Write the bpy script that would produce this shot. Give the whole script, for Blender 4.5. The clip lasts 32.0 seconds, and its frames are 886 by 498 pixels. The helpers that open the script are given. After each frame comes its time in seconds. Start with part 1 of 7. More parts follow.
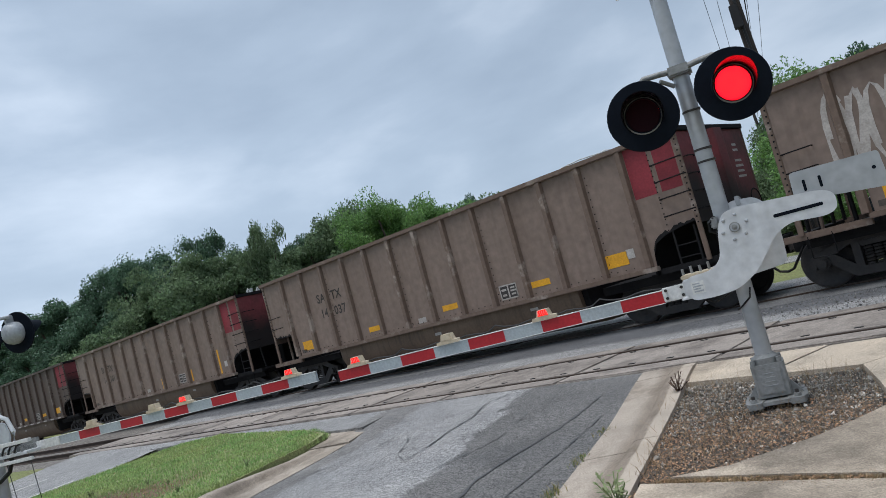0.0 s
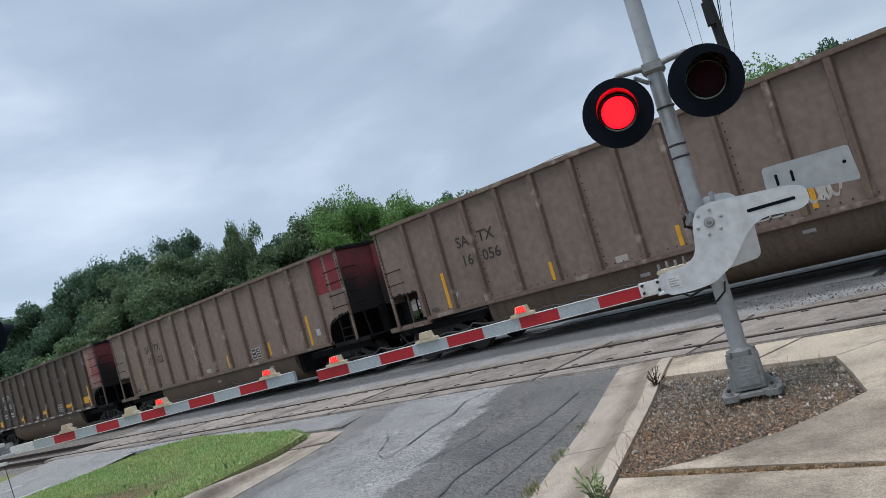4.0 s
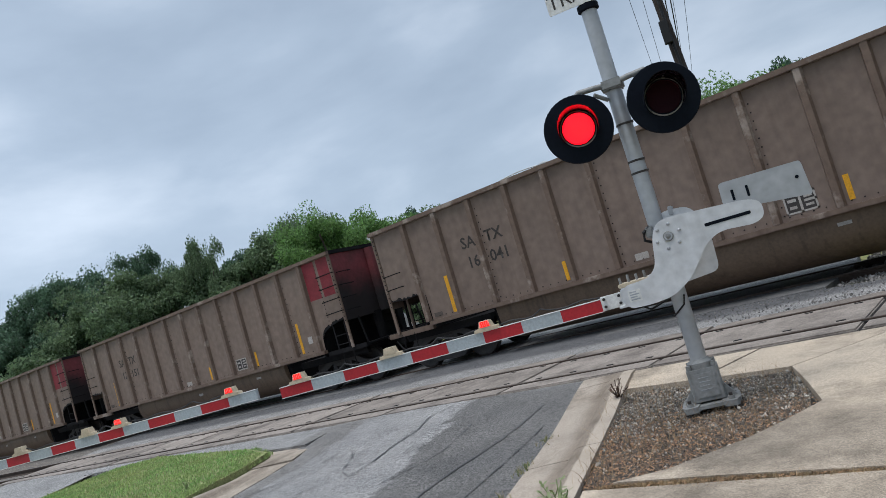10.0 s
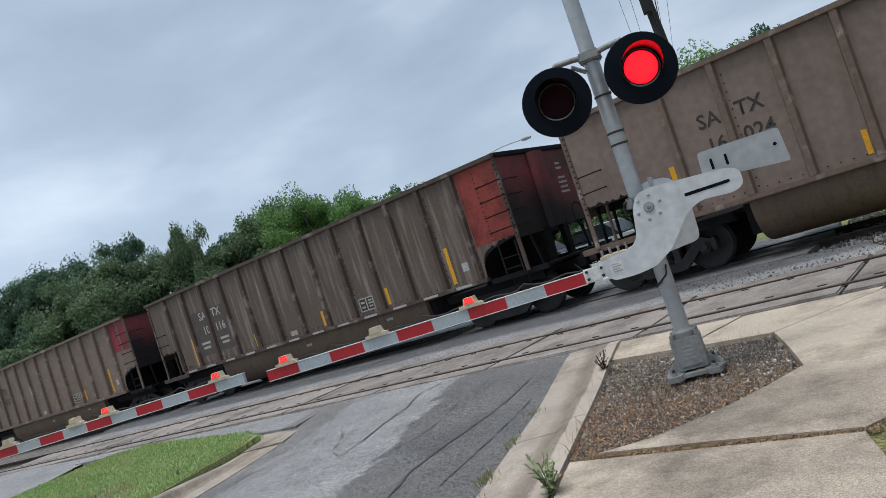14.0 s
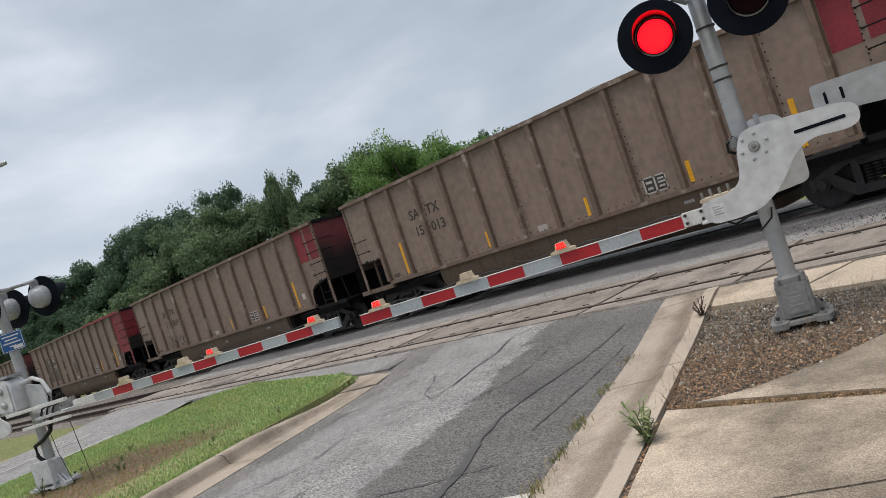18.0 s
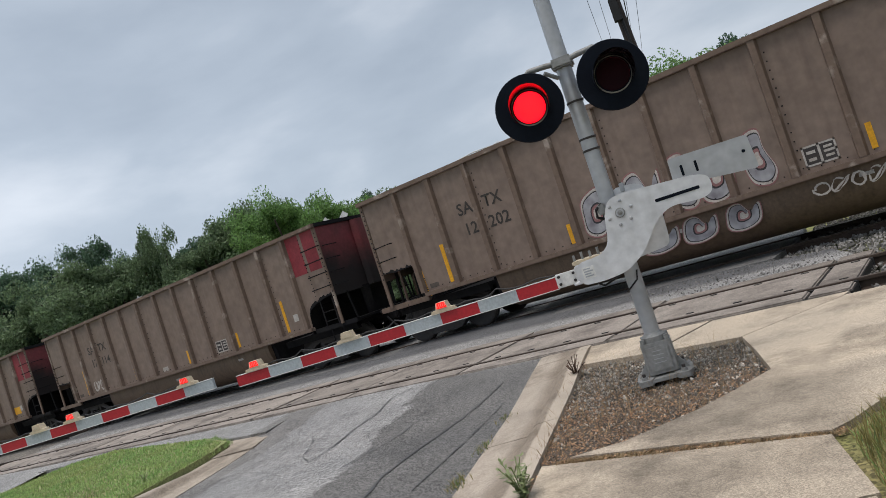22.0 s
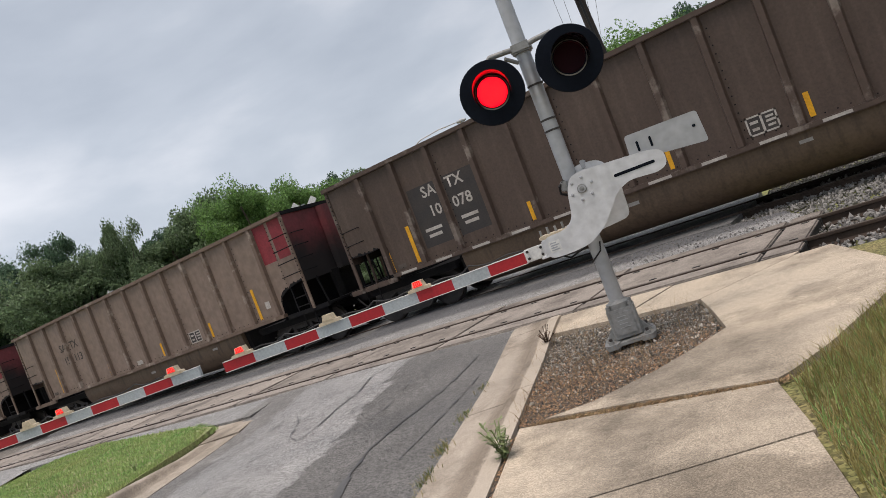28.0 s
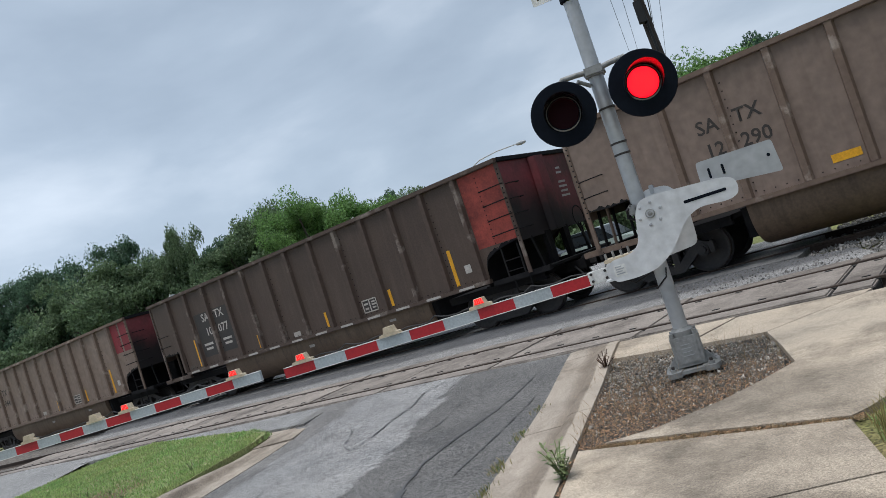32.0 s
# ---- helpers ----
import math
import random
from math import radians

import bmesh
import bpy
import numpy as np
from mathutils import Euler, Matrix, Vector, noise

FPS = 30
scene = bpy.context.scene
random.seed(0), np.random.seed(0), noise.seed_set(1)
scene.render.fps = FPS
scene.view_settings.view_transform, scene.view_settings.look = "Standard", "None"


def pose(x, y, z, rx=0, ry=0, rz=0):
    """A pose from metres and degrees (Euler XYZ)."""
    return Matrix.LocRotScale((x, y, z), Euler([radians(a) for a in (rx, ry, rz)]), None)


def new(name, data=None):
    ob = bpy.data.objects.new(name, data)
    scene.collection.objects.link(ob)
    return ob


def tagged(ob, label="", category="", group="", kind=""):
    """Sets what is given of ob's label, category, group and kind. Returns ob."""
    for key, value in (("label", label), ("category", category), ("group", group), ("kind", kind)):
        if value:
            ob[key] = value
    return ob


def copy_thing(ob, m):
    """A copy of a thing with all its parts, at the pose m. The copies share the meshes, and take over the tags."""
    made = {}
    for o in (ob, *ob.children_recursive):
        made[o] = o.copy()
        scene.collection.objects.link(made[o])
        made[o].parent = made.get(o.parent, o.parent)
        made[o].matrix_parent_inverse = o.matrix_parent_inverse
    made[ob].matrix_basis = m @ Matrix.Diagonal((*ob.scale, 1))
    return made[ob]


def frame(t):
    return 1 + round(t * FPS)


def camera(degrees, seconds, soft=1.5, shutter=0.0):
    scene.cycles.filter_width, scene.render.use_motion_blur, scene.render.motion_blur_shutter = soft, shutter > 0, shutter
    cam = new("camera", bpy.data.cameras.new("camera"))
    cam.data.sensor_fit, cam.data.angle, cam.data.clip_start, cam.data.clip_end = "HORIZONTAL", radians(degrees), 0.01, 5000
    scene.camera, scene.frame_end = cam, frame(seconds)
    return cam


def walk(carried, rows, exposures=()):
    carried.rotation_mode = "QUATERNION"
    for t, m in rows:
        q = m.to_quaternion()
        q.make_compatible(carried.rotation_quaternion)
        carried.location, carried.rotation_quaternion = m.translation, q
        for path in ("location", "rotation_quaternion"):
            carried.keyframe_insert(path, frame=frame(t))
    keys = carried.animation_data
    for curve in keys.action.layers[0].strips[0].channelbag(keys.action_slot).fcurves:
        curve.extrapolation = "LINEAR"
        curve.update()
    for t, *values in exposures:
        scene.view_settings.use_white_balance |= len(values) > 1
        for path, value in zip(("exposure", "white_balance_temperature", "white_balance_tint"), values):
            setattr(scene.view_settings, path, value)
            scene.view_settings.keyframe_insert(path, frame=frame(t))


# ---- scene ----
cam = camera(60.29, 32.0, soft=0.5, shutter=0.0)
PATH = [
    (0, pose(-0.038, 0.045, 1.549, 94.13, 15.20, 44.02)),
    (0.5, pose(-0.045, 0.044, 1.544, 93.41, 15.00, 43.72)),
    (1, pose(-0.040, 0.053, 1.552, 93.12, 15.19, 43.71)),
    (1.5, pose(-0.042, 0.047, 1.549, 93.33, 15.18, 43.42)),
    (2, pose(-0.036, 0.046, 1.550, 93.56, 15.24, 43.10)),
    (2.5, pose(-0.029, 0.048, 1.548, 93.66, 15.29, 42.82)),
    (3, pose(-0.035, 0.049, 1.545, 93.65, 15.26, 42.76)),
    (3.5, pose(-0.036, 0.049, 1.547, 93.62, 15.47, 42.64)),
    (5.5, pose(-0.018, 0.051, 1.554, 93.38, 17.77, 41.57)),
    (6, pose(-0.008, 0.025, 1.555, 93.86, 17.92, 41.72)),
    (6.5, pose(-0.015, 0.032, 1.552, 94.17, 17.78, 42.02)),
    (7, pose(-0.018, 0.034, 1.551, 94.01, 17.52, 41.77)),
    (7.5, pose(-0.018, 0.032, 1.550, 93.82, 17.16, 41.18)),
    (8, pose(-0.028, 0.043, 1.550, 93.54, 16.99, 40.77)),
    (8.5, pose(-0.021, 0.051, 1.546, 93.12, 16.99, 40.23)),
    (9, pose(-0.023, 0.055, 1.545, 93.07, 16.78, 39.62)),
    (9.5, pose(-0.033, 0.039, 1.543, 93.40, 16.28, 39.31)),
    (10, pose(-0.023, 0.037, 1.550, 93.86, 16.48, 39.57)),
    (10.5, pose(-0.021, 0.044, 1.548, 94.42, 16.75, 39.94)),
    (11, pose(-0.024, 0.033, 1.551, 94.55, 16.76, 39.57)),
    (11.5, pose(-0.018, 0.044, 1.548, 94.47, 16.85, 39.24)),
    (12, pose(-0.010, 0.042, 1.545, 94.18, 17.17, 39.07)),
    (12.5, pose(-0.014, 0.055, 1.545, 93.64, 17.63, 38.91)),
    (13, pose(-0.012, 0.045, 1.544, 93.26, 17.96, 38.77)),
    (13.5, pose(-0.010, 0.047, 1.543, 92.94, 18.12, 38.88)),
    (14, pose(-0.003, 0.072, 1.539, 91.89, 18.33, 38.59)),
    (14.5, pose(-0.020, 0.042, 1.534, 91.15, 18.32, 39.43)),
    (15, pose(-0.039, 0.027, 1.535, 90.80, 17.71, 42.40)),
    (15.5, pose(-0.034, 0.027, 1.537, 90.49, 17.74, 43.26)),
    (17.5, pose(-0.055, 0.104, 1.539, 89.65, 19.15, 43.63)),
    (18, pose(-0.066, 0.117, 1.545, 90.01, 18.65, 45.61)),
    (18.5, pose(-0.088, 0.103, 1.527, 87.61, 18.92, 47.40)),
    (19, pose(-0.058, 0.061, 1.516, 85.78, 19.19, 46.54)),
    (19.5, pose(-0.038, 0.055, 1.529, 87.97, 18.80, 42.51)),
    (20, pose(-0.010, 0.066, 1.552, 90.67, 18.75, 38.17)),
    (20.5, pose(-0.021, 0.084, 1.548, 91.68, 18.60, 35.64)),
    (21, pose(-0.015, 0.068, 1.542, 91.74, 18.28, 35.35)),
    (21.5, pose(-0.014, 0.065, 1.541, 91.51, 18.31, 35.87)),
    (22, pose(-0.017, 0.071, 1.540, 91.54, 18.16, 36.33)),
    (22.5, pose(-0.021, 0.084, 1.542, 91.54, 17.93, 36.61)),
    (23, pose(-0.018, 0.067, 1.540, 91.75, 18.07, 36.54)),
    (23.5, pose(-0.017, 0.070, 1.543, 91.97, 18.31, 36.39)),
    (24, pose(0.002, 0.075, 1.548, 92.51, 18.52, 35.94)),
    (24.5, pose(0.020, 0.097, 1.553, 93.62, 18.88, 35.04)),
    (25, pose(0.059, 0.124, 1.566, 95.94, 17.82, 34.25)),
    (25.5, pose(0.081, 0.130, 1.543, 95.47, 15.55, 36.39)),
    (26, pose(0.054, 0.102, 1.530, 90.77, 16.43, 40.07)),
    (26.5, pose(0.043, -0.054, 1.526, 88.66, 19.74, 38.20)),
    (28.5, pose(0.180, -0.278, 1.597, 89.19, 20.69, 33.48)),
    (29, pose(0.132, -0.340, 1.604, 91.35, 18.75, 39.23)),
    (29.5, pose(0.114, -0.353, 1.585, 92.83, 17.48, 41.75)),
    (30, pose(0.111, -0.358, 1.590, 93.17, 17.21, 41.02)),
    (30.5, pose(0.082, -0.361, 1.592, 92.84, 17.62, 38.53)),
    (31, pose(0.088, -0.346, 1.586, 92.10, 18.33, 36.97)),
    (31.5, pose(0.086, -0.355, 1.584, 91.55, 18.27, 36.96)),
    (32, pose(0.095, -0.356, 1.590, 91.93, 18.20, 37.96)),
]
EXPOSURES = [(0, 0.05, 6050, 10), (15, 0.05, 6100, 10), (17.5, 0.05, 6500, 11), (18.6, 0.15, 6950, 15), (19.3, 0.15, 6900, 15), (20.5, 0.05, 6600, 12), (23.0, 0.05, 6550, 12), (25, 0.05, 6050, 10), (26.5, 0.05, 6600, 12), (28.5, 0.2, 6950, 16), (29.5, 0.1, 6500, 12), (32, 0.05, 6200, 10)]
walk(cam, PATH, EXPOSURES)

# overcast sky: a Nishita base under a broken layer of cloud
world = bpy.data.worlds.new("overcast_sky")
scene.world = world
world.use_nodes = True
SUN_EL, SUN_AZ = radians(76), radians(200)


def sky_nodes():
    nt = world.node_tree
    nt.nodes.clear()
    add, link = nt.nodes.new, nt.links.new
    out, bg = add("ShaderNodeOutputWorld"), add("ShaderNodeBackground")
    sky = add("ShaderNodeTexSky")
    sky.sky_type, sky.sun_disc = "NISHITA", False
    sky.sun_elevation, sky.sun_rotation = SUN_EL, SUN_AZ
    sky.air_density, sky.dust_density = 1.0, 2.0
    tint = add("ShaderNodeMix")
    tint.data_type = "RGBA"
    coord, mapping = add("ShaderNodeTexCoord"), add("ShaderNodeMapping")
    mapping.inputs["Scale"].default_value = (1.0, 1.0, 2.6)
    big, small = add("ShaderNodeTexNoise"), add("ShaderNodeTexNoise")
    big.inputs["Scale"].default_value, big.inputs["Detail"].default_value = 2.1, 7
    big.inputs["Roughness"].default_value, big.inputs["Distortion"].default_value = 0.5, 0.3
    small.inputs["Scale"].default_value, small.inputs["Detail"].default_value = 6.0, 6
    mixn = add("ShaderNodeMath")
    mixn.operation = "MULTIPLY_ADD"
    mixn.inputs[1].default_value = 0.32
    ramp = add("ShaderNodeValToRGB")
    e = ramp.color_ramp.elements
    e[0].position, e[0].color = 0.38, (2.35, 2.84, 3.42, 1)
    e[1].position, e[1].color = 0.90, (4.9, 5.38, 5.9, 1)
    mid = e.new(0.64)
    mid.color = (3.2, 3.75, 4.36, 1)
    sep = add("ShaderNodeSeparateXYZ")
    low = add("ShaderNodeMapRange")
    low.inputs["From Min"].default_value, low.inputs["From Max"].default_value = 0.0, 0.45
    low.inputs["To Min"].default_value, low.inputs["To Max"].default_value = 1.13, 1.0
    glow = add("ShaderNodeVectorMath")
    glow.operation = "SCALE"
    link(coord.outputs["Generated"], mapping.inputs["Vector"])
    link(mapping.outputs["Vector"], big.inputs["Vector"])
    link(mapping.outputs["Vector"], small.inputs["Vector"])
    link(small.outputs["Fac"], mixn.inputs[0])
    link(big.outputs["Fac"], mixn.inputs[2])
    link(mixn.outputs[0], ramp.inputs["Fac"])
    link(coord.outputs["Generated"], sep.inputs[0])
    link(sep.outputs["Z"], low.inputs["Value"])
    link(ramp.outputs["Color"], glow.inputs[0])
    link(low.outputs["Result"], glow.inputs["Scale"])
    # the cloud is thinner towards the west
    west, thin, veil = add("ShaderNodeVectorMath"), add("ShaderNodeMapRange"), add("ShaderNodeVectorMath")
    west.operation, west.inputs[1].default_value, veil.operation = "DOT_PRODUCT", (-0.97, -0.26, 0.0), "SCALE"
    thin.inputs["From Min"].default_value, thin.inputs["From Max"].default_value = 0.0, 0.75
    thin.inputs["To Min"].default_value, thin.inputs["To Max"].default_value = 0.89, 1.09
    link(coord.outputs["Generated"], west.inputs[0])
    link(west.outputs["Value"], thin.inputs["Value"])
    link(glow.outputs["Vector"], veil.inputs[0])
    link(thin.outputs["Result"], veil.inputs["Scale"])
    tint.inputs["Factor"].default_value = 0.9
    link(sky.outputs["Color"], tint.inputs["A"])
    link(veil.outputs["Vector"], tint.inputs["B"])
    link(tint.outputs["Result"], bg.inputs["Color"])
    bg.inputs["Strength"].default_value = 0.138
    link(bg.outputs["Background"], out.inputs["Surface"])


sky_nodes()
sun = new("sun", bpy.data.lights.new("sun", "SUN"))
sun.data.energy, sun.data.angle, sun.data.color = 2.7, radians(40), (1.0, 0.96, 0.9)
sun.rotation_euler = (radians(14), 0, radians(-20))

# ---- building tools ----


def mat(name, base, alt=None, rough=0.7, metal=0.0, grain=40.0, blotch=1.5, mix=0.5, bump=0.15, bump_scale=None, emit=None, emit_strength=0.0,
        rnd=0.0, bias=0.0, streak=0.0, streak_col=(0.1, 0.08, 0.06), spec=0.4, shift=False, island=0.0, speck=0.0, speck_scale=160.0, stain=0.0, stain_scale=2.4, stain_col=(0.5, 0.5, 0.5), through_light=0.0):
    """A surface with a coarse blotch and a fine grain of colour, fine relief, and optional run-down streaks."""
    m = bpy.data.materials.new(name)
    m.use_nodes = True
    nt = m.node_tree
    add, link = nt.nodes.new, nt.links.new
    b = nt.nodes["Principled BSDF"]
    alt = alt or tuple(c * 0.72 for c in base)
    co = add("ShaderNodeTexCoord")
    n1, n2 = add("ShaderNodeTexNoise"), add("ShaderNodeTexNoise")
    n1.inputs["Scale"].default_value, n1.inputs["Detail"].default_value = blotch, 6
    n1.inputs["Roughness"].default_value = 0.62
    n2.inputs["Scale"].default_value, n2.inputs["Detail"].default_value = grain, 3
    where = co.outputs["Object"]
    if shift:
        inf, sc, ad = add("ShaderNodeObjectInfo"), add("ShaderNodeVectorMath"), add("ShaderNodeVectorMath")
        sc.operation, ad.operation = "SCALE", "ADD"
        sc.inputs[0].default_value = (37.0, 11.0, 53.0)
        link(inf.outputs["Random"], sc.inputs["Scale"])
        link(where, ad.inputs[0])
        link(sc.outputs["Vector"], ad.inputs[1])
        where = ad.outputs["Vector"]
    link(where, n1.inputs["Vector"])
    link(where, n2.inputs["Vector"])
    r1 = add("ShaderNodeMapRange")
    r1.inputs["From Min"].default_value, r1.inputs["From Max"].default_value = 0.5 + bias - 0.28 * mix - 0.02, 0.5 + bias + 0.28 * mix + 0.02
    link(n1.outputs["Fac"], r1.inputs["Value"])
    m1 = add("ShaderNodeMix")
    m1.data_type = "RGBA"
    m1.inputs["A"].default_value, m1.inputs["B"].default_value = (*base, 1), (*alt, 1)
    link(r1.outputs["Result"], m1.inputs["Factor"])
    col = m1.outputs["Result"]
    if streak:
        mp = add("ShaderNodeMapping")
        mp.inputs["Scale"].default_value = (5.0, 5.0, 0.35)
        ns = add("ShaderNodeTexNoise")
        ns.inputs["Scale"].default_value, ns.inputs["Detail"].default_value = 1.6, 5
        link(where, mp.inputs["Vector"])
        link(mp.outputs["Vector"], ns.inputs["Vector"])
        rs = add("ShaderNodeMapRange")
        rs.inputs["From Min"].default_value, rs.inputs["From Max"].default_value = 0.5, 0.72
        rs.inputs["To Max"].default_value = streak
        link(ns.outputs["Fac"], rs.inputs["Value"])
        ms = add("ShaderNodeMix")
        ms.data_type = "RGBA"
        ms.inputs["B"].default_value = (*streak_col, 1)
        link(rs.outputs["Result"], ms.inputs["Factor"])
        link(col, ms.inputs["A"])
        col = ms.outputs["Result"]
    if stain:
        st, rs2, ms2 = add("ShaderNodeTexNoise"), add("ShaderNodeMapRange"), add("ShaderNodeMix")
        st.inputs["Scale"].default_value, st.inputs["Detail"].default_value, st.inputs["Roughness"].default_value = stain_scale, 12, 0.72
        rs2.inputs["From Min"].default_value, rs2.inputs["From Max"].default_value, rs2.inputs["To Max"].default_value = 0.46, 0.66, stain
        ms2.data_type, ms2.blend_type = "RGBA", "MULTIPLY"
        ms2.inputs["B"].default_value = (*stain_col, 1)
        link(where, st.inputs["Vector"])
        link(st.outputs["Fac"], rs2.inputs["Value"])
        link(rs2.outputs["Result"], ms2.inputs["Factor"])
        link(col, ms2.inputs["A"])
        col = ms2.outputs["Result"]
    if speck:
        sv, rs3, ms3 = add("ShaderNodeTexVoronoi"), add("ShaderNodeMapRange"), add("ShaderNodeVectorMath")
        sv.inputs["Scale"].default_value = speck_scale
        sepc = add("ShaderNodeSeparateColor")
        rs3.inputs["To Min"].default_value, rs3.inputs["To Max"].default_value = 1 - speck, 1 + speck
        ms3.operation = "SCALE"
        link(where, sv.inputs["Vector"])
        link(sv.outputs["Color"], sepc.inputs["Color"])
        link(sepc.outputs["Red"], rs3.inputs["Value"])
        link(rs3.outputs["Result"], ms3.inputs["Scale"])
        link(col, ms3.inputs[0])
        col = ms3.outputs["Vector"]
    hsv = add("ShaderNodeHueSaturation")
    v = add("ShaderNodeMapRange")
    v.inputs["From Min"].default_value, v.inputs["From Max"].default_value = 0.3, 0.7
    v.inputs["To Min"].default_value, v.inputs["To Max"].default_value = 0.86, 1.14
    link(n2.outputs["Fac"], v.inputs["Value"])
    val = v.outputs["Result"]
    if rnd or island:
        src = add("ShaderNodeObjectInfo").outputs["Random"] if rnd else add("ShaderNodeNewGeometry").outputs["Random Per Island"]
        rr = add("ShaderNodeMapRange")
        k = rnd or island
        rr.inputs["To Min"].default_value, rr.inputs["To Max"].default_value = 1 - k, 1 + k
        link(src, rr.inputs["Value"])
        mu = add("ShaderNodeMath")
        mu.operation = "MULTIPLY"
        link(val, mu.inputs[0])
        link(rr.outputs["Result"], mu.inputs[1])
        val = mu.outputs[0]
    link(val, hsv.inputs["Value"])
    link(col, hsv.inputs["Color"])
    link(hsv.outputs["Color"], b.inputs["Base Color"])
    rg = add("ShaderNodeMapRange")
    rg.inputs["To Min"].default_value, rg.inputs["To Max"].default_value = max(0.02, rough - 0.12), min(1.0, rough + 0.12)
    link(n1.outputs["Fac"], rg.inputs["Value"])
    link(rg.outputs["Result"], b.inputs["Roughness"])
    b.inputs["Metallic"].default_value = metal
    b.inputs["Specular IOR Level"].default_value = spec
    if bump:
        nb = n2
        if bump_scale:
            nb = add("ShaderNodeTexNoise")
            nb.inputs["Scale"].default_value, nb.inputs["Detail"].default_value = bump_scale, 5
            link(co.outputs["Object"], nb.inputs["Vector"])
        bp = add("ShaderNodeBump")
        bp.inputs["Strength"].default_value, bp.inputs["Distance"].default_value = bump, 0.01
        link(nb.outputs["Fac"], bp.inputs["Height"])
        link(bp.outputs["Normal"], b.inputs["Normal"])
    if through_light:
        tr, mx = add("ShaderNodeBsdfTranslucent"), add("ShaderNodeMixShader")
        mx.inputs["Fac"].default_value = through_light
        link(hsv.outputs["Color"], tr.inputs["Color"])
        link(b.outputs["BSDF"], mx.inputs[1])
        link(tr.outputs["BSDF"], mx.inputs[2])
        link(mx.outputs["Shader"], nt.nodes["Material Output"].inputs["Surface"])
    if emit:
        b.inputs["Emission Color"].default_value, b.inputs["Emission Strength"].default_value = (*emit, 1), emit_strength
    return m


def stain_or_shade(m, axis, lo, hi, col, amount=1.0, wobble=0.6, scale=0.8, blend="MULTIPLY", limit=None):
    """Worn, dirty or shaded zone put into a surface's colour: a band along one direction of the plan with a ragged
    outline. limit: a second axis, its start and end of fading.
    """
    nt = m.node_tree
    add, link = nt.nodes.new, nt.links.new
    b = nt.nodes["Principled BSDF"]
    old = b.inputs["Base Color"].links[0].from_socket
    co, noise = add("ShaderNodeTexCoord"), add("ShaderNodeTexNoise")
    noise.inputs["Scale"].default_value, noise.inputs["Detail"].default_value, noise.inputs["Roughness"].default_value = scale, 10, 0.68
    link(co.outputs["Object"], noise.inputs["Vector"])

    def along(direction):
        d = add("ShaderNodeVectorMath")
        d.operation = "DOT_PRODUCT"
        d.inputs[1].default_value = (*direction, 0.0)[:3]
        link(co.outputs["Object"], d.inputs[0])
        w = add("ShaderNodeMath")
        w.operation, w.inputs[1].default_value = "MULTIPLY_ADD", wobble * 2
        link(noise.outputs["Fac"], w.inputs[0])
        link(d.outputs["Value"], w.inputs[2])
        return w.outputs[0]

    def step(src, a, z):
        r = add("ShaderNodeMapRange")
        r.interpolation_type = "SMOOTHSTEP"
        r.inputs["From Min"].default_value, r.inputs["From Max"].default_value = a + wobble, z + wobble
        link(src, r.inputs["Value"])
        return r.outputs["Result"]

    def times(a, c):
        k = add("ShaderNodeMath")
        k.operation = "MULTIPLY"
        link(a, k.inputs[0])
        if isinstance(c, float):
            k.inputs[1].default_value = c
        else:
            link(c, k.inputs[1])
        return k.outputs[0]

    value = along(axis)
    mask = step(value, *lo)
    if hi:
        mask = times(mask, step(value, *hi))
    if limit:
        mask = times(mask, step(along(limit[0]), *limit[1:]))
    mask = times(mask, amount)
    mx = add("ShaderNodeMix")
    mx.data_type, mx.blend_type = "RGBA", blend
    mx.inputs["B"].default_value = (*col, 1)
    link(mask, mx.inputs["Factor"])
    link(old, mx.inputs["A"])
    link(mx.outputs["Result"], b.inputs["Base Color"])
    return m


def thing(name, label, category, m=None, group="", kind=""):
    ob = new(name)
    ob.empty_display_size = 0.2
    if m is not None:
        ob.matrix_basis = m
    return tagged(ob, label, category, group, kind)


def finish(bm, name, material, bevel=0.0, smooth=False, segs=2):
    if bevel:
        edges = [e for e in bm.edges if len(e.link_faces) == 2 and e.calc_face_angle(0) > 0.6]
        bmesh.ops.bevel(bm, geom=edges, offset=bevel, segments=segs, affect="EDGES", clamp_overlap=True)
    bmesh.ops.recalc_face_normals(bm, faces=bm.faces)
    me = bpy.data.meshes.new(name)
    bm.to_mesh(me)
    bm.free()
    for mm in material if isinstance(material, (list, tuple)) else [material]:
        me.materials.append(mm)
    if smooth:
        me.shade_smooth()
        me.set_sharp_from_angle(angle=radians(40))
    return me


def part(name, bm, material, parent, label="", bevel=0.0, smooth=False, m=None, kind=""):
    """Links a bmesh as one mesh object under a thing or a part."""
    ob = new(name, finish(bm, name, material, bevel, smooth) if isinstance(bm, bmesh.types.BMesh) else bm)
    ob.parent = parent
    if m is not None:
        ob.matrix_basis = m
    return tagged(ob, label, kind=kind)


def solid(name, bm, material, label, category, bevel=0.0, smooth=False, m=None, kind="", group=""):
    ob = part(name, bm, material, None, "", bevel, smooth, m)
    return tagged(ob, label, category, group, kind)


def box(bm, c, s, m=None):
    mm = Matrix.Translation(c) @ Matrix.Diagonal((*s, 1))
    bmesh.ops.create_cube(bm, size=1, matrix=(m @ mm) if m is not None else mm)
    return bm


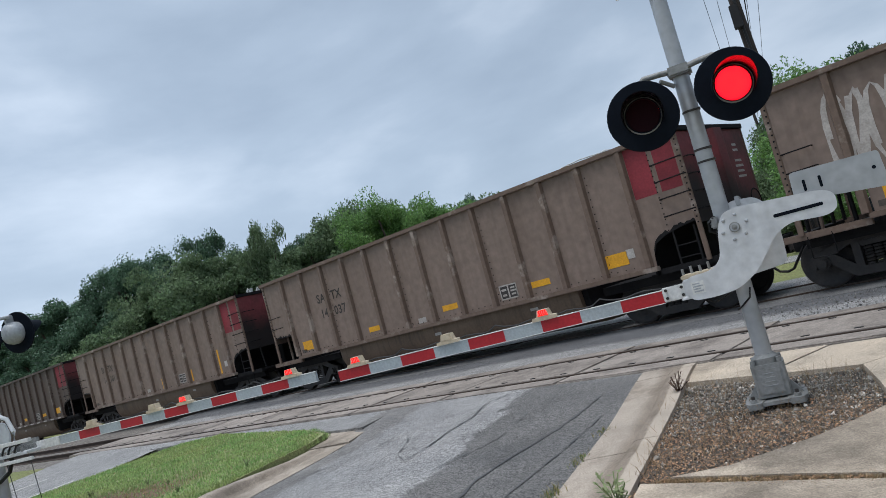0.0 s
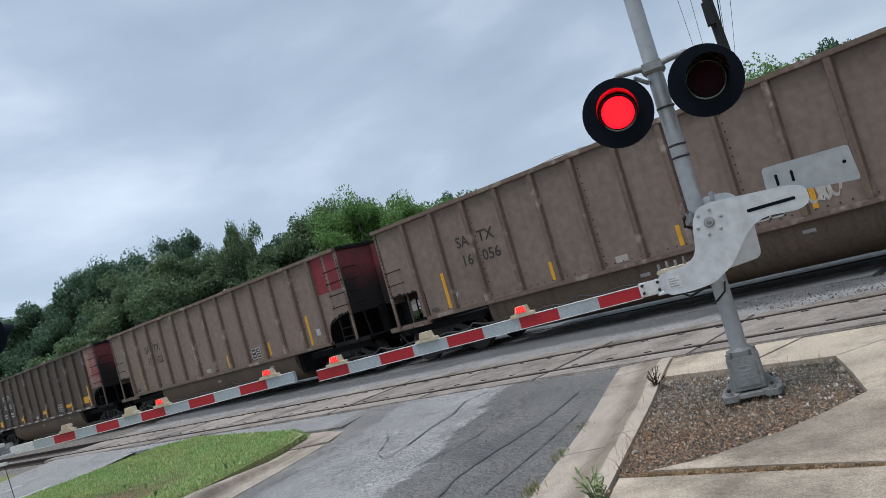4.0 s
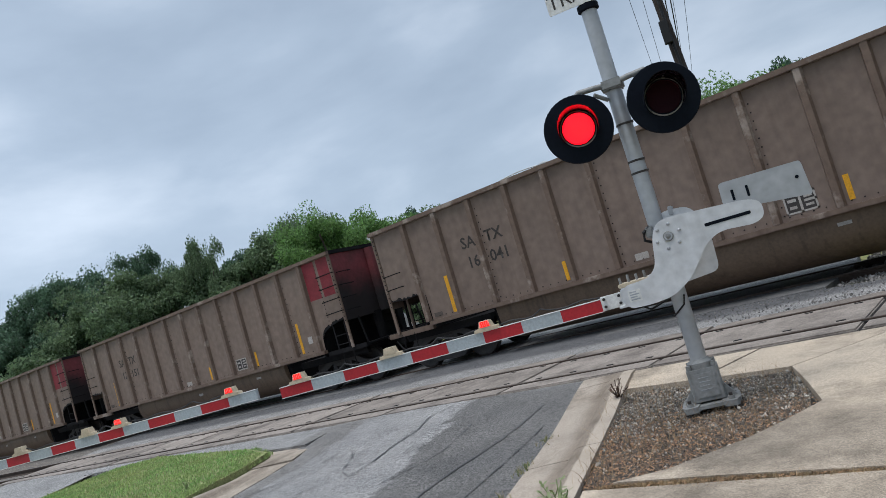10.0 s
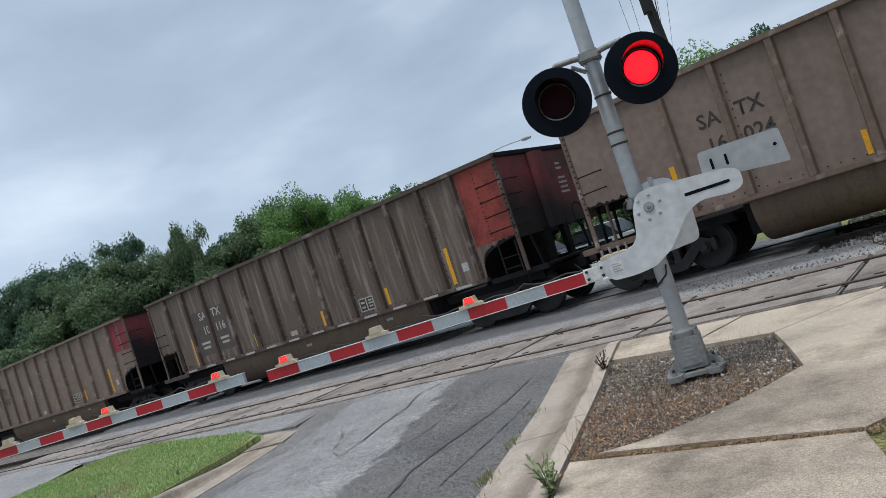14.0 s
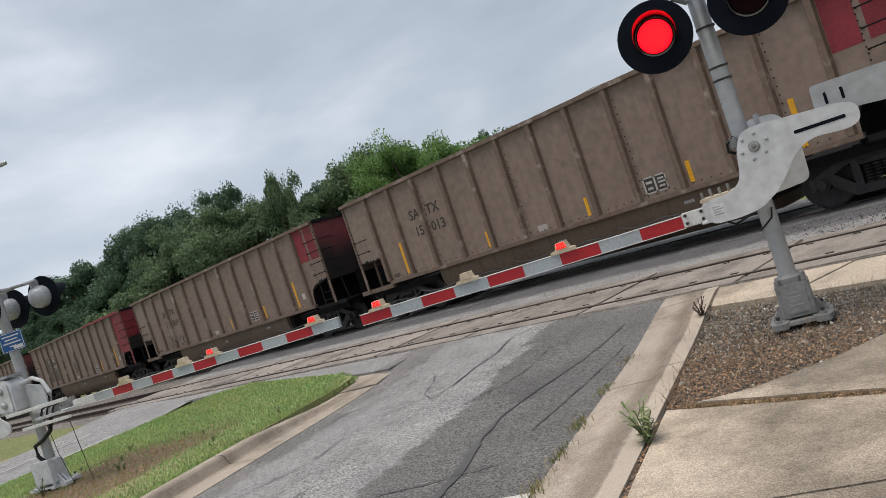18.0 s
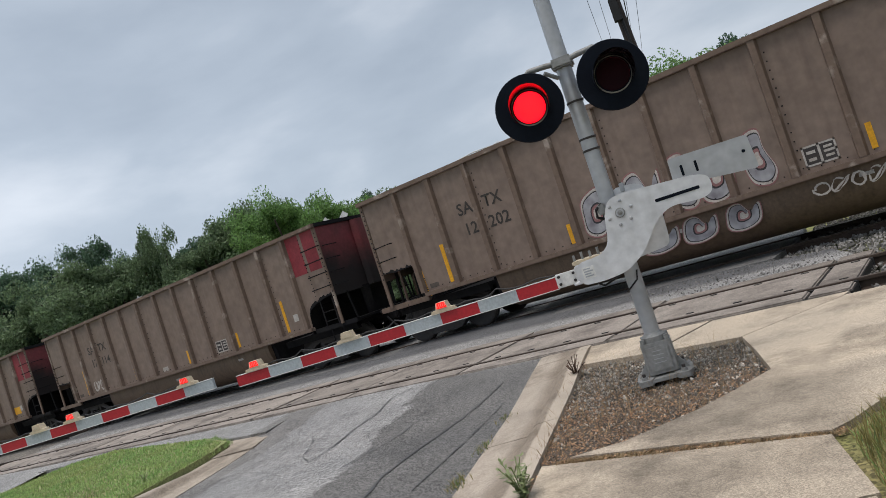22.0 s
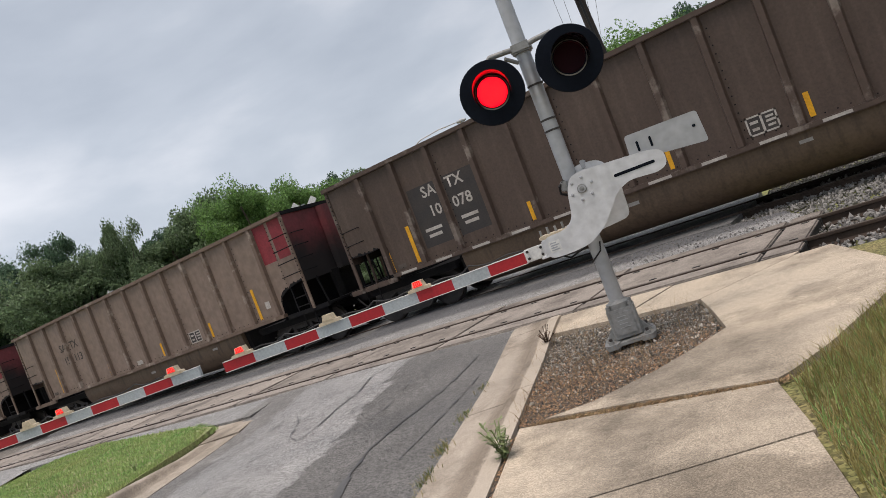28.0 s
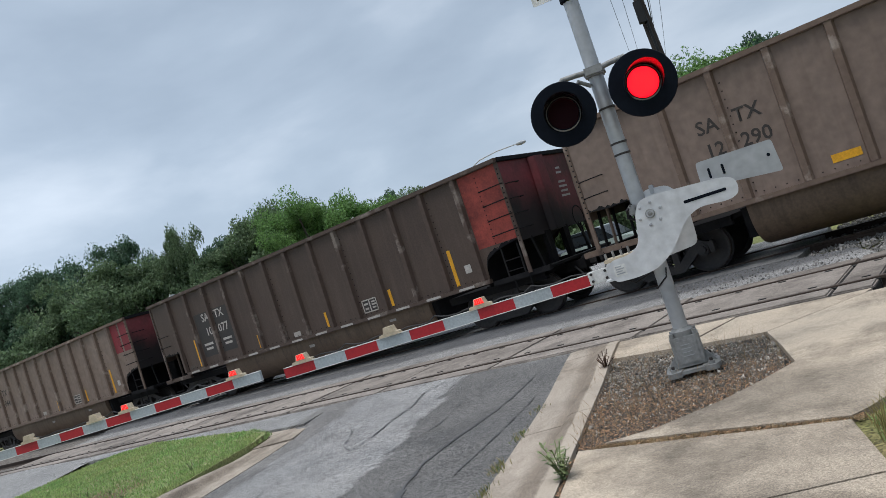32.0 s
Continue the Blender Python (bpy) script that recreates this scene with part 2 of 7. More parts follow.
def bx(x0, x1, y0, y1, z0, z1, bm=None):
    return box(bm or bmesh.new(), ((x0 + x1) / 2, (y0 + y1) / 2, (z0 + z1) / 2), (x1 - x0, y1 - y0, z1 - z0))


def cyl(bm, p, q, r, r2=None, n=12):
    p, q = Vector(p), Vector(q)
    d = q - p
    mm = Matrix.Translation((p + q) / 2) @ d.to_track_quat("Z", "Y").to_matrix().to_4x4()
    bmesh.ops.create_cone(bm, cap_ends=True, segments=n, radius1=r, radius2=r if r2 is None else r2, depth=d.length, matrix=mm)
    return bm


def tube(bm, pts, r, n=8):
    """A bent round bar through the points."""
    pts = [Vector(p) for p in pts]
    rings = []
    for i, p in enumerate(pts):
        d = (pts[min(i + 1, len(pts) - 1)] - pts[max(i - 1, 0)]).normalized()
        q = d.to_track_quat("Z", "Y")
        rings.append([bm.verts.new(p + q @ Vector((r * math.cos(a), r * math.sin(a), 0))) for a in [2 * math.pi * k / n for k in range(n)]])
    for a, b in zip(rings, rings[1:]):
        for k in range(n):
            bm.faces.new((a[k], a[(k + 1) % n], b[(k + 1) % n], b[k]))
    bm.faces.new(rings[0][::-1])
    bm.faces.new(rings[-1])
    return bm


def prism(bm, pts, lo, hi, axis="z"):
    """A flat outline given depth along an axis. For "y" the outline is in x and z, for "x" in y and z."""
    def v(a, b, c):
        return bm.verts.new((a, b, c) if axis == "z" else (a, c, b) if axis == "y" else (c, a, b))
    lo_v, hi_v = [v(a, b, lo) for a, b in pts], [v(a, b, hi) for a, b in pts]
    bm.faces.new(lo_v[::-1])
    bm.faces.new(hi_v)
    n = len(pts)
    for k in range(n):
        bm.faces.new((lo_v[k], lo_v[(k + 1) % n], hi_v[(k + 1) % n], hi_v[k]))
    return bm


def lathe(bm, prof, n=24, m=None, ring=False):
    """A body of revolution about z from (radius, height) pairs; ring: closed on itself, with a hole."""
    rings = []
    for r, z in prof:
        rings.append([bm.verts.new(((m or Matrix()) @ Vector((r * math.cos(2 * math.pi * k / n), r * math.sin(2 * math.pi * k / n), z)))) for k in range(n)])
    for a, b in zip(rings, rings[1:] + rings[:1] if ring else rings[1:]):
        for k in range(n):
            bm.faces.new((a[k], a[(k + 1) % n], b[(k + 1) % n], b[k]))
    if not ring:
        bm.faces.new(rings[0][::-1])
        bm.faces.new(rings[-1])
    return bm


LETTERS = {}


def lettering(text, size, material, bold=0.0):
    """A flat mesh of the text in the built-in font, lying in x and z, facing -y."""
    key = (text, size, material.name)
    if key not in LETTERS:
        cu = bpy.data.curves.new("lettering", "FONT")
        cu.body, cu.size, cu.align_x, cu.offset = text, size, "CENTER", bold
        cu.resolution_u = 2
        ob = bpy.data.objects.new("lettering", cu)
        scene.collection.objects.link(ob)
        me = bpy.data.meshes.new_from_object(ob.evaluated_get(bpy.context.evaluated_depsgraph_get()))
        bpy.data.objects.remove(ob)
        me.transform(pose(0, 0, 0, 90))
        me.materials.clear()
        me.materials.append(material)
        LETTERS[key] = me
    return LETTERS[key]


def road_xy(p, q):
    """From metres across and along the road to the world, whose x runs along the tracks."""
    return (0.942 * p - 0.335 * q, 0.335 * p + 0.942 * q)

# ---- materials ----
ROAD_P = (0.942, 0.335)
ASPHALT = mat("worn_asphalt", (0.225, 0.222, 0.22), (0.295, 0.29, 0.283), rough=0.75, grain=60, blotch=0.7, mix=0.6, bump=1.0, bump_scale=80, speck=0.75, speck_scale=88, stain=0.7, stain_scale=1.0, stain_col=(0.60, 0.60, 0.60))
stain_or_shade(ASPHALT, ROAD_P, (-3.92, -3.80), None, (0.50, 0.49, 0.48), 0.95, 0.62, 0.9, limit=((0.0, -1.0), -9.4, -8.7))
stain_or_shade(ASPHALT, ROAD_P, (-7.2, -7.0), (-6.0, -6.15), (0.68, 0.66, 0.64), 0.9, 0.5, 0.7, limit=((0.0, -1.0), -9.4, -8.7))
# wet, oily band beside the train, with the train's shadow painted into the colour
stain_or_shade(ASPHALT, (0.0, 1.0), (12.15, 12.7), (14.6, 14.5), (0.36, 0.37, 0.40), 0.95, 0.35, 0.7)
ASPHALT_DARK = mat("dark_asphalt", (0.105, 0.104, 0.106), (0.175, 0.172, 0.168), rough=0.75, grain=40, blotch=0.7, bump=0.9, bump_scale=90, speck=0.55, speck_scale=105, stain=0.4, stain_scale=1.3, stain_col=(0.55, 0.55, 0.57))
CONCRETE = mat("weathered_concrete", (0.56, 0.465, 0.357), (0.43, 0.365, 0.29), rough=0.88, grain=110, blotch=0.7, mix=0.7, bump=0.45, bump_scale=110, rnd=0.05, speck=0.34, speck_scale=150, stain=1.0, stain_scale=0.6, stain_col=(0.34, 0.335, 0.33))
stain_or_shade(CONCRETE, (0.1, 1.0), (4.55, 4.75), (6.2, 5.6), (0.50, 0.50, 0.50), 0.75, 0.45, 1.3, limit=((-1.0, 0.0), 0.7, 1.2))
stain_or_shade(CONCRETE, (0.25, 1.0), (2.35, 2.7), (3.35, 3.05), (0.50, 0.49, 0.48), 0.85, 0.5, 1.6, limit=((1.0, 0.0), -2.0, -1.3))
stain_or_shade(CONCRETE, ROAD_P, (-0.85, -0.55), None, (0.62, 0.615, 0.61), 0.45, 0.6, 0.9, limit=((0.0, -1.0), -5.2, -4.4))
KERB = mat("kerb_concrete", (0.44, 0.375, 0.31), (0.33, 0.285, 0.235), rough=0.88, grain=90, blotch=0.9, mix=0.8, bump=0.35, bump_scale=90, rnd=0.05, speck=0.28, speck_scale=140, stain=0.9, stain_scale=1.2, stain_col=(0.52, 0.50, 0.47))
# gutter edge at the kerb's foot: dirt and shade painted in as one dark band
stain_or_shade(KERB, ROAD_P, (-1.90, -1.72), (-1.52, -1.56), (0.56, 0.53, 0.50), 0.85, 0.08, 2.0)
# lighter colour along the kerb's flat top
stain_or_shade(KERB, ROAD_P, (-1.54, -1.52), (-1.30, -1.32), (0.47, 0.40, 0.325), 0.55, 0.03, 3.0, "MIX")
stain_or_shade(KERB, ROAD_P, (-7.12, -7.05), (-6.80, -6.92), (0.55, 0.52, 0.50), 0.5, 0.10, 2.0)
PANEL = mat("crossing_panel_concrete", (0.325, 0.285, 0.25), (0.225, 0.195, 0.172), rough=0.8, grain=30, blotch=0.9, mix=0.9, bump=0.35, rnd=0.12, speck=0.24, speck_scale=70, stain=1.0, stain_scale=1.0, stain_col=(0.40, 0.39, 0.39))
SOIL = mat("dry_soil", (0.115, 0.088, 0.066), (0.048, 0.044, 0.038), rough=0.95, grain=35, blotch=2.6, mix=0.7, bump=1.0, bump_scale=45, speck=0.7, speck_scale=60)
BALLAST = mat("ballast_stone", (0.25, 0.238, 0.225), (0.15, 0.142, 0.135), rough=0.9, grain=8, blotch=3, bump=0.5, island=0.5)
GRAVEL = mat("pale_gravel", (0.46, 0.43, 0.38), (0.13, 0.12, 0.105), rough=0.9, grain=20, blotch=9, bump=0.3, island=0.75)
BALLAST_BED = mat("ballast_bed", (0.21, 0.19, 0.17), (0.10, 0.092, 0.085), rough=0.95, grain=20, blotch=9, bump=1.0, bump_scale=28, speck=0.6, speck_scale=22)
GROUND = mat("rough_grass_ground", (0.20, 0.19, 0.075), (0.13, 0.16, 0.05), rough=0.95, grain=12, blotch=0.12, mix=0.7, bump=0.8, bump_scale=14, speck=0.4, speck_scale=18)
TURF = mat("median_turf", (0.22, 0.28, 0.10), (0.25, 0.24, 0.12), rough=0.95, grain=30, blotch=1.1, mix=0.6, bump=0.9, bump_scale=40, speck=0.4, speck_scale=60)
stain_or_shade(TURF, ROAD_P, (-11.6, -11.2), (-8.35, -8.75), (0.15, 0.098, 0.062), 0.95, 0.7, 1.1, "MIX", limit=((0.335, -0.942), -9.6, -8.6))
VERGE_SOIL = mat("dry_verge_soil", (0.22, 0.18, 0.085), (0.15, 0.15, 0.055), rough=0.95, grain=30, blotch=2.5, mix=0.6, bump=1.0, bump_scale=40, speck=0.6, speck_scale=50)
GRASS = mat("grass_blades", (0.235, 0.42, 0.14), (0.37, 0.42, 0.17), rough=0.6, grain=3, blotch=0.9, mix=0.6, bump=0, island=0.45, through_light=0.45)
GRASS_DRY = mat("dry_grass_blades", (0.40, 0.32, 0.14), (0.22, 0.21, 0.07), rough=0.75, grain=3, blotch=0.9, bump=0, island=0.4, through_light=0.45)
WHITE_LINE = mat("worn_road_paint", (0.66, 0.64, 0.60), (0.54, 0.52, 0.49), rough=0.7, grain=60, blotch=2.5, mix=0.9, bump=0.4, bump_scale=75, speck=0.14, speck_scale=75, stain=0.6, stain_scale=3.0, stain_col=(0.55, 0.55, 0.54))
TAR = mat("crack_tar", (0.058, 0.058, 0.060), (0.10, 0.10, 0.10), rough=0.6, grain=40, bump=0.2)
RAIL_TOP = mat("worn_rail_steel", (0.20, 0.17, 0.15), (0.10, 0.075, 0.06), rough=0.45, metal=0.6, grain=30, bump=0.05)
RAIL_RUST = mat("rusty_rail", (0.055, 0.036, 0.026), (0.035, 0.025, 0.02), rough=0.85, grain=40, bump=0.3)
RUBBER = mat("flangeway_rubber", (0.022, 0.021, 0.02), rough=0.8, grain=50, bump=0.3)
TIE = mat("old_tie_timber", (0.12, 0.095, 0.075), (0.07, 0.058, 0.05), rough=0.9, grain=25, blotch=3, bump=0.5, rnd=0.15)

TAN = mat("dusty_tan_car_paint", (0.222, 0.164, 0.133), (0.180, 0.132, 0.105), rough=0.62, grain=6, blotch=0.5, mix=0.9, bump=0.03, rnd=0.08, streak=0.35, streak_col=(0.135, 0.094, 0.072), shift=True, stain=0.25, stain_scale=0.9, stain_col=(0.72, 0.70, 0.68))
TAN_RIB = mat("worn_tan_rib_paint", (0.150, 0.104, 0.078), (0.31, 0.255, 0.215), rough=0.6, grain=10, blotch=1.7, mix=0.10, bias=0.11, bump=0.06, streak=0.5, streak_col=(0.105, 0.066, 0.048), shift=True)
BROWN = mat("sooty_brown_car_paint", (0.082, 0.055, 0.042), (0.060, 0.041, 0.033), rough=0.6, grain=24, blotch=0.6, mix=0.9, bump=0.06, rnd=0.05, streak=0.35, streak_col=(0.12, 0.088, 0.068), shift=True)
STREAKED = mat("lime_streaked_brown_paint", (0.095, 0.066, 0.050), (0.13, 0.098, 0.078), rough=0.6, grain=24, blotch=0.7, mix=0.9, bump=0.06, streak=0.75, streak_col=(0.27, 0.225, 0.19), shift=True)
BROWN_RIB = mat("sooty_brown_rib_paint", (0.075, 0.050, 0.039), (0.20, 0.165, 0.14), rough=0.6, grain=10, blotch=1.6, mix=0.10, bias=0.10, bump=0.06, streak=0.3, streak_col=(0.05, 0.035, 0.028), shift=True)
BELLY = mat("grimy_tub_steel", (0.17, 0.115, 0.075), (0.11, 0.075, 0.052), rough=0.6, grain=20, blotch=0.8, mix=0.9, bump=0.1, streak=0.5, streak_col=(0.05, 0.037, 0.028), shift=True)
RED = mat("faded_red_paint", (0.25, 0.027, 0.038), (0.20, 0.022, 0.031), rough=0.6, grain=22, blotch=1.2, bump=0.05, shift=True, stain=0.5, stain_scale=2.0, stain_col=(0.45, 0.4, 0.4))
RED_PATCHY = mat("scuffed_red_and_tan_paint", (0.30, 0.045, 0.045), (0.36, 0.27, 0.225), rough=0.65, grain=14, blotch=1.1, mix=0.35, bump=0.05, shift=True, stain=0.9, stain_scale=1.0, stain_col=(0.3, 0.26, 0.26))
ORANGE = mat("orange_red_paint", (0.32, 0.055, 0.038), (0.22, 0.038, 0.03), rough=0.6, grain=22, blotch=1.2, bump=0.05, shift=True, stain=1.0, stain_scale=0.8, stain_col=(0.22, 0.2, 0.22))
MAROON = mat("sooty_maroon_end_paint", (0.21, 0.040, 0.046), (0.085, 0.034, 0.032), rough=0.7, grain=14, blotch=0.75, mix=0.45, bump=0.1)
stain_or_shade(MAROON, (0.0, -0.25, -1.0), (-3.0, -2.0), None, (0.014, 0.013, 0.014), 0.97, 0.45, 1.1, "MIX")
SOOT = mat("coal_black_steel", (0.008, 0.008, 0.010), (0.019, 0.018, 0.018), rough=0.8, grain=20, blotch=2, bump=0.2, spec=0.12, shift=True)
IRON = mat("dirty_cast_steel", (0.020, 0.019, 0.020), (0.046, 0.039, 0.035), rough=0.65, grain=24, blotch=4, bump=0.3, shift=True)
WHEEL_RIM = mat("bright_wheel_tread", (0.17, 0.15, 0.135), (0.09, 0.075, 0.065), rough=0.45, metal=0.6, grain=30, bump=0.1)
YELLOW = mat("yellow_reflector_sheet", (0.72, 0.36, 0.012), (0.60, 0.29, 0.012), rough=0.5, grain=30, blotch=4, bump=0.03, shift=True)
PALE = mat("pale_stencil_paint", (0.46, 0.43, 0.40), (0.33, 0.30, 0.27), rough=0.65, grain=40, blotch=6, bump=0.0)
INK = mat("dark_stencil_paint", (0.032, 0.028, 0.026), (0.050, 0.042, 0.036), rough=0.7, grain=40, blotch=5, bump=0.0, shift=True)
INK_FADED = mat("faded_stencil_paint", (0.070, 0.058, 0.050), (0.10, 0.080, 0.066), rough=0.7, grain=40, blotch=5, bump=0.0)
BLACK_PANEL = mat("black_data_panel_paint", (0.030, 0.027, 0.027), (0.045, 0.038, 0.035), rough=0.6, grain=30, blotch=3, bump=0.02)
GRAFFITI = mat("chalky_white_graffiti", (0.50, 0.46, 0.42), (0.36, 0.32, 0.29), rough=0.7, grain=30, blotch=6, bump=0.0)
GRAFFITI_INK = mat("black_graffiti", (0.030, 0.028, 0.030), rough=0.6, grain=30, bump=0.0)

GALV = mat("galvanised_steel", (0.46, 0.47, 0.48), (0.36, 0.37, 0.385), rough=0.48, metal=0.45, grain=14, blotch=7, mix=0.8, bump=0.04)
ALU = mat("dull_aluminium_paint", (0.66, 0.67, 0.68), (0.56, 0.57, 0.585), rough=0.5, metal=0.1, grain=10, blotch=1.6, mix=0.9, bump=0.02, streak=0.18, streak_col=(0.42, 0.41, 0.39))
BASE_GREY = mat("grey_cast_base", (0.29, 0.295, 0.29), (0.20, 0.20, 0.19), rough=0.6, metal=0.2, grain=30, blotch=6, bump=0.25)
BLACK_PAINT = mat("satin_black_paint", (0.004, 0.006, 0.011), (0.006, 0.009, 0.015), rough=0.6, grain=30, blotch=3, bump=0.03, spec=0.08)
RED_SHEET = mat("red_reflective_sheet", (0.42, 0.018, 0.025), (0.35, 0.015, 0.022), rough=0.4, grain=40, blotch=3, bump=0.02)
GREY_SHEET = mat("silver_reflective_sheet", (0.40, 0.44, 0.46), (0.34, 0.38, 0.40), rough=0.4, grain=40, blotch=3, bump=0.02)
SIGN_WHITE = mat("white_sign_face", (0.72, 0.72, 0.70), (0.62, 0.62, 0.60), rough=0.5, grain=30, blotch=3, bump=0.02)
SIGN_BLUE = mat("blue_sign_face", (0.015, 0.11, 0.34), (0.012, 0.09, 0.30), rough=0.45, grain=30, bump=0.02)
LENS_OFF = mat("unlit_red_lens", (0.022, 0.002, 0.006), (0.012, 0.0015, 0.004), rough=0.5, grain=60, bump=0.05, spec=0.08)
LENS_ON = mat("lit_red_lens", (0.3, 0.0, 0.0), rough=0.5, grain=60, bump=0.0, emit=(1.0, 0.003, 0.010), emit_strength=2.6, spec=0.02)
HOOD_INSIDE = mat("gloss_black_hood_lining", (0.010, 0.006, 0.009), (0.008, 0.005, 0.008), rough=0.25, grain=30, blotch=3, bump=0.02, spec=0.35)
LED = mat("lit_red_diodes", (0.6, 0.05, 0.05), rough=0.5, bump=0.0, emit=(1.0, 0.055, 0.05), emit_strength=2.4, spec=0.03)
ARM_LAMP = mat("lit_arm_lamp_lens", (0.5, 0.02, 0.01), rough=0.4, bump=0.0, emit=(1.0, 0.012, 0.010), emit_strength=1.1, spec=0.05)
ARM_LAMP_OFF = mat("amber_lamp_body", (0.60, 0.50, 0.36), (0.50, 0.42, 0.30), rough=0.45, grain=30, bump=0.05)
LAMP_BACK = mat("grey_lamp_back", (0.42, 0.44, 0.46), (0.34, 0.36, 0.38), rough=0.45, metal=0.15, grain=30, bump=0.02)
CABLE = mat("black_cable", (0.012, 0.012, 0.013), rough=0.6, grain=40, bump=0.1)
POLE_WOOD = mat("dark_creosote_pole", (0.030, 0.024, 0.022), (0.050, 0.040, 0.034), rough=0.9, grain=20, blotch=2, bump=0.5)
BARK = mat("oak_bark", (0.085, 0.068, 0.052), (0.05, 0.042, 0.034), rough=0.95, grain=14, blotch=3, bump=0.8)
LEAF_A = mat("bright_leaf", (0.20, 0.33, 0.10), (0.13, 0.25, 0.08), rough=0.55, grain=0.8, blotch=0.35, mix=0.8, bump=0, island=0.5, through_light=0.45)
LEAF_B = mat("dark_leaf", (0.108, 0.182, 0.108), (0.074, 0.136, 0.084), rough=0.55, grain=0.8, blotch=0.35, mix=0.8, bump=0, island=0.5, through_light=0.42)
LEAF_C = mat("olive_leaf", (0.18, 0.25, 0.13), (0.125, 0.19, 0.10), rough=0.6, grain=0.8, blotch=0.35, mix=0.8, bump=0, island=0.5, through_light=0.45)
BUS_YELLOW = mat("bus_yellow_paint", (0.62, 0.30, 0.02), (0.52, 0.25, 0.02), rough=0.4, grain=20, bump=0.02)
GLASS = mat("dark_window_glass", (0.02, 0.025, 0.03), rough=0.08, grain=10, bump=0.0, spec=0.6)
STUCCO = mat("tan_wall_siding", (0.50, 0.40, 0.28), (0.42, 0.33, 0.23), rough=0.9, grain=20, blotch=0.6, bump=0.3)
SHINGLE = mat("brown_roof_shingle", (0.13, 0.115, 0.11), (0.09, 0.08, 0.078), rough=0.9, grain=14, blotch=0.8, bump=0.6, bump_scale=18)
CAR_WHITE = mat("white_car_paint", (0.62, 0.63, 0.63), rough=0.3, grain=20, bump=0.0, spec=0.5)
CAR_DARK = mat("dark_car_paint", (0.03, 0.033, 0.04), rough=0.3, grain=20, bump=0.0, spec=0.5)
CAR_GREEN = mat("pale_green_car_paint", (0.36, 0.42, 0.38), rough=0.3, grain=20, bump=0.0, spec=0.5)

# ---- ground, road, tracks ----
NEAR_C, FAR_C, GAUGE = 10.17, 15.32, 0.72   # centre lines of the two tracks and half their gauge
EDGE_N, EDGE_S = 8.93, 11.42               # front and back edge of the near crossing panels


def slab(name, outline, lo, hi, material, parent=None, label="", category="", kind="structure", bevel=0.012):
    bm = prism(bmesh.new(), outline, lo, hi)
    if parent is not None:
        return part(name, bm, material, parent, label, bevel)
    return solid(name, bm, material, label, category, bevel, kind=kind)


def ground_sheet():
    bm = bmesh.new()
    xs = [-1500, -600, -250, -120, -60, -30, -15, 0, 15, 30, 60, 120, 250, 600, 1500]
    ys = [-1500, -500, -150, -60, -30, -15, 0, 10, 20, 30, 45, 60, 90, 150, 300, 700, 1500]
    grid = [[bm.verts.new((x, y, -0.22)) for y in ys] for x in xs]
    for i in range(len(xs) - 1):
        for j in range(len(ys) - 1):
            bm.faces.new((grid[i][j], grid[i + 1][j], grid[i + 1][j + 1], grid[i][j + 1]))
    solid("ground", bm, GROUND, "rough grassy ground beside the railway", "ground", kind="structure")


def road_strip(name, p0, p1, q0, q1, material, label, z_at, steps=60, thick=0.3):
    """A strip of road that follows the rise z_at(q)."""
    bm = bmesh.new()
    rows = []
    for i in range(steps + 1):
        q = q0 + (q1 - q0) * i / steps
        rows.append([bm.verts.new((*road_xy(p, q), z_at(p, q))) for p in np.linspace(p0, p1, 9)])
    for a, b in zip(rows, rows[1:]):
        for k in range(8):
            bm.faces.new((a[k], a[k + 1], b[k + 1], b[k]))
    return solid(name, bm, material, label, "road", kind="structure", smooth=True)


def road_z(p, q):
    """The carriageway lies below the kerbs and climbs to the crossing."""
    y = 0.335 * p + 0.942 * q
    t = min(1.0, max(0.0, (y - 6.3) / 2.6))
    far = min(1.0, max(0.0, (y - 17.0) / 8.0))
    return -0.105 + 0.105 * t * t * (3 - 2 * t) - 0.12 * far + 0.012 * math.sin(p * 0.9)


ground_sheet()
road_strip("road", -6.9, -1.95, -30, 75, ASPHALT, "grey worn asphalt lane with darker patches", road_z, 210)
road_strip("road_opposite", -21.0, -14.8, -30, 75, ASPHALT, "grey asphalt lane across the grass median", road_z, 160)


def ribbon(name, pts, width, material, label, category, lift=0.006, jitter=0.0, parent=None, seed=3):
    """A thin mark on the road along points given across and along it."""
    rnd = random.Random(seed)
    fine = []
    for (a, b), (c, d) in zip(pts, pts[1:]):
        n = max(2, int(math.hypot(c - a, d - b) / 0.12))
        fine += [(a + (c - a) * i / n, b + (d - b) * i / n) for i in range(n)]
    fine.append(pts[-1])
    bm = bmesh.new()
    prev = None
    for i, (p, q) in enumerate(fine):
        (a, b), (c, d) = fine[max(0, i - 1)], fine[min(len(fine) - 1, i + 1)]
        L = math.hypot(c - a, d - b) or 1
        nx, ny = -(d - b) / L, (c - a) / L
        w = width * (1 + rnd.uniform(-jitter, jitter)) / 2
        o = rnd.uniform(-1, 1) * width * jitter * 0.5
        row = [bm.verts.new((*road_xy(p + nx * s, q + ny * s), road_z(p, q) + lift)) for s in (-w + o, w + o)]
        if prev:
            bm.faces.new((prev[0], prev[1], row[1], row[0]))
        prev = row
    return solid(name, bm, material, label, category, kind="structure") if parent is None else part(name, bm, material, parent, label)


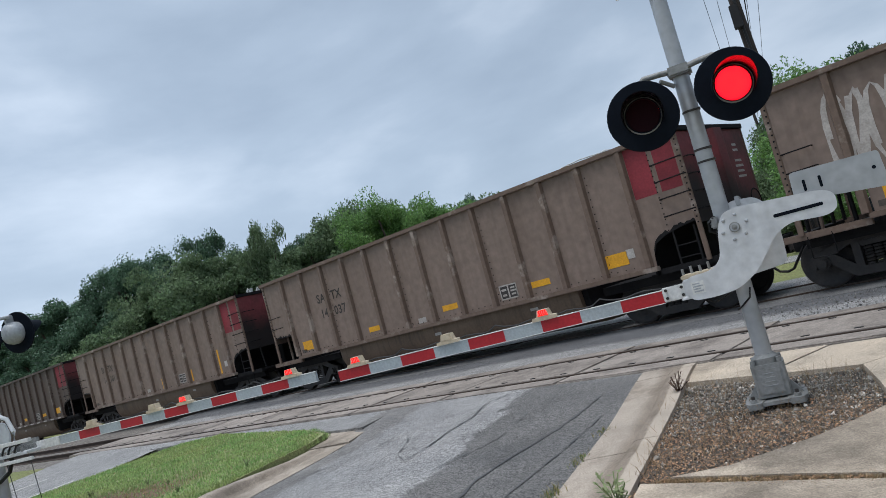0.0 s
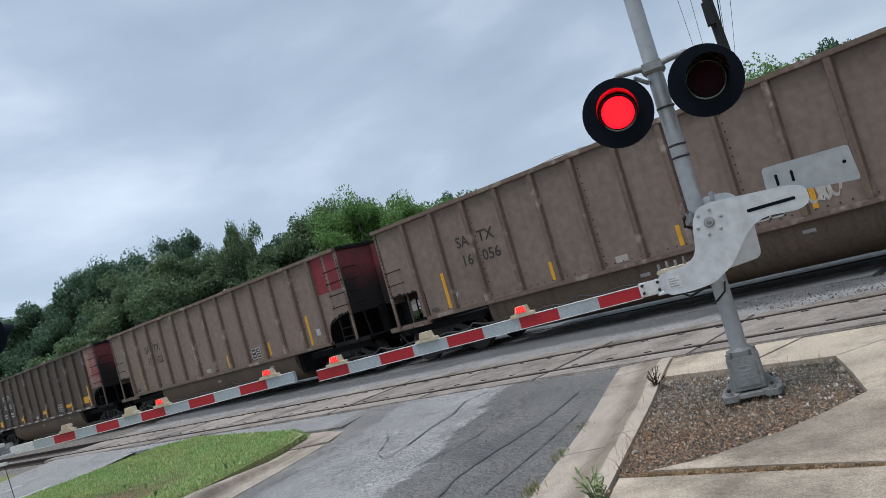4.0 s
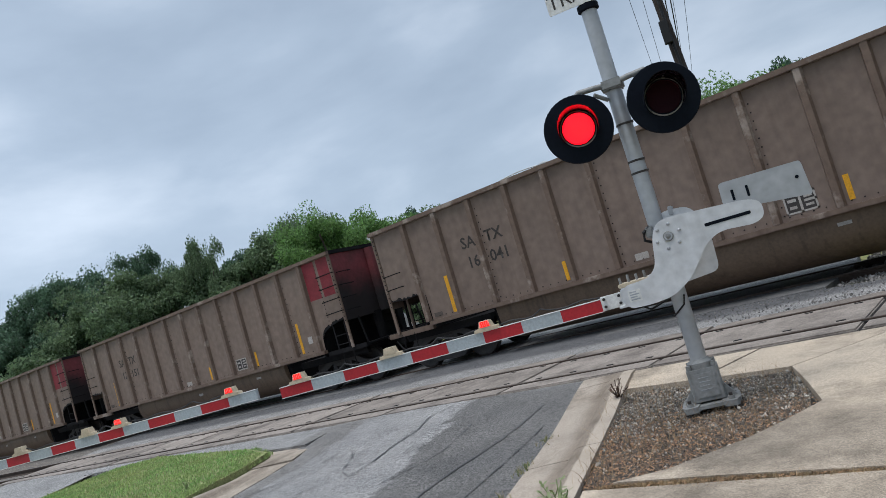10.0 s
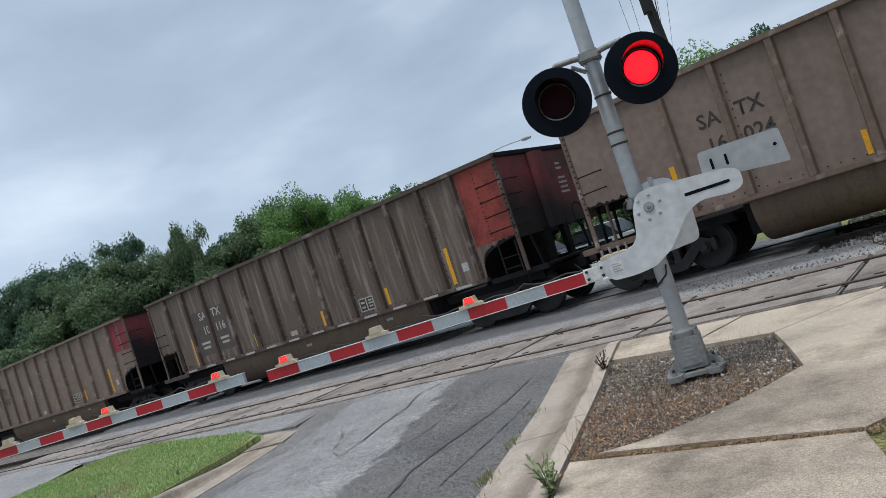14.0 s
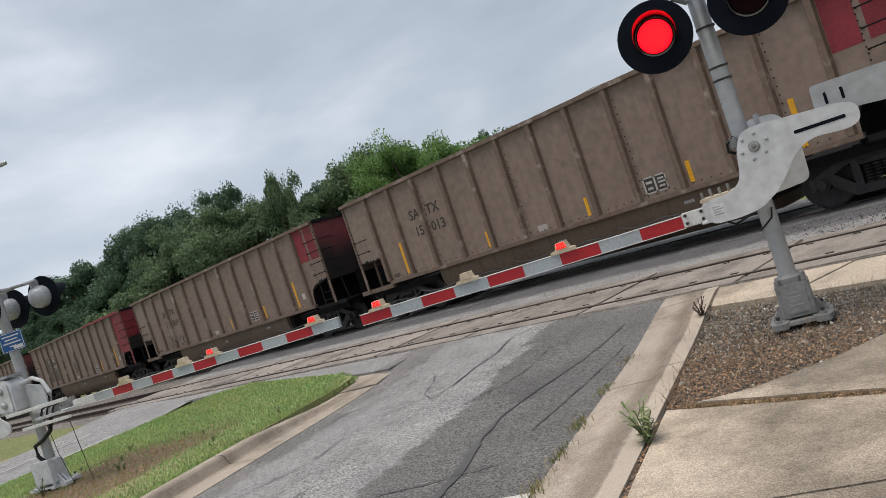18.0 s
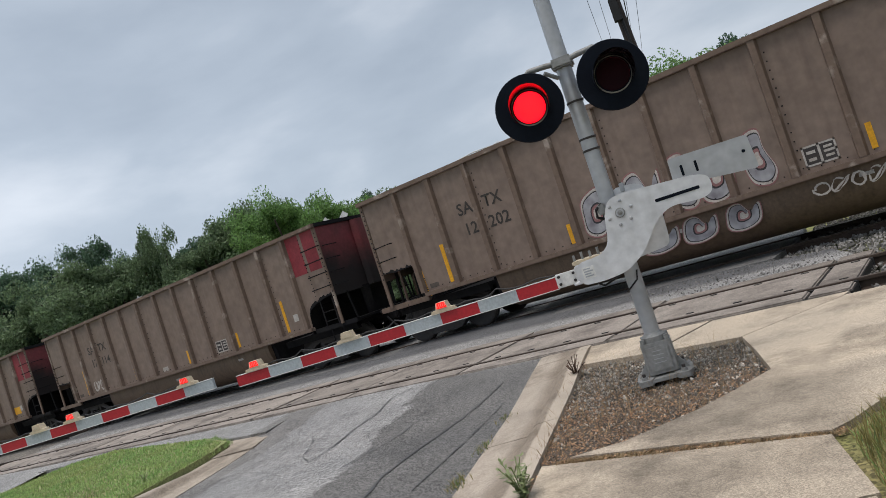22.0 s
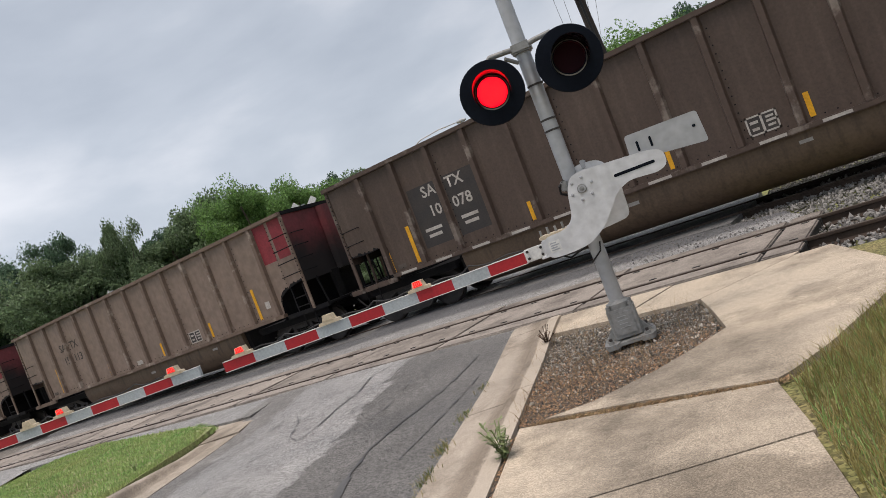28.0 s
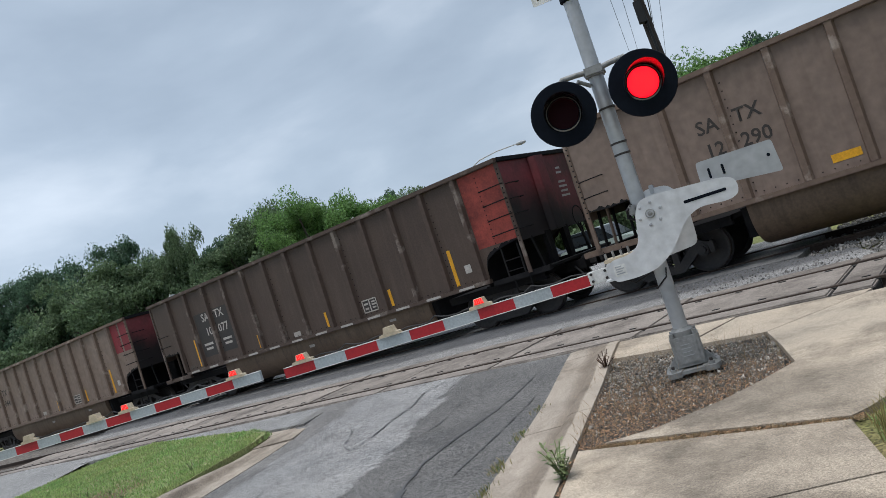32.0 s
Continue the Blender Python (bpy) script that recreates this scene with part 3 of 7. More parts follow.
# tar seams, cracks and the stop line
ribbon("road_seam", [(-2.94, 4.50), (-2.95, 5.1), (-3.07, 5.8)], 0.085, TAR, "black tar seam in the asphalt", "road seam", 0.008, 0.15)
ribbon("road_seam", [(-3.1, -4), (-3.1, 2.2), (-3.05, 3.93)], 0.085, TAR, "black tar seam in the asphalt", "road seam", 0.008, 0.15, seed=11)
ribbon("road_seam", [(-3.07, 5.8), (-3.13, 6.58), (-2.98, 7.31), (-2.79, 8.0), (-2.61, 8.72), (-2.5, 9.3)], 0.035, TAR, "narrow tar seam in the asphalt", "road seam", 0.008, 0.5, seed=9)
ribbon("road_crack", [(-4.6, 7.9), (-4.54, 8.4), (-4.52, 9.1), (-4.38, 9.68), (-4.44, 10.3), (-4.2, 10.7)], 0.02, TAR, "thin dark crack in the asphalt", "road crack", 0.011, 0.7)
ribbon("road_crack", [(-5.9, 2.4), (-5.3, 3.0), (-5.0, 4.2), (-4.6, 5.4)], 0.02, TAR, "thin dark crack in the asphalt", "road crack", 0.011, 0.7, seed=5)
for k, way in enumerate(([(-5.4, 9.6), (-5.1, 9.0), (-4.9, 8.3), (-4.6, 7.9)], [(-4.38, 9.68), (-3.9, 9.72), (-3.4, 9.9)], [(-5.7, 5.4), (-5.2, 6.3), (-5.3, 7.1), (-4.95, 7.9)], [(-3.6, 4.95), (-3.2, 5.02), (-2.6, 5.2)],
                         [(-6.2, 8.0), (-5.7, 8.8), (-5.5, 9.5)], [(-3.9, 7.2), (-3.5, 8.2), (-3.45, 9.2)], [(-5.9, 4.4), (-5.6, 5.0), (-5.7, 5.4)], [(-2.6, 5.9), (-2.45, 7.0), (-2.3, 8.3)])):
    ribbon("road_crack", way, 0.013, TAR, "thin dark crack in the asphalt", "road crack", 0.011, 0.9, seed=30 + k)
ribbon("stop_line", [(-6.45, 4.06), (-2.12, 4.235)], 0.60, WHITE_LINE, "broad worn white stop line across the lane", "stop line", 0.005, 0.012)
ribbon("edge_line", [(-15.6, -8), (-15.6, 12.3)], 0.11, WHITE_LINE, "thin white edge line on the opposite lane", "road line", 0.010, 0.05)
ribbon("edge_line", [(-18.0, -8), (-18.0, 13.5)], 0.11, WHITE_LINE, "thin white line on the opposite lane", "road line", 0.010, 0.05)


def kerb_run(name, side, p_face, gutter, top, q0, q1, label, down=0.11, end_taper=None, step=0.5, piece=3.0, roll=1.0):
    """Kerb and gutter in cast lengths. side: +1 where the kerb rises to the right of its gutter."""
    root = thing(name, label, "kerb", kind="structure")
    q = q0
    while q < q1 - 0.01:
        e = min(q + piece, q1)
        bm = bmesh.new()
        prev = None
        n = max(2, int((e - q) / step))
        for i in range(n + 1):
            qq = q + 0.008 + (e - q - 0.016) * i / n
            h = 1.0
            if end_taper:
                h = min(1.0, max(0.12, (q1 - qq) / end_taper))
            zr = road_z(p_face - side * gutter, qq)
            zt = max(zr + 0.02, zr + down * h)
            zt = min(zt, 0.045)
            rise = zt - zr - 0.02
            prof = [(-gutter, zr - 0.15), (-gutter, zr + 0.008), (-0.035, zr + 0.016), (-0.005, zr + 0.02 + 0.18 * rise), (0.022 * roll, zr + 0.02 + 0.72 * rise), (0.045 * roll, zr + 0.02 + 0.92 * rise), (0.085 * roll, zt), (top, zt), (top, zr - 0.15)]
            row = [bm.verts.new((*road_xy(p_face + side * a, qq), b)) for a, b in prof]
            if prev:
                for k in range(len(row)):
                    bm.faces.new((prev[k], prev[(k + 1) % len(row)], row[(k + 1) % len(row)], row[k]))
            else:
                bm.faces.new(row)
            prev = row
        bm.faces.new(prev[::-1])
        part("kerb_stone", bm, KERB, root, smooth=True)
        q = e
    return root


kerb_run("kerb_walk", 1, -1.68, 0.43, 0.29, -14.35, 10.2, "pale concrete kerb and gutter along the footpath", end_taper=0.9, roll=1.9)
solid("joint_soil", prism(bmesh.new(), [road_xy(-1.395, -9), road_xy(-1.33, -9), road_xy(-1.33, 4.9), road_xy(-1.395, 4.9)], -0.2, -0.022), SOIL, "dark soil filling the joint behind the kerb", "soil", kind="structure")
kerb_run("kerb_median", -1, -7.0, 0.46, 0.22, -20.05, 9.75, "pale concrete kerb and gutter round the grass median", down=0.165, end_taper=2.4)
kerb_run("kerb_opposite", -1, -21.05, 0.40, 0.2, -9.05, 13.0, "pale kerb beyond the opposite lane", down=0.13)
kerb_run("kerb_median_far", 1, -14.55, 0.45, 0.2, -20.05, 9.0, "pale kerb on the far side of the grass median", down=0.13)


def median_nose():
    """The rounded concrete end of the median."""
    root = thing("kerb_nose", "cracked pale concrete end of the median kerb", "kerb", kind="structure")
    bm = bmesh.new()
    pts = [(-6.5, 9.76), (-6.62, 10.55), (-6.85, 10.86), (-7.3, 11.05), (-8.3, 11.55), (-8.45, 11.35), (-7.62, 10.85), (-7.3, 10.4), (-7.24, 9.76)]
    prism(bm, [road_xy(*p) for p in pts], -0.2, -0.05)
    part("kerb_stone", bm, KERB, root, bevel=0.02)
    # paved strip between the median and the crossing panels
    solid("median_apron", prism(bmesh.new(), [(-10.3, 8.92), (-19.0, 8.92), (-19.0, 8.3), (-16.3, 8.5), (-11.7, 7.75), (-9.91, 7.72)], -0.2, -0.008), ASPHALT, "grey paved strip between median and crossing", "road", kind="structure")


median_nose()


def turf(name, outline, z, label, dome=0.0, material=None):
    bm = prism(bmesh.new(), outline, -0.25, z)
    return solid(name, bm, material or TURF, label, "grass verge", kind="structure")


MEDIAN = [road_xy(-7.24, -20), road_xy(-7.24, 9.8), road_xy(-7.4, 10.5), road_xy(-8.4, 11.4), (-16.3, 8.75), (-17.3, 8.3), road_xy(-14.3, 9.0), road_xy(-14.3, -20)]
turf("median_turf", MEDIAN, 0.03, "green grass median between the two lanes")

# tracks
def track(name, yc, x0, x1, label, rail_z=0.05, worn=RAIL_TOP):
    root = thing(name, label, "railway track", kind="structure")
    for s in (-1, 1):
        bm = bmesh.new()
        y = yc + s * (GAUGE + 0.035)
        prism(bm, [(y - 0.07, rail_z - 0.17), (y + 0.07, rail_z - 0.17), (y + 0.07, rail_z - 0.15), (y + 0.012, rail_z - 0.12), (y + 0.012, rail_z - 0.045),
                   (y + 0.036, rail_z - 0.035), (y + 0.036, rail_z - 0.004), (y + 0.03, rail_z), (y - 0.03, rail_z), (y - 0.036, rail_z - 0.004), (y - 0.036, rail_z - 0.035), (y - 0.012, rail_z - 0.045),
                   (y - 0.012, rail_z - 0.12), (y - 0.07, rail_z - 0.15)], x0, x1, "x")
        rail = part("rail", bm, RAIL_RUST, root)
        part("rail_head", bx(x0, x1, y - 0.027, y + 0.027, rail_z + 0.0005, rail_z + 0.003), worn, rail, "polished running surface")
    return root


TRACK_N = track("track_near", NEAR_C, -700, 700, "rusty railway track set in the crossing", 0.03)
TRACK_F = track("track_far", FAR_C, -700, 700, "railway track under the train", 0.02)


def ballast_bank(name, y0, y1, x0, x1, z, label):
    bm = prism(bmesh.new(), [(y0 - 0.9, -0.24), (y0, z), (y1, z), (y1 + 0.9, -0.24)], x0, x1, "x")
    return solid(name, bm, BALLAST_BED, label, "ballast", kind="structure")


ballast_bank("ballast_right", 8.6, 19.4, -0.9, 700, -0.13, "grey stone ballast under both tracks")
ballast_bank("ballast_left", 9.4, 17.3, -700, -26.5, -0.13, "grey stone ballast under both tracks")
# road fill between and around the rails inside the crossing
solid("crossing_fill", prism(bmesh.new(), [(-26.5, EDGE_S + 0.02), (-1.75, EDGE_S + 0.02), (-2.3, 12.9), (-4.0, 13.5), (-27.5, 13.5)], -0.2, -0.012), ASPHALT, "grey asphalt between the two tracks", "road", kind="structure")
# darker asphalt colour along and under the train
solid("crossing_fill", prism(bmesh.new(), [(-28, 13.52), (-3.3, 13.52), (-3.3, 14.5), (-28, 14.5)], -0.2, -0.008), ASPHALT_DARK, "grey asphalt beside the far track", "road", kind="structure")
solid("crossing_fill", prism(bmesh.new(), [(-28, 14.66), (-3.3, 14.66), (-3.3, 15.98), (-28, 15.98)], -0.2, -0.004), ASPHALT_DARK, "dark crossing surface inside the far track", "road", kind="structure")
solid("crossing_fill", prism(bmesh.new(), [(-28, 16.13), (-3.3, 16.13), (-3.6, 18.2), (-29, 18.2)], -0.2, -0.01), ASPHALT, "grey asphalt behind the far track", "road", kind="structure")


def crossing_panels():
    """Concrete panels laid on both sides of and between the near rails, with rubber flangeways."""
    root = thing("crossing_panels", "dirty concrete crossing panels with rail grooves", "level crossing", kind="structure")
    rnd = random.Random(4)
    x = -26.4
    while x < -1.6:
        e = min(x + 2.44, -1.52)
        for y0, y1 in ((EDGE_N, NEAR_C - GAUGE - 0.115), (NEAR_C - GAUGE + 0.05, NEAR_C + GAUGE - 0.05), (NEAR_C + GAUGE + 0.115, EDGE_S)):
            z = rnd.uniform(-0.006, 0.006)
            bm = bx(x + 0.02, e - 0.02, y0, y1, -0.2, 0.022 + z)
            part("panel", bm, PANEL, root, bevel=0.018)
            if y1 - y0 > 1:
                for xx in np.arange(x + 0.3, e - 0.1, 0.61):
                    for yy in (y0 + 0.12, y1 - 0.12):
                        part("lift_hole", bx(xx - 0.05, xx + 0.05, yy - 0.02, yy + 0.02, 0.012, 0.0305 + z), RUBBER, root, "dark lifting hole")
        x = e
    part("joint_filler", bx(-26.4, -1.53, EDGE_N + 0.01, EDGE_S - 0.01, -0.25, -0.012), RUBBER, root, "dark filled joints under the panels")
    for s in (-1, 1):
        for a, b, z in ((-0.113, -0.005, 0.006), (0.075, 0.115, 0.012)):
            y0, y1 = sorted((NEAR_C + s * GAUGE + s * a, NEAR_C + s * GAUGE + s * b))
            part("flangeway", bx(-26.4, -1.52, y0 + 0.002, y1 - 0.002, -0.2, z), RUBBER, root, "black rubber flangeway")


crossing_panels()

# footpath slabs round the gravel bed
WALK = thing("footpath", "weathered pale concrete footpath with open joints", "footpath", kind="structure")
BED = [(-4.42, 7.80), (-2.40, 7.64), (-1.80, 6.18), (-1.98, 5.72), (-2.16, 5.36), (-2.53, 4.86), (-3.02, 4.66), (-3.22, 4.70)]
SLABS = [
    [(-4.84, 8.90), (-4.42, 7.86), (-3.38, 7.75), (-3.06, 8.90)],
    [(-3.04, 8.90), (-3.36, 7.75), (-2.41, 7.67), (-1.60, 8.72), (-1.56, 8.90)],
    [(-2.38, 7.64), (-1.57, 8.70), (-1.20, 8.76), (-0.62, 7.42), (-2.10, 6.98)],
    [(-2.09, 6.955), (-0.61, 7.395), (-0.50, 6.30), (-0.86, 5.14), (-1.04, 4.72), (-1.12, 4.60), (-2.0, 4.66), (-2.86, 4.68), (-2.52, 4.88), (-2.15, 5.37), (-1.97, 5.73), (-1.79, 6.18)],
    [(-3.05, 4.58), (-1.12, 4.55), (-0.80, 3.72), (-2.48, 3.0), (-2.665, 3.5)],
    [road_xy(-1.335, 3.63), road_xy(0.47, 3.74), road_xy(0.46, 2.0), road_xy(-1.335, 1.95)],
    [road_xy(-1.335, 1.92), road_xy(0.46, 1.97), road_xy(0.47, 0.2), road_xy(-1.335, 0.15)],
    [road_xy(-1.335, 0.12), road_xy(0.47, 0.17), road_xy(0.47, -1.7), road_xy(-1.335, -1.7)],
    [road_xy(-1.335, -1.73), road_xy(0.47, -1.73), road_xy(0.47, -9), road_xy(-1.335, -9)],
]
for k, outline in enumerate(SLABS):
    slab("slab", outline, -0.15, 0.0 + (0.004, -0.004, 0.002, 0.008, 0.0, 0.004, 0, 0, 0)[k], CONCRETE, WALK, bevel=0.01)
solid("gravel_bed", prism(bmesh.new(), BED, -0.2, -0.045), SOIL, "bare soil bed with gravel and dead stalks round the signal base", "soil bed", kind="structure")
solid("walk_base", prism(bmesh.new(), [(-4.9, 8.92), (-1.2, 8.92), (-0.4, 7.2), (-0.4, 5.9), (-1.0, 4.6), road_xy(0.6, -9), road_xy(-1.45, -9), (-3.3, 4.65), (-4.5, 7.8)], -0.21, -0.075), SOIL, "dark soil under the footpath joints", "soil", kind="structure")
turf("verge_turf", [(-1.15, 4.6), (-0.88, 5.14), (-0.52, 6.3), (-0.63, 7.4), (-1.1, 8.5), (6.0, 8.4), (40, 8.4), (40, -20), road_xy(0.48, -9), road_xy(0.48, 3.7)], -0.04, "dry rough grass verge beside the footpath", material=VERGE_SOIL)

# ---- coal train ----
# A car's own space: x forward from its rear corner, y = 0 on the track's centre, z from the rail.
BODY, PITCH, HALF, TOP, SILL = 14.55, 16.18, 1.60, 3.62, 1.05
RIBS = [1.10 + 1.017 * i for i in range(13)]
CAR_BASE = {}


def side_outline():
    return [(0, 1.84), (0.5, 1.80), (1.12, 1.83), (1.20, 1.76), (1.22, SILL), (13.44, SILL), (13.46, 1.38), (13.56, 1.58), (13.82, 1.70), (14.2, 1.78), (BODY, 1.82), (BODY, TOP - 0.08), (0, TOP - 0.08)]


def rounded(pts, r=0.06, n=4):
    out = []
    for i, p in enumerate(pts):
        a, b, c = Vector(pts[i - 1]), Vector(p), Vector(pts[(i + 1) % len(pts)])
        d1, d2 = min(r, (a - b).length * 0.45), min(r, (c - b).length * 0.45)
        s, e = b + (a - b).normalized() * d1, b + (c - b).normalized() * d2
        for k in range(n + 1):
            t = k / n
            q = s * (1 - t) ** 2 + b * 2 * t * (1 - t) + e * t * t
            out.append((q.x, q.y))
    return out


def make_truck(parent, x):
    t = new("truck")
    t.parent = parent
    t.matrix_basis = pose(x, 0, 0)
    for s in (-1, 1):
        y = s * 0.98
        # cast side frame: an arched top member, a dropped bottom member, columns and pedestals round open windows
        bm = bmesh.new()
        bars = [([(-1.10, 0.56), (-0.86, 0.66), (-0.44, 0.86), (0.44, 0.86), (0.86, 0.66), (1.10, 0.56), (1.10, 0.47), (0.80, 0.53), (0.40, 0.70), (-0.40, 0.70), (-0.80, 0.53), (-1.10, 0.47)], 0.075),
                ([(-0.82, 0.60), (-0.70, 0.60), (-0.32, 0.28), (0.32, 0.28), (0.70, 0.60), (0.82, 0.60), (0.80, 0.44), (0.42, 0.13), (-0.42, 0.13), (-0.80, 0.44)], 0.067),
                ([(-0.38, 0.74), (-0.25, 0.74), (-0.25, 0.24), (-0.38, 0.24)], 0.071), ([(0.25, 0.74), (0.38, 0.74), (0.38, 0.24), (0.25, 0.24)], 0.071),
                ([(-1.12, 0.60), (-1.02, 0.60), (-1.02, 0.36), (-1.12, 0.36)], 0.079), ([(1.02, 0.60), (1.12, 0.60), (1.12, 0.36), (1.02, 0.36)], 0.079)]
        for pts, d in bars:
            prism(bm, rounded(pts, 0.05, 3), y - d, y + d, "y")
        sf = part("side_frame", bm, IRON, t)
        bm = bmesh.new()
        for dx in (-0.15, 0.0, 0.15):
            for k in range(6):
                lathe(bm, [(0.058, 0.28 + k * 0.055), (0.072, 0.292 + k * 0.055), (0.072, 0.306 + k * 0.055), (0.058, 0.32 + k * 0.055)], 10, Matrix.Translation((dx, y, 0)))
        part("spring_nest", bm, IRON, sf)
        part("bolster_end", bx(-0.24, 0.24, *sorted((s * 0.90, s * 1.08)), 0.62, 0.72), IRON, t, bevel=0.02)
        part("brake_beam", tube(bmesh.new(), [(-0.55, s * 0.6, 0.36), (-0.35, s * 0.85, 0.40)], 0.035, 6), SOOT, t)
        for dx in (-0.89, 0.89):
            bm = bmesh.new()
            cyl(bm, (dx, y - 0.10, 0.46), (dx, y + 0.13, 0.46), 0.125, n=16)
            cyl(bm, (dx, y + s * 0.10, 0.46), (dx, y + s * 0.16, 0.46), 0.085, n=12)
            part("axle_box", bm, IRON, t, bevel=0.012)
    part("bolster", bx(-0.22, 0.22, -0.88, 0.88, 0.46, 0.80), SOOT, t, bevel=0.03)
    for dx in (-0.89, 0.89):
        for s in (-1, 1):
            y = s * 0.755
            mm = Matrix.Translation((dx, y, 0.457)) @ pose(0, 0, 0, 90 * -s)
            bm = lathe(bmesh.new(), [(0.09, 0.13), (0.10, 0.07), (0.32, 0.045), (0.38, 0.065), (0.445, 0.068), (0.457, 0.06), (0.462, -0.03), (0.49, -0.045), (0.49, -0.068), (0.39, -0.07), (0.36, -0.03), (0.1, -0.05)], 32, mm)
            wheel = part("wheel", bm, IRON, t, smooth=True)
            ring = lathe(bmesh.new(), [(0.449, 0.0685), (0.4595, 0.061), (0.4635, -0.028), (0.4615, -0.028), (0.4575, 0.0585), (0.447, 0.0665)], 32, mm, True)
            part("tread", ring, WHEEL_RIM, wheel, "worn bright wheel tread")
        part("axle", cyl(bmesh.new(), (dx, -0.7, 0.457), (dx, 0.7, 0.457), 0.08, n=12), SOOT, t)
    return t


def make_car(kind):
    """One coal gondola with all its parts; kind "tan" or "brown"."""
    skin, rib_m = (TAN, TAN_RIB) if kind == "tan" else (BROWN, BROWN_RIB)
    car = thing("coal_car", "dusty tan steel coal gondola with ribbed sides", "coal car")
    out = side_outline()
    for s in (-1, 1):
        y0, y1 = sorted((s * HALF, s * (HALF - 0.012)))
        sw = part("side_wall", prism(bmesh.new(), out, y0, y1, "y"), skin, car)
        # rivets along the posts and the lower edge
        bm = bmesh.new()
        for i, x in enumerate(RIBS):
            for k in range(14):
                if i in (2, 5, 8, 11):
                    box(bm, (x + 0.135, s * (HALF + 0.006), 1.25 + k * 0.155), (0.022, 0.012, 0.022))
        for k in range(60):
            box(bm, (1.45 + k * 0.195, s * (HALF + 0.006), SILL + 0.16), (0.02, 0.012, 0.02))
        for k in range(16):
            box(bm, (0.05, s * (HALF + 0.012), 1.72 + k * 0.112), (0.03, 0.03, 0.03))
        for k in range(16):
            box(bm, (BODY - 0.03, s * (HALF + 0.024), 1.76 + k * 0.108), (0.028, 0.012, 0.028))
            box(bm, (BODY - 0.66, s * (HALF + 0.006), 1.76 + k * 0.108), (0.022, 0.012, 0.022))
        part("riveting", bm, SOOT, sw, kind="stuff")
        for i, x in enumerate(RIBS):
            w = 0.085
            bm = prism(bmesh.new(), [(x - w, s * HALF), (x - 0.055, s * (HALF + 0.085)), (x + 0.055, s * (HALF + 0.085)), (x + w, s * HALF)], SILL + 0.10, TOP - 0.09, "z")
            part("rib", bm, rib_m, car)
        for x in (0.03, BODY - 0.03):
            part("corner_post", bx(x - 0.05, x + 0.05, *sorted((s * (HALF - 0.02), s * (HALF + 0.02))), SILL - 0.02, TOP - 0.09), rib_m, car, bevel=0.008)
        part("top_chord", bx(-0.02, BODY + 0.02, *sorted((s * (HALF - 0.05), s * (HALF + 0.10))), TOP - 0.10, TOP), rib_m, car, bevel=0.012)
        part("side_sill", bx(1.14, 13.48, *sorted((s * (HALF - 0.05), s * (HALF + 0.09))), SILL, SILL + 0.095), rib_m, car, bevel=0.01)
        for x0, x1 in ((-0.35, 1.14), (13.48, BODY + 0.45)):
            part("end_sill", bx(x0, x1, *sorted((s * (HALF - 0.12), s * (HALF - 0.02))), SILL - 0.10, SILL + 0.02), SOOT if x0 > 1 else rib_m, car, bevel=0.01)
        # round grab irons, two at each end
        for x, zz in ((0.36, (2.12, 2.46)),):
            for z in zz:
                part("grab_iron", tube(bmesh.new(), [(x - 0.25, s * HALF, z), (x - 0.25, s * (HALF + 0.09), z), (x + 0.25, s * (HALF + 0.09), z + 0.01), (x + 0.25, s * HALF, z + 0.01)], 0.013, 6), SOOT, car)
        # ladder in the corner under the slope sheet
        for x in (13.95, BODY - 0.16):
            part("ladder_stile", bx(x - 0.02, x + 0.02, *sorted((s * (HALF - 0.05), s * (HALF - 0.02))), SILL, 1.74), SOOT, car)
        for z in (1.18, 1.42):
            part("ladder_rung", cyl(bmesh.new(), (13.95, s * (HALF - 0.035), z), (BODY - 0.16, s * (HALF - 0.035), z), 0.014, n=6), SOOT, car)
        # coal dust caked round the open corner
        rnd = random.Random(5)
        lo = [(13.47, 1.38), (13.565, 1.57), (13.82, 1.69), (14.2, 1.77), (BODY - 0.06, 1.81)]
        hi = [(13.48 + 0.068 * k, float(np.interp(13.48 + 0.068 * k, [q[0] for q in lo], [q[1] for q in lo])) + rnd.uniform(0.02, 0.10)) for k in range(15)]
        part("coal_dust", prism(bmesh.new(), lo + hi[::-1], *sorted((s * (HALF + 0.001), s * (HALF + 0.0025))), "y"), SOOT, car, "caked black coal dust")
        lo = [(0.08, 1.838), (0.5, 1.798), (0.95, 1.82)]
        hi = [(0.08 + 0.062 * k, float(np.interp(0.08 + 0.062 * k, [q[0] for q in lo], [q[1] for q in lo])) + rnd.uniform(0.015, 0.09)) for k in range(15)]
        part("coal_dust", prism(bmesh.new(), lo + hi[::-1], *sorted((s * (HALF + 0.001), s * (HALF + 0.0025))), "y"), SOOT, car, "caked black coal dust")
        # pipes and rods under the rear corner
        part("corner_rod", tube(bmesh.new(), [(0.30, s * 1.3, SILL), (0.36, s * 1.35, 1.83)], 0.035, 6), rib_m, car)
        part("corner_rod", tube(bmesh.new(), [(0.82, s * 1.2, SILL), (0.82, s * 1.2, 1.83)], 0.04, 6), SOOT, car)
        part("step", tube(bmesh.new(), [(0.1, s * (HALF - 0.03), 1.0), (0.1, s * (HALF - 0.03), 0.62), (0.5, s * (HALF - 0.03), 0.62), (0.5, s * (HALF - 0.03), 1.0)], 0.014, 6), SOOT, car)
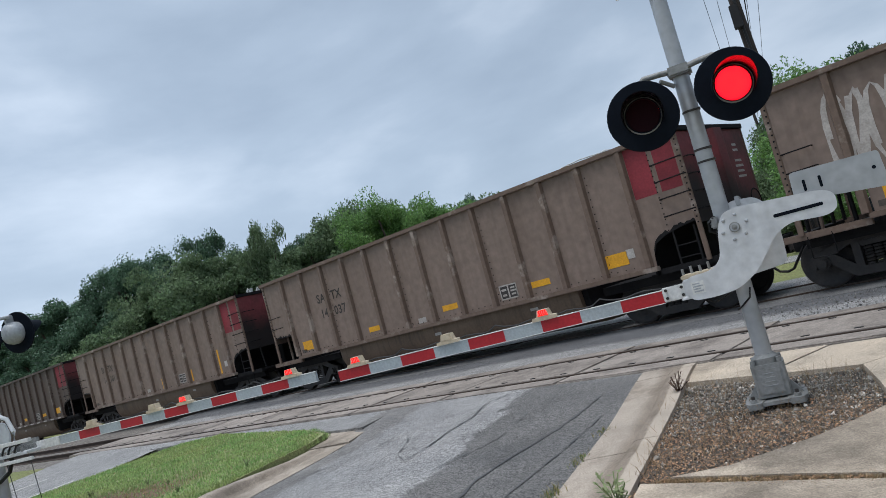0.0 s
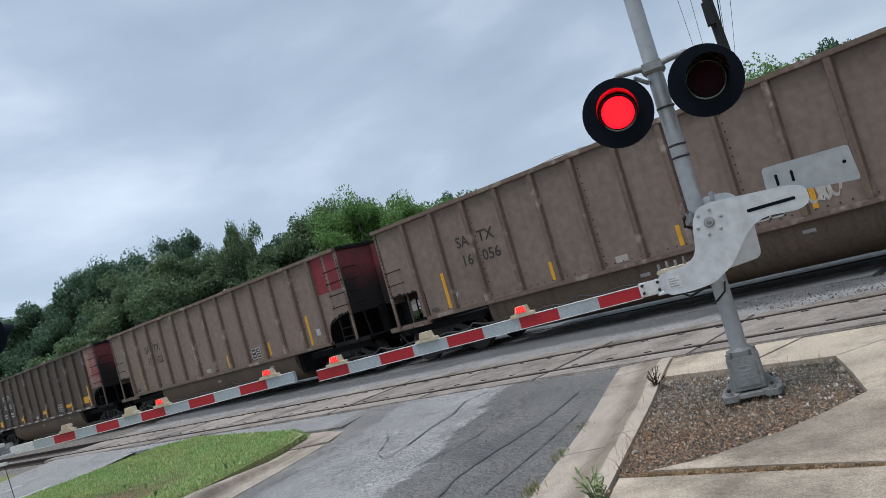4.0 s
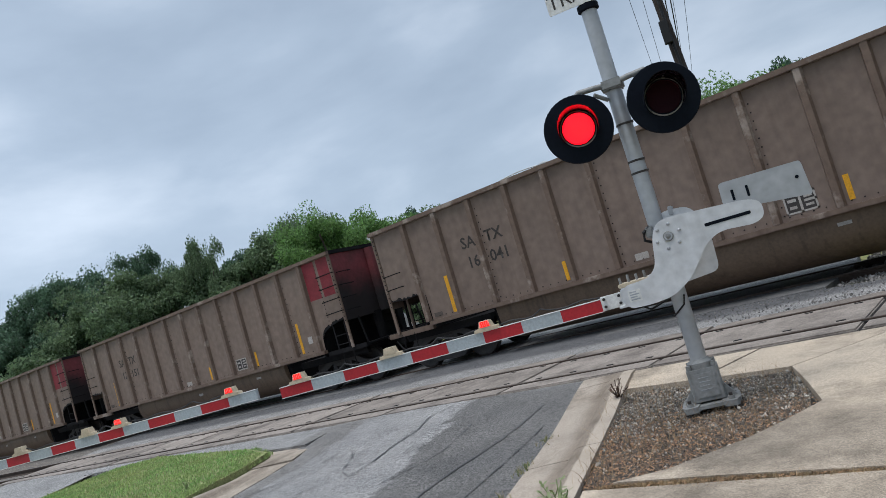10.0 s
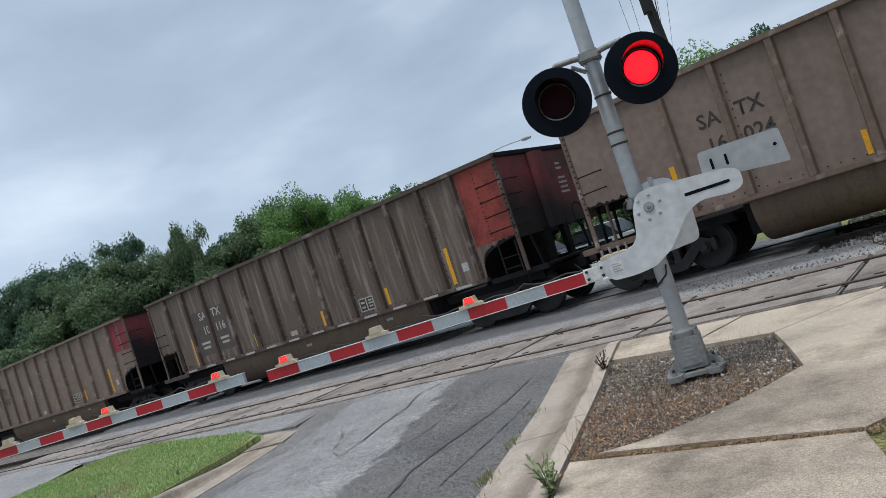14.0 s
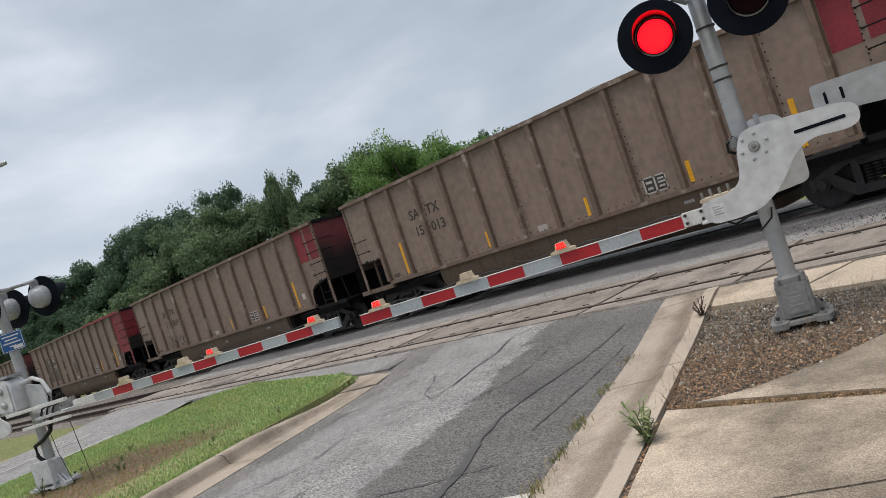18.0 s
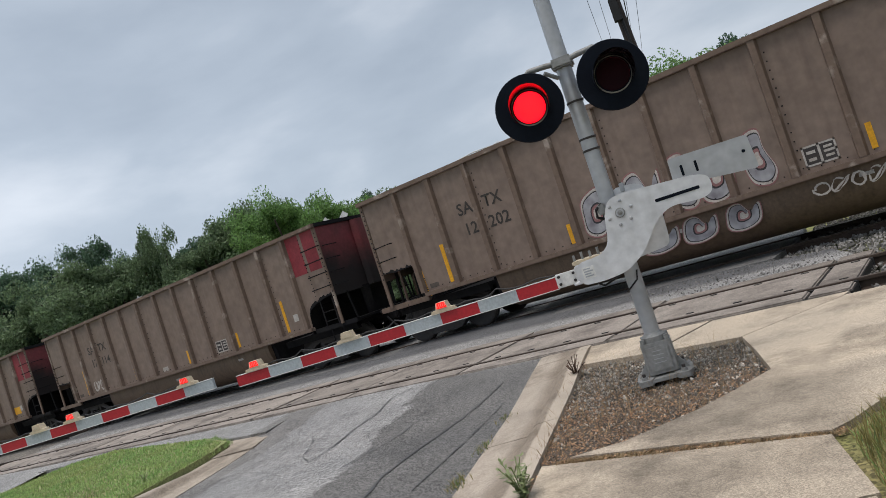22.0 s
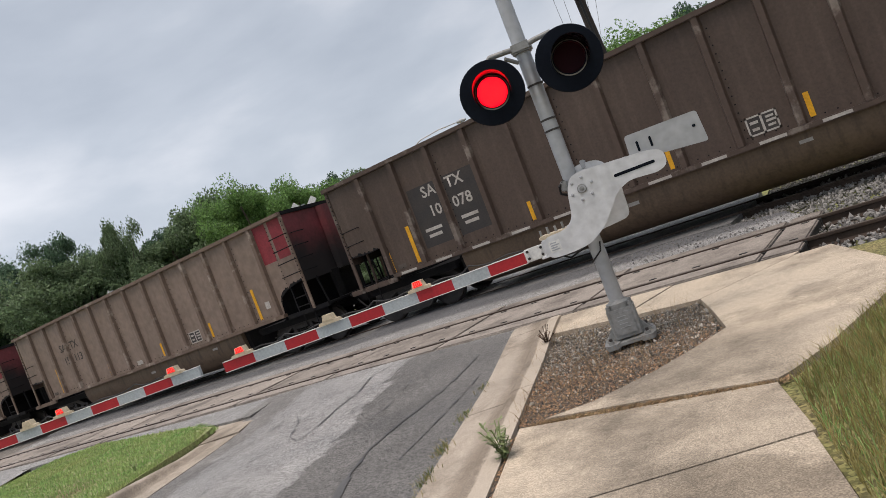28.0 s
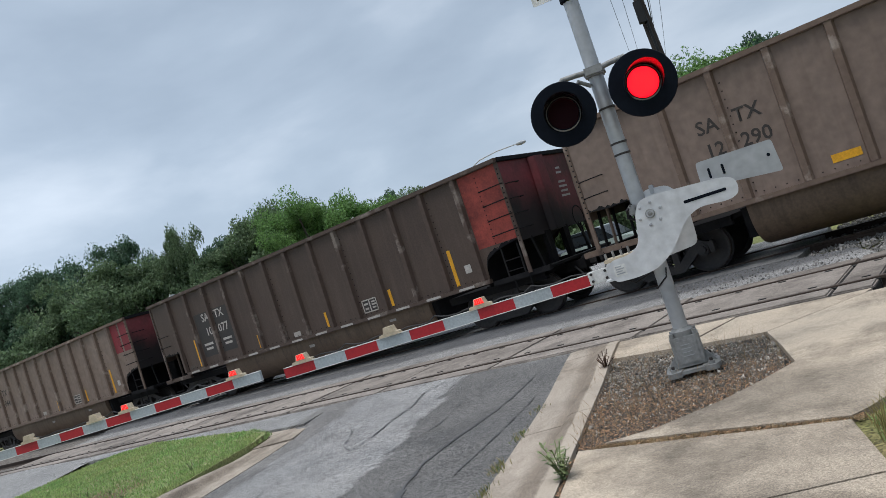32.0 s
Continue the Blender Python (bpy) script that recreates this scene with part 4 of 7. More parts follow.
        part("step", tube(bmesh.new(), [(BODY - 0.1, s * (HALF - 0.03), 1.0), (BODY - 0.1, s * (HALF - 0.03), 0.62), (BODY - 0.5, s * (HALF - 0.03), 0.62), (BODY - 0.5, s * (HALF - 0.03), 1.0)], 0.018, 6), SOOT, car)
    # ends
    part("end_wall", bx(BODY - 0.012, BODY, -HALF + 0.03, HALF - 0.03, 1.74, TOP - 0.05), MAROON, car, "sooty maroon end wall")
    part("end_wall", bx(0, 0.012, -HALF + 0.03, HALF - 0.03, 1.66, TOP - 0.05), skin, car)
    for x in (0.0, BODY):
        part("end_chord", bx(x - 0.06, x + 0.06, -HALF, HALF, TOP - 0.095, TOP + 0.004), SOOT if x else rib_m, car, bevel=0.012)
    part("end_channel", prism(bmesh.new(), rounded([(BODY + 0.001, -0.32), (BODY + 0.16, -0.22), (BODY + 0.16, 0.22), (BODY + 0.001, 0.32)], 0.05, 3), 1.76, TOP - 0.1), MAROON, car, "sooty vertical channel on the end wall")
    for k in range(7):
        w = (0.22, 0.26, 0.0, 0.34, 0.40, 0.36, 0.42)[k]
        if w:
            part("end_line", bx(BODY + 0.0045, BODY + 0.006, 1.0 - w / 2, 1.0 + w / 2, 3.15 - 0.115 * k, 3.20 - 0.115 * k), PALE, car, "small white line of data")
    for z in (2.0, 2.34, 2.68, 3.02):
        part("grab_iron", tube(bmesh.new(), [(BODY, -1.5, z), (BODY + 0.09, -1.5, z), (BODY + 0.09, -1.08, z), (BODY, -1.08, z)], 0.013, 6), SOOT, car)
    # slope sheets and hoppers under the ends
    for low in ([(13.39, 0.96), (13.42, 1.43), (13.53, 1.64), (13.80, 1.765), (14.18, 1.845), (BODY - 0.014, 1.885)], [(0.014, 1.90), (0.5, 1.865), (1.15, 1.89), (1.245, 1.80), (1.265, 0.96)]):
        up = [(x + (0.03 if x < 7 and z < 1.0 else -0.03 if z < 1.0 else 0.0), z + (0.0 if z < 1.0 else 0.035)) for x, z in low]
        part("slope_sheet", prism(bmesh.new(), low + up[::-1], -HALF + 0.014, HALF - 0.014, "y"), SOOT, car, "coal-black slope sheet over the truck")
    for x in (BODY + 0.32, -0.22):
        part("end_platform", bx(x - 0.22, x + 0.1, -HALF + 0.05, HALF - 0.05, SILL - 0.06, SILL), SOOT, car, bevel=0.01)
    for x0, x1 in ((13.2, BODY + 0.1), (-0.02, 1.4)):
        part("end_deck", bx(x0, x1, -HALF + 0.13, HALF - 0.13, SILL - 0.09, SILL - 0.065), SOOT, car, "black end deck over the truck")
    for y in (-0.42, 0.42):
        part("end_strut", prism(bmesh.new(), [(y - 0.13, 1.80), (y + 0.13, 1.80), (y + 0.09, SILL), (y - 0.09, SILL)], BODY - 0.10, BODY + 0.02, "x"), SOOT, car)
    for y in (-1.15, 1.15):
        part("end_strut", tube(bmesh.new(), [(BODY - 0.02, y, 1.78), (BODY + 0.10, y, SILL)], 0.03, 6), SOOT, car)
    for y in (-1.1, -0.4, 0.4, 1.1):
        part("end_strut", tube(bmesh.new(), [(0.03, y, 1.80), (0.0, y, SILL)], 0.035, 6), SOOT, car)
    wheel_bm = lathe(bmesh.new(), [(0.26, -0.012), (0.28, 0), (0.26, 0.012), (0.24, 0.0)], 20, Matrix.Translation((BODY + 0.16, 0.95, 1.9)) @ pose(0, 0, 0, 0, 90), True)
    part("brake_wheel", wheel_bm, SOOT, car)
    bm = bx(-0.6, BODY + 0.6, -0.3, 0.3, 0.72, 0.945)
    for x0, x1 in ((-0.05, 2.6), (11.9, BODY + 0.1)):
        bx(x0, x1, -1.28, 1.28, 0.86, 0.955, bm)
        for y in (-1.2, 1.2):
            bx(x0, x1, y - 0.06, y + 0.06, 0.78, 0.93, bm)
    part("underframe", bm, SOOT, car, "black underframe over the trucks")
    # the tub that hangs between the trucks
    bm = bmesh.new()
    prof = [(-1.52, 1.08)] + [(math.copysign(1.53 * abs(math.cos(a)) ** 0.55, math.cos(a)), 1.0 - 0.80 * abs(math.sin(a)) ** 0.8) for a in [math.pi + math.pi * k / 22 for k in range(23)]] + [(1.52, 1.08)]
    prism(bm, prof, 3.0, 11.45, "x")
    part("tub", bm, BELLY, car, "grimy rounded tub below the sill", smooth=True)
    for x0, x1 in ((2.85, 3.0), (11.45, 11.6)):
        bm = bmesh.new()
        prism(bm, [(-1.4, 1.02), (-1.35, 0.45), (1.35, 0.45), (1.4, 1.02)], x0, x1, "x")
        part("tub_end", bm, SOOT, car)
    for x in (-0.58, BODY + 0.58):
        s = 1 if x > 1 else -1
        bm = bmesh.new()
        box(bm, (x, 0, 0.86), (0.42, 0.16, 0.2))
        box(bm, (x + s * 0.22, 0.06, 0.86), (0.16, 0.26, 0.28))
        part("coupler", bm, IRON, car, bevel=0.025)
        hose = [(x - s * 0.2, -0.42, 0.82), (x - s * 0.05, -0.42, 0.62), (x + s * 0.1, -0.38, 0.44), (x + s * 0.24, -0.33, 0.40)]
        part("air_hose", tube(bmesh.new(), hose, 0.026, 6), CABLE, car)
    rod = bmesh.new()
    cyl(rod, (2.9, -0.55, 0.6), (11.8, -0.55, 0.55), 0.02, n=6)
    part("brake_rod", rod, IRON, car)
    for x in (0.95, BODY - 1.22):
        make_truck(car, x)
    return car


def car_marks(car, look_of):
    """Numbers, data panels, reflectors and coloured end panel of one car, on its camera side."""
    y = -HALF - 0.0035
    a, b, ink, panel, bars, endp = look_of["a"], look_of["b"], look_of["ink"], look_of.get("panel"), look_of["bars"], look_of["end"]
    dx = look_of.get("dx", 0.0)
    if panel:
        for x0, x1 in ((2.26 + dx, 3.04 + dx), (3.26 + dx, 4.06 + dx)):
            part("data_panel", bx(x0, x1, y, y + 0.003, 1.42, 2.78), panel, car)
    yt = y - 0.003
    sz = 0.345 if panel else 0.36
    for txt, x, z in (("SA", 2.82, 2.50), ("TX", 3.54, 2.50), (a, 2.84, 2.05), (b, 3.58, 2.05)):
        if txt:
            part("lettering", lettering(txt, sz, ink, 0.006), None, car, m=pose(x + dx, yt, z))
    if look_of.get("small"):
        for k, (x, w) in enumerate(((2.62, 0.46), (2.62, 0.36), (3.62, 0.44), (3.62, 0.36))):
            z = 1.76 - 0.14 * (k % 2)
            part("data_line", bx(x + dx - w / 2, x + dx + w / 2, yt, yt + 0.002, z, z + 0.07), ink, car)
    # reflective sheets
    marks = []
    if "v" in bars and "h" in bars:
        for x, h in ((5.12, 0.40), (8.15, 0.40), (11.18, 0.40), (13.20, 0.86)):
            part("reflector", bx(x - 0.045, x + 0.045, -HALF - 0.0895, -HALF - 0.0865, 1.16, 1.16 + h), YELLOW, car, "yellow reflective sheet")
    elif "v" in bars:
        marks += [(1.93, 1.20, 0.10, 0.86), (5.02, 1.20, 0.085, 0.40), (8.0, 1.20, 0.085, 0.40), (10.44, 1.22, 0.09, 0.42), (12.56, 1.20, 0.10, 0.86)]
    if "h" in bars:
        marks += [(1.66, 1.26, 0.48, 0.27), (4.80, 1.30, 0.46, 0.14), (7.76, 1.34, 0.52, 0.14), (10.62, 1.34, 0.52, 0.14), (12.62, 1.32, 0.52, 0.27)]
    for x, z, w, h in marks:
        part("reflector", bx(x - w / 2, x + w / 2, yt, yt + 0.003, z, z + h), YELLOW, car, "yellow reflective sheet")
    if bars.startswith("w"):
        for x in RIBS[:-1]:
            part("reflector", bx(x + 0.3, x + 0.75, -HALF - 0.094, -HALF - 0.0905, SILL + 0.02, SILL + 0.075), PALE, car, "pale reflective dash")
    # framed stencil, tags and small white squares
    for x0, x1, z0, z1 in ((9.42, 9.94, 1.24, 1.58),):
        bm = bmesh.new()
        for q in ((x0, x1, z0, z0 + 0.03), (x0, x1, z1 - 0.03, z1), (x0, x0 + 0.03, z0, z1), (x1 - 0.03, x1, z0, z1), (x0 + 0.24, x0 + 0.28, z0, z1), (x0 + 0.32, x1, z0 + 0.16, z0 + 0.2)):
            bx(q[0], q[1], yt, yt + 0.002, q[2], q[3], bm)
        part("stencil_backing", bx(x0 + 0.01, x1 - 0.01, yt + 0.0022, yt + 0.003, z0 + 0.01, z1 - 0.01), BLACK_PANEL, car)
        for q in ((x0 + 0.06, x0 + 0.20, z0 + 0.20, z0 + 0.25), (x0 + 0.07, x0 + 0.19, z0 + 0.08, z0 + 0.13), (x0 + 0.33, x1 - 0.06, z0 + 0.23, z0 + 0.27), (x0 + 0.33, x1 - 0.06, z0 + 0.08, z0 + 0.12)):
            bx(q[0], q[1], yt, yt + 0.002, q[2], q[3], bm)
        part("stencil_frame", bm, PALE, car, "white framed stencil")
    for x, z, w, h in ((6.70, 1.20, 0.28, 0.13), (12.96, 1.42, 0.18, 0.19), (7.05, 0.80, 0.22, 0.07), (10.2, 0.85, 0.22, 0.06)):
        yy = yt if z > 1 else -1.535
        part("tag_plate", bx(x - w / 2, x + w / 2, yy, yy + 0.003, z, z + h), PALE, car, "small white plate")
    part("stencil_frame", bx(1.3, 1.55, yt, yt + 0.002, 1.20, 1.30), INK_FADED, car)
    # painted panel at the leading end
    if endp == "red":
        for x0, x1 in ((13.40, 13.88), (13.99, BODY - 0.12)):
            part("end_panel", bx(x0, x1, y, y + 0.003, 2.50, TOP - 0.11), RED, car, "faded red painted panel")
    elif endp is RED:
        part("end_panel", bx(13.24, BODY - 0.09, y, y + 0.003, 1.84, TOP - 0.105), RED, car, "faded red painted end bay")
        part("end_panel", bx(13.47, BODY - 0.09, y, y + 0.003, 1.70, 1.838), RED, car, "faded red painted end bay")
        part("end_panel", bx(BODY - 0.082, BODY + 0.023, -HALF - 0.025, -HALF - 0.0205, SILL, TOP - 0.1), RED, car, "red painted corner post")
        part("end_panel", bx(9.8, BODY + 0.021, -HALF - 0.104, -HALF - 0.1005, TOP - 0.10, TOP), RED, car, "red painted top edge")
        part("end_panel", bx(BODY + 0.0005, BODY + 0.004, -HALF + 0.03, -0.34, 2.3, TOP - 0.1), RED, car, "faded red painted end wall")
    elif endp:
        part("end_panel", bx(13.42, BODY - 0.09, y, y + 0.003, 1.84, TOP - 0.105), endp, car, "painted end panel")
    for k in range(4):
        z = 2.02 + 0.34 * k
        if "rung" not in CAR_BASE:
            CAR_BASE["rung"] = finish(tube(bmesh.new(), [(13.92, -HALF, 0), (13.92, -HALF - 0.08, 0), (14.55, -HALF - 0.08, 0.01), (14.55, -HALF, 0.01)], 0.015, 6), "grab_iron", SOOT)
        part("grab_iron", CAR_BASE["rung"], None, car, m=pose(0, 0, z))
    return car


def scrawl(car, x, z, w, h, material, seed, loops=6, r=0.035):
    """A sprayed tag made of looping strokes, flat on the side."""
    rnd = random.Random(seed)
    y = -HALF - 0.006
    for k in range(loops):
        cx = x + w * (k + 0.5) / loops
        bm = bmesh.new()
        pts = []
        ph, sx, sz = rnd.uniform(0, 6), rnd.uniform(0.4, 0.7) * w / loops, rnd.uniform(0.35, 0.5) * h
        turns = rnd.uniform(1.1, 2.2)
        for i in range(22):
            t = i / 21
            a = ph + t * turns * 2 * math.pi
            pts.append((cx + sx * math.cos(a) * (1 - 0.3 * t) + rnd.uniform(-1, 1) * 0.012, z + h / 2 + sz * math.sin(a * (1 + 0.3 * (k % 2))) , y))
        prev = None
        for i, p in enumerate(pts):
            q0, q1 = pts[max(0, i - 1)], pts[min(21, i + 1)]
            d = Vector((q1[0] - q0[0], q1[1] - q0[1])).normalized() if q1 != q0 else Vector((1, 0))
            n = Vector((-d.y, d.x)) * r * (0.6 + 0.4 * math.sin(i))
            row = [bm.verts.new((p[0] + e * n.x, y - 0.0006 * k - 0.00002 * i, p[1] + e * n.y)) for e in (-1, 1)]
            if prev:
                bm.faces.new((prev[0], prev[1], row[1], row[0]))
            prev = row
        part("graffiti_stroke", bm, material, car)


TAN_LOOK = dict(ink=INK, bars="v", end="red")
DARK_LOOK = dict(ink=PALE, panel=BLACK_PANEL, small=True, bars="wh", end="red", brown=True)


def tan(a, b, **k):
    return dict(TAN_LOOK, a=a, b=b, **k)


def dark(a, b, **k):
    return dict(DARK_LOOK, a=a, b=b, **k)


# the cars in order, from the two ahead of the first one seen in full
CARS = [tan("", ""), tan("15", "037", bars="h"), tan("14", "037", bars="h"), tan("16", "101"), dark("81", "15"), tan("16", "056"), tan("15", "122"),
        dark("90", "85", end=RED_PATCHY, bars="wvh", dx=-0.1), tan("12", "020", bars="hv"), tan("12", "019"), tan("16", "041"), tan("12", "151"), tan("17", "109"), tan("16", "024"),
        dark("10", "116", skin=STREAKED, panel=INK_FADED, bars="wv", end=ORANGE), tan("15", "037"), tan("14", "056"), tan("15", "013"), tan("17", "069"), tan("11", "137", panel=INK_FADED, ink=PALE, end=RED),
        tan("12", "202"), tan("17", "114"), tan("15", "059", bars="h"), tan("16", "101"), dark("81", "01", end=RED_PATCHY), dark("10", "078", bars="wv", end=ORANGE),
        tan("15", "113"), tan("14", "074", bars="h"), tan("12", "290", bars="h"), dark("10", "077", bars="wv", end=ORANGE), tan("15", "044"), tan("17", "031", bars="h"), tan("14", "060"),
        tan("16", "012"), tan("12", "118", bars="h"), tan("15", "090")]
TRAIN = []


def build_train():
    base = {k: make_car(k) for k in ("tan", "brown")}
    for i, look_of in enumerate(CARS):
        kind = "brown" if look_of.get("brown") else "tan"
        car = copy_thing(base[kind], pose(0, FAR_C, 0.02))
        car_marks(car, look_of)
        if look_of.get("skin"):
            for o in car.children:
                if o.name.startswith("side_wall"):
                    me = o.data.copy()
                    me.materials[0] = look_of["skin"]
                    o.data = me
        what = "sooty dark brown" if kind == "brown" else "dusty tan"
        extra = {RED_PATCHY: "scuffed red end", ORANGE: "orange-red end", RED: "full red end"}.get(look_of["end"], "split red end")
        marks = "upright yellow reflectors" if "v" in look_of["bars"] else "flat yellow reflectors"
        tagged(car, f"{what} coal gondola with {extra}, {marks}", "coal car", "cars of the coal train")
        TRAIN.append((i - 2, car))
    for b in base.values():
        for o in list(b.children_recursive) + [b]:
            bpy.data.objects.remove(o)


build_train()
by_index = dict(TRAIN)
scrawl(by_index[-1], 0.9, 1.75, 1.6, 1.5, GRAFFITI, 1, 5, 0.05)
scrawl(by_index[-1], 3.2, 2.2, 0.6, 0.8, GRAFFITI, 2, 1, 0.04)
scrawl(by_index[3], 10.0, 1.30, 0.9, 0.5, GRAFFITI, 3, 5, 0.03)
scrawl(by_index[3], 1.9, 1.25, 0.35, 0.3, GRAFFITI, 4, 2, 0.02)
scrawl(by_index[14], 6.2, 1.2, 3.6, 0.95, GRAFFITI, 5, 9, 0.03)
scrawl(by_index[16], 2.5, 1.2, 0.8, 0.55, GRAFFITI_INK, 6, 3, 0.02)
scrawl(by_index[16], 3.5, 1.22, 0.6, 0.42, GRAFFITI_INK, 7, 2, 0.025)
scrawl(by_index[17], 6.6, 1.4, 0.8, 0.75, GRAFFITI_INK, 8, 4, 0.03)
scrawl(by_index[19], 2.4, 1.25, 0.8, 0.35, GRAFFITI, 10, 4, 0.04)

BUBBLE_FILL = mat("grey_blue_spray_fill", (0.38, 0.38, 0.40), (0.19, 0.18, 0.20), rough=0.7, grain=20, blotch=5.0, mix=0.4, bump=0.0)
BUBBLE_PINK = mat("dull_pink_spray", (0.30, 0.135, 0.135), (0.22, 0.11, 0.11), rough=0.7, grain=20, blotch=4, bump=0.0)


def bubble(car, pts, y):
    """One fat sprayed letter: pink rim, white rim, grey fill and a dark inner stroke, each a thin coat over the last."""
    c = Vector((sum(p[0] for p in pts) / len(pts), sum(p[1] for p in pts) / len(pts)))
    for k, (f, m) in enumerate(((1.10, BUBBLE_PINK), (1.04, GRAFFITI), (0.94, GRAFFITI_INK), (0.89, BUBBLE_FILL), (0.46, GRAFFITI_INK), (0.38, BUBBLE_PINK), (0.26, GRAFFITI))):
        q = [tuple(c + (Vector(p) - c) * f) for p in pts]
        part("graffiti_stroke", prism(bmesh.new(), rounded(q, 0.16, 4), y - 0.0012 * (k + 1), y - 0.0012 * k, "y"), m, car)


LETTER_A = [(0.0, 0.05), (0.06, 0.75), (0.5, 0.95), (0.72, 0.7), (0.62, 0.1), (0.3, -0.08)]
LETTER_B = [(0.0, 0.0), (0.1, 0.8), (0.4, 0.9), (0.55, 0.35), (0.8, 0.85), (0.75, 0.05), (0.35, -0.15)]
LETTER_C = [(0.1, 0.0), (0.0, 0.5), (0.15, 1.15), (0.55, 1.2), (0.5, 0.75), (0.7, 0.2), (0.5, -0.1)]
for outline, x, z, k in ((LETTER_A, 5.36, 1.24, 0.92), (LETTER_B, 6.26, 1.26, 0.98), (LETTER_C, 7.14, 1.24, 0.78), (LETTER_B, 7.68, 1.24, 0.80), (LETTER_C, 8.50, 1.24, 0.74)):
    bubble(by_index[18], [(x + a * k, z + b * k) for a, b in outline], -HALF - 0.006)
for x, k in ((6.3, 0.95), (7.1, 0.85), (7.9, 0.8)):
    bubble(by_index[18], [(x + a * k, 0.60 + b * 0.48) for a, b in LETTER_B], -1.535)
scrawl(by_index[18], 9.4, 0.72, 1.1, 0.25, GRAFFITI, 9, 4, 0.018)

# ---- crossing signals and gates ----
# A signal's own space: x to the right along the arms, y up the road, z up.
MAST_A, MAST_B, TURN = (-2.80, 6.58), (-12.74, 3.39), 19.57
STRIPE = 0.394
FLASHERS = []   # (disc, phase): each disc has a lit and an unlit face and turns over as it flashes


def flasher(parent, x, y, z, phase, face=1, back=False):
    """A 12-inch lamp on a round black background with a long hood. face -1 looks up the road."""
    lamp = new("lamp_unit")
    lamp.parent = parent
    lamp.matrix_basis = pose(x, y, z, 0, 0, 7 if face > 0 else 187)
    bm = lathe(bmesh.new(), [(0.02, 0.0), (0.16, 0.0), (0.17, 0.012), (0.285, 0.03), (0.305, 0.022), (0.312, 0.03), (0.305, 0.045), (0.15, 0.05), (0.02, 0.05)], 40, pose(0, 0, 0, 90))
    part("background_disc", bm, BLACK_PAINT, lamp, smooth=True)
    part("lamp_housing", lathe(bmesh.new(), [(0.165, 0.03), (0.172, -0.05), (0.155, -0.12), (0.10, -0.17), (0.04, -0.185)], 28, pose(0, 0, 0, 90)), LAMP_BACK if back else BLACK_PAINT, lamp, smooth=True)
    # hood: a long visor over the upper part of the lens
    bm = bmesh.new()
    outer, inner = [], []
    n = 30
    for ring, r in ((outer, 0.176), (inner, 0.170)):
        for k in range(n + 1):
            a = radians(-38 + 256 * k / n)
            up = max(0.0, min(1.0, (math.sin(a) + 0.62) / 1.3))
            depth = 0.05 + 0.29 * up
            ring.append([bm.verts.new((r * math.cos(a), -0.045, r * math.sin(a))), bm.verts.new((r * 1.03 * math.cos(a), -0.045 - depth, r * 1.03 * math.sin(a) - 0.02 * up))])
    for k in range(n):
        bm.faces.new((outer[k][0], outer[k + 1][0], outer[k + 1][1], outer[k][1]))
        bm.faces.new((inner[k][0], inner[k][1], inner[k + 1][1], inner[k + 1][0]))
        bm.faces.new((outer[k][1], outer[k + 1][1], inner[k + 1][1], inner[k][1]))
    hood = finish(bm, "hood", [BLACK_PAINT, HOOD_INSIDE], smooth=True)
    for p in hood.polygons:
        c = p.center
        p.material_index = 1 if p.normal.x * c.x + p.normal.z * c.z < -0.05 else 0
    part("hood", hood, None, lamp)
    rim = lathe(bmesh.new(), [(0.144, 0.05), (0.154, 0.05), (0.154, 0.066), (0.144, 0.062)], 36, pose(0, 0, 0, 90), True)
    part("lens_seat", rim, BLACK_PAINT, lamp)
    rim = lathe(bmesh.new(), [(0.154, 0.05), (0.166, 0.05), (0.163, 0.066), (0.156, 0.070)], 36, pose(0, 0, 0, 90), True)
    part("lens_rim", rim, BASE_GREY, lamp, "dull grey lens rim")
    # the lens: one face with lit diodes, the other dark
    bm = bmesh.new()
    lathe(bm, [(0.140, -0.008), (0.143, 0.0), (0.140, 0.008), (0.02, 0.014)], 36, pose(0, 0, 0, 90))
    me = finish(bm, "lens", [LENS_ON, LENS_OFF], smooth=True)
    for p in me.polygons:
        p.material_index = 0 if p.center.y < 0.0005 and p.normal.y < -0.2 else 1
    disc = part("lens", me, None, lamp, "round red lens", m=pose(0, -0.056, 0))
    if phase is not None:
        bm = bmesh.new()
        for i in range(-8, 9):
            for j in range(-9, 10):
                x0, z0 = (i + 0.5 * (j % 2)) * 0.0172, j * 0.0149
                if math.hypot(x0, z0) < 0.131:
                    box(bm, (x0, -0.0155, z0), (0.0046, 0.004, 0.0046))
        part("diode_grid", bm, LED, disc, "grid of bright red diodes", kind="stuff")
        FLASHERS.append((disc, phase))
    return lamp


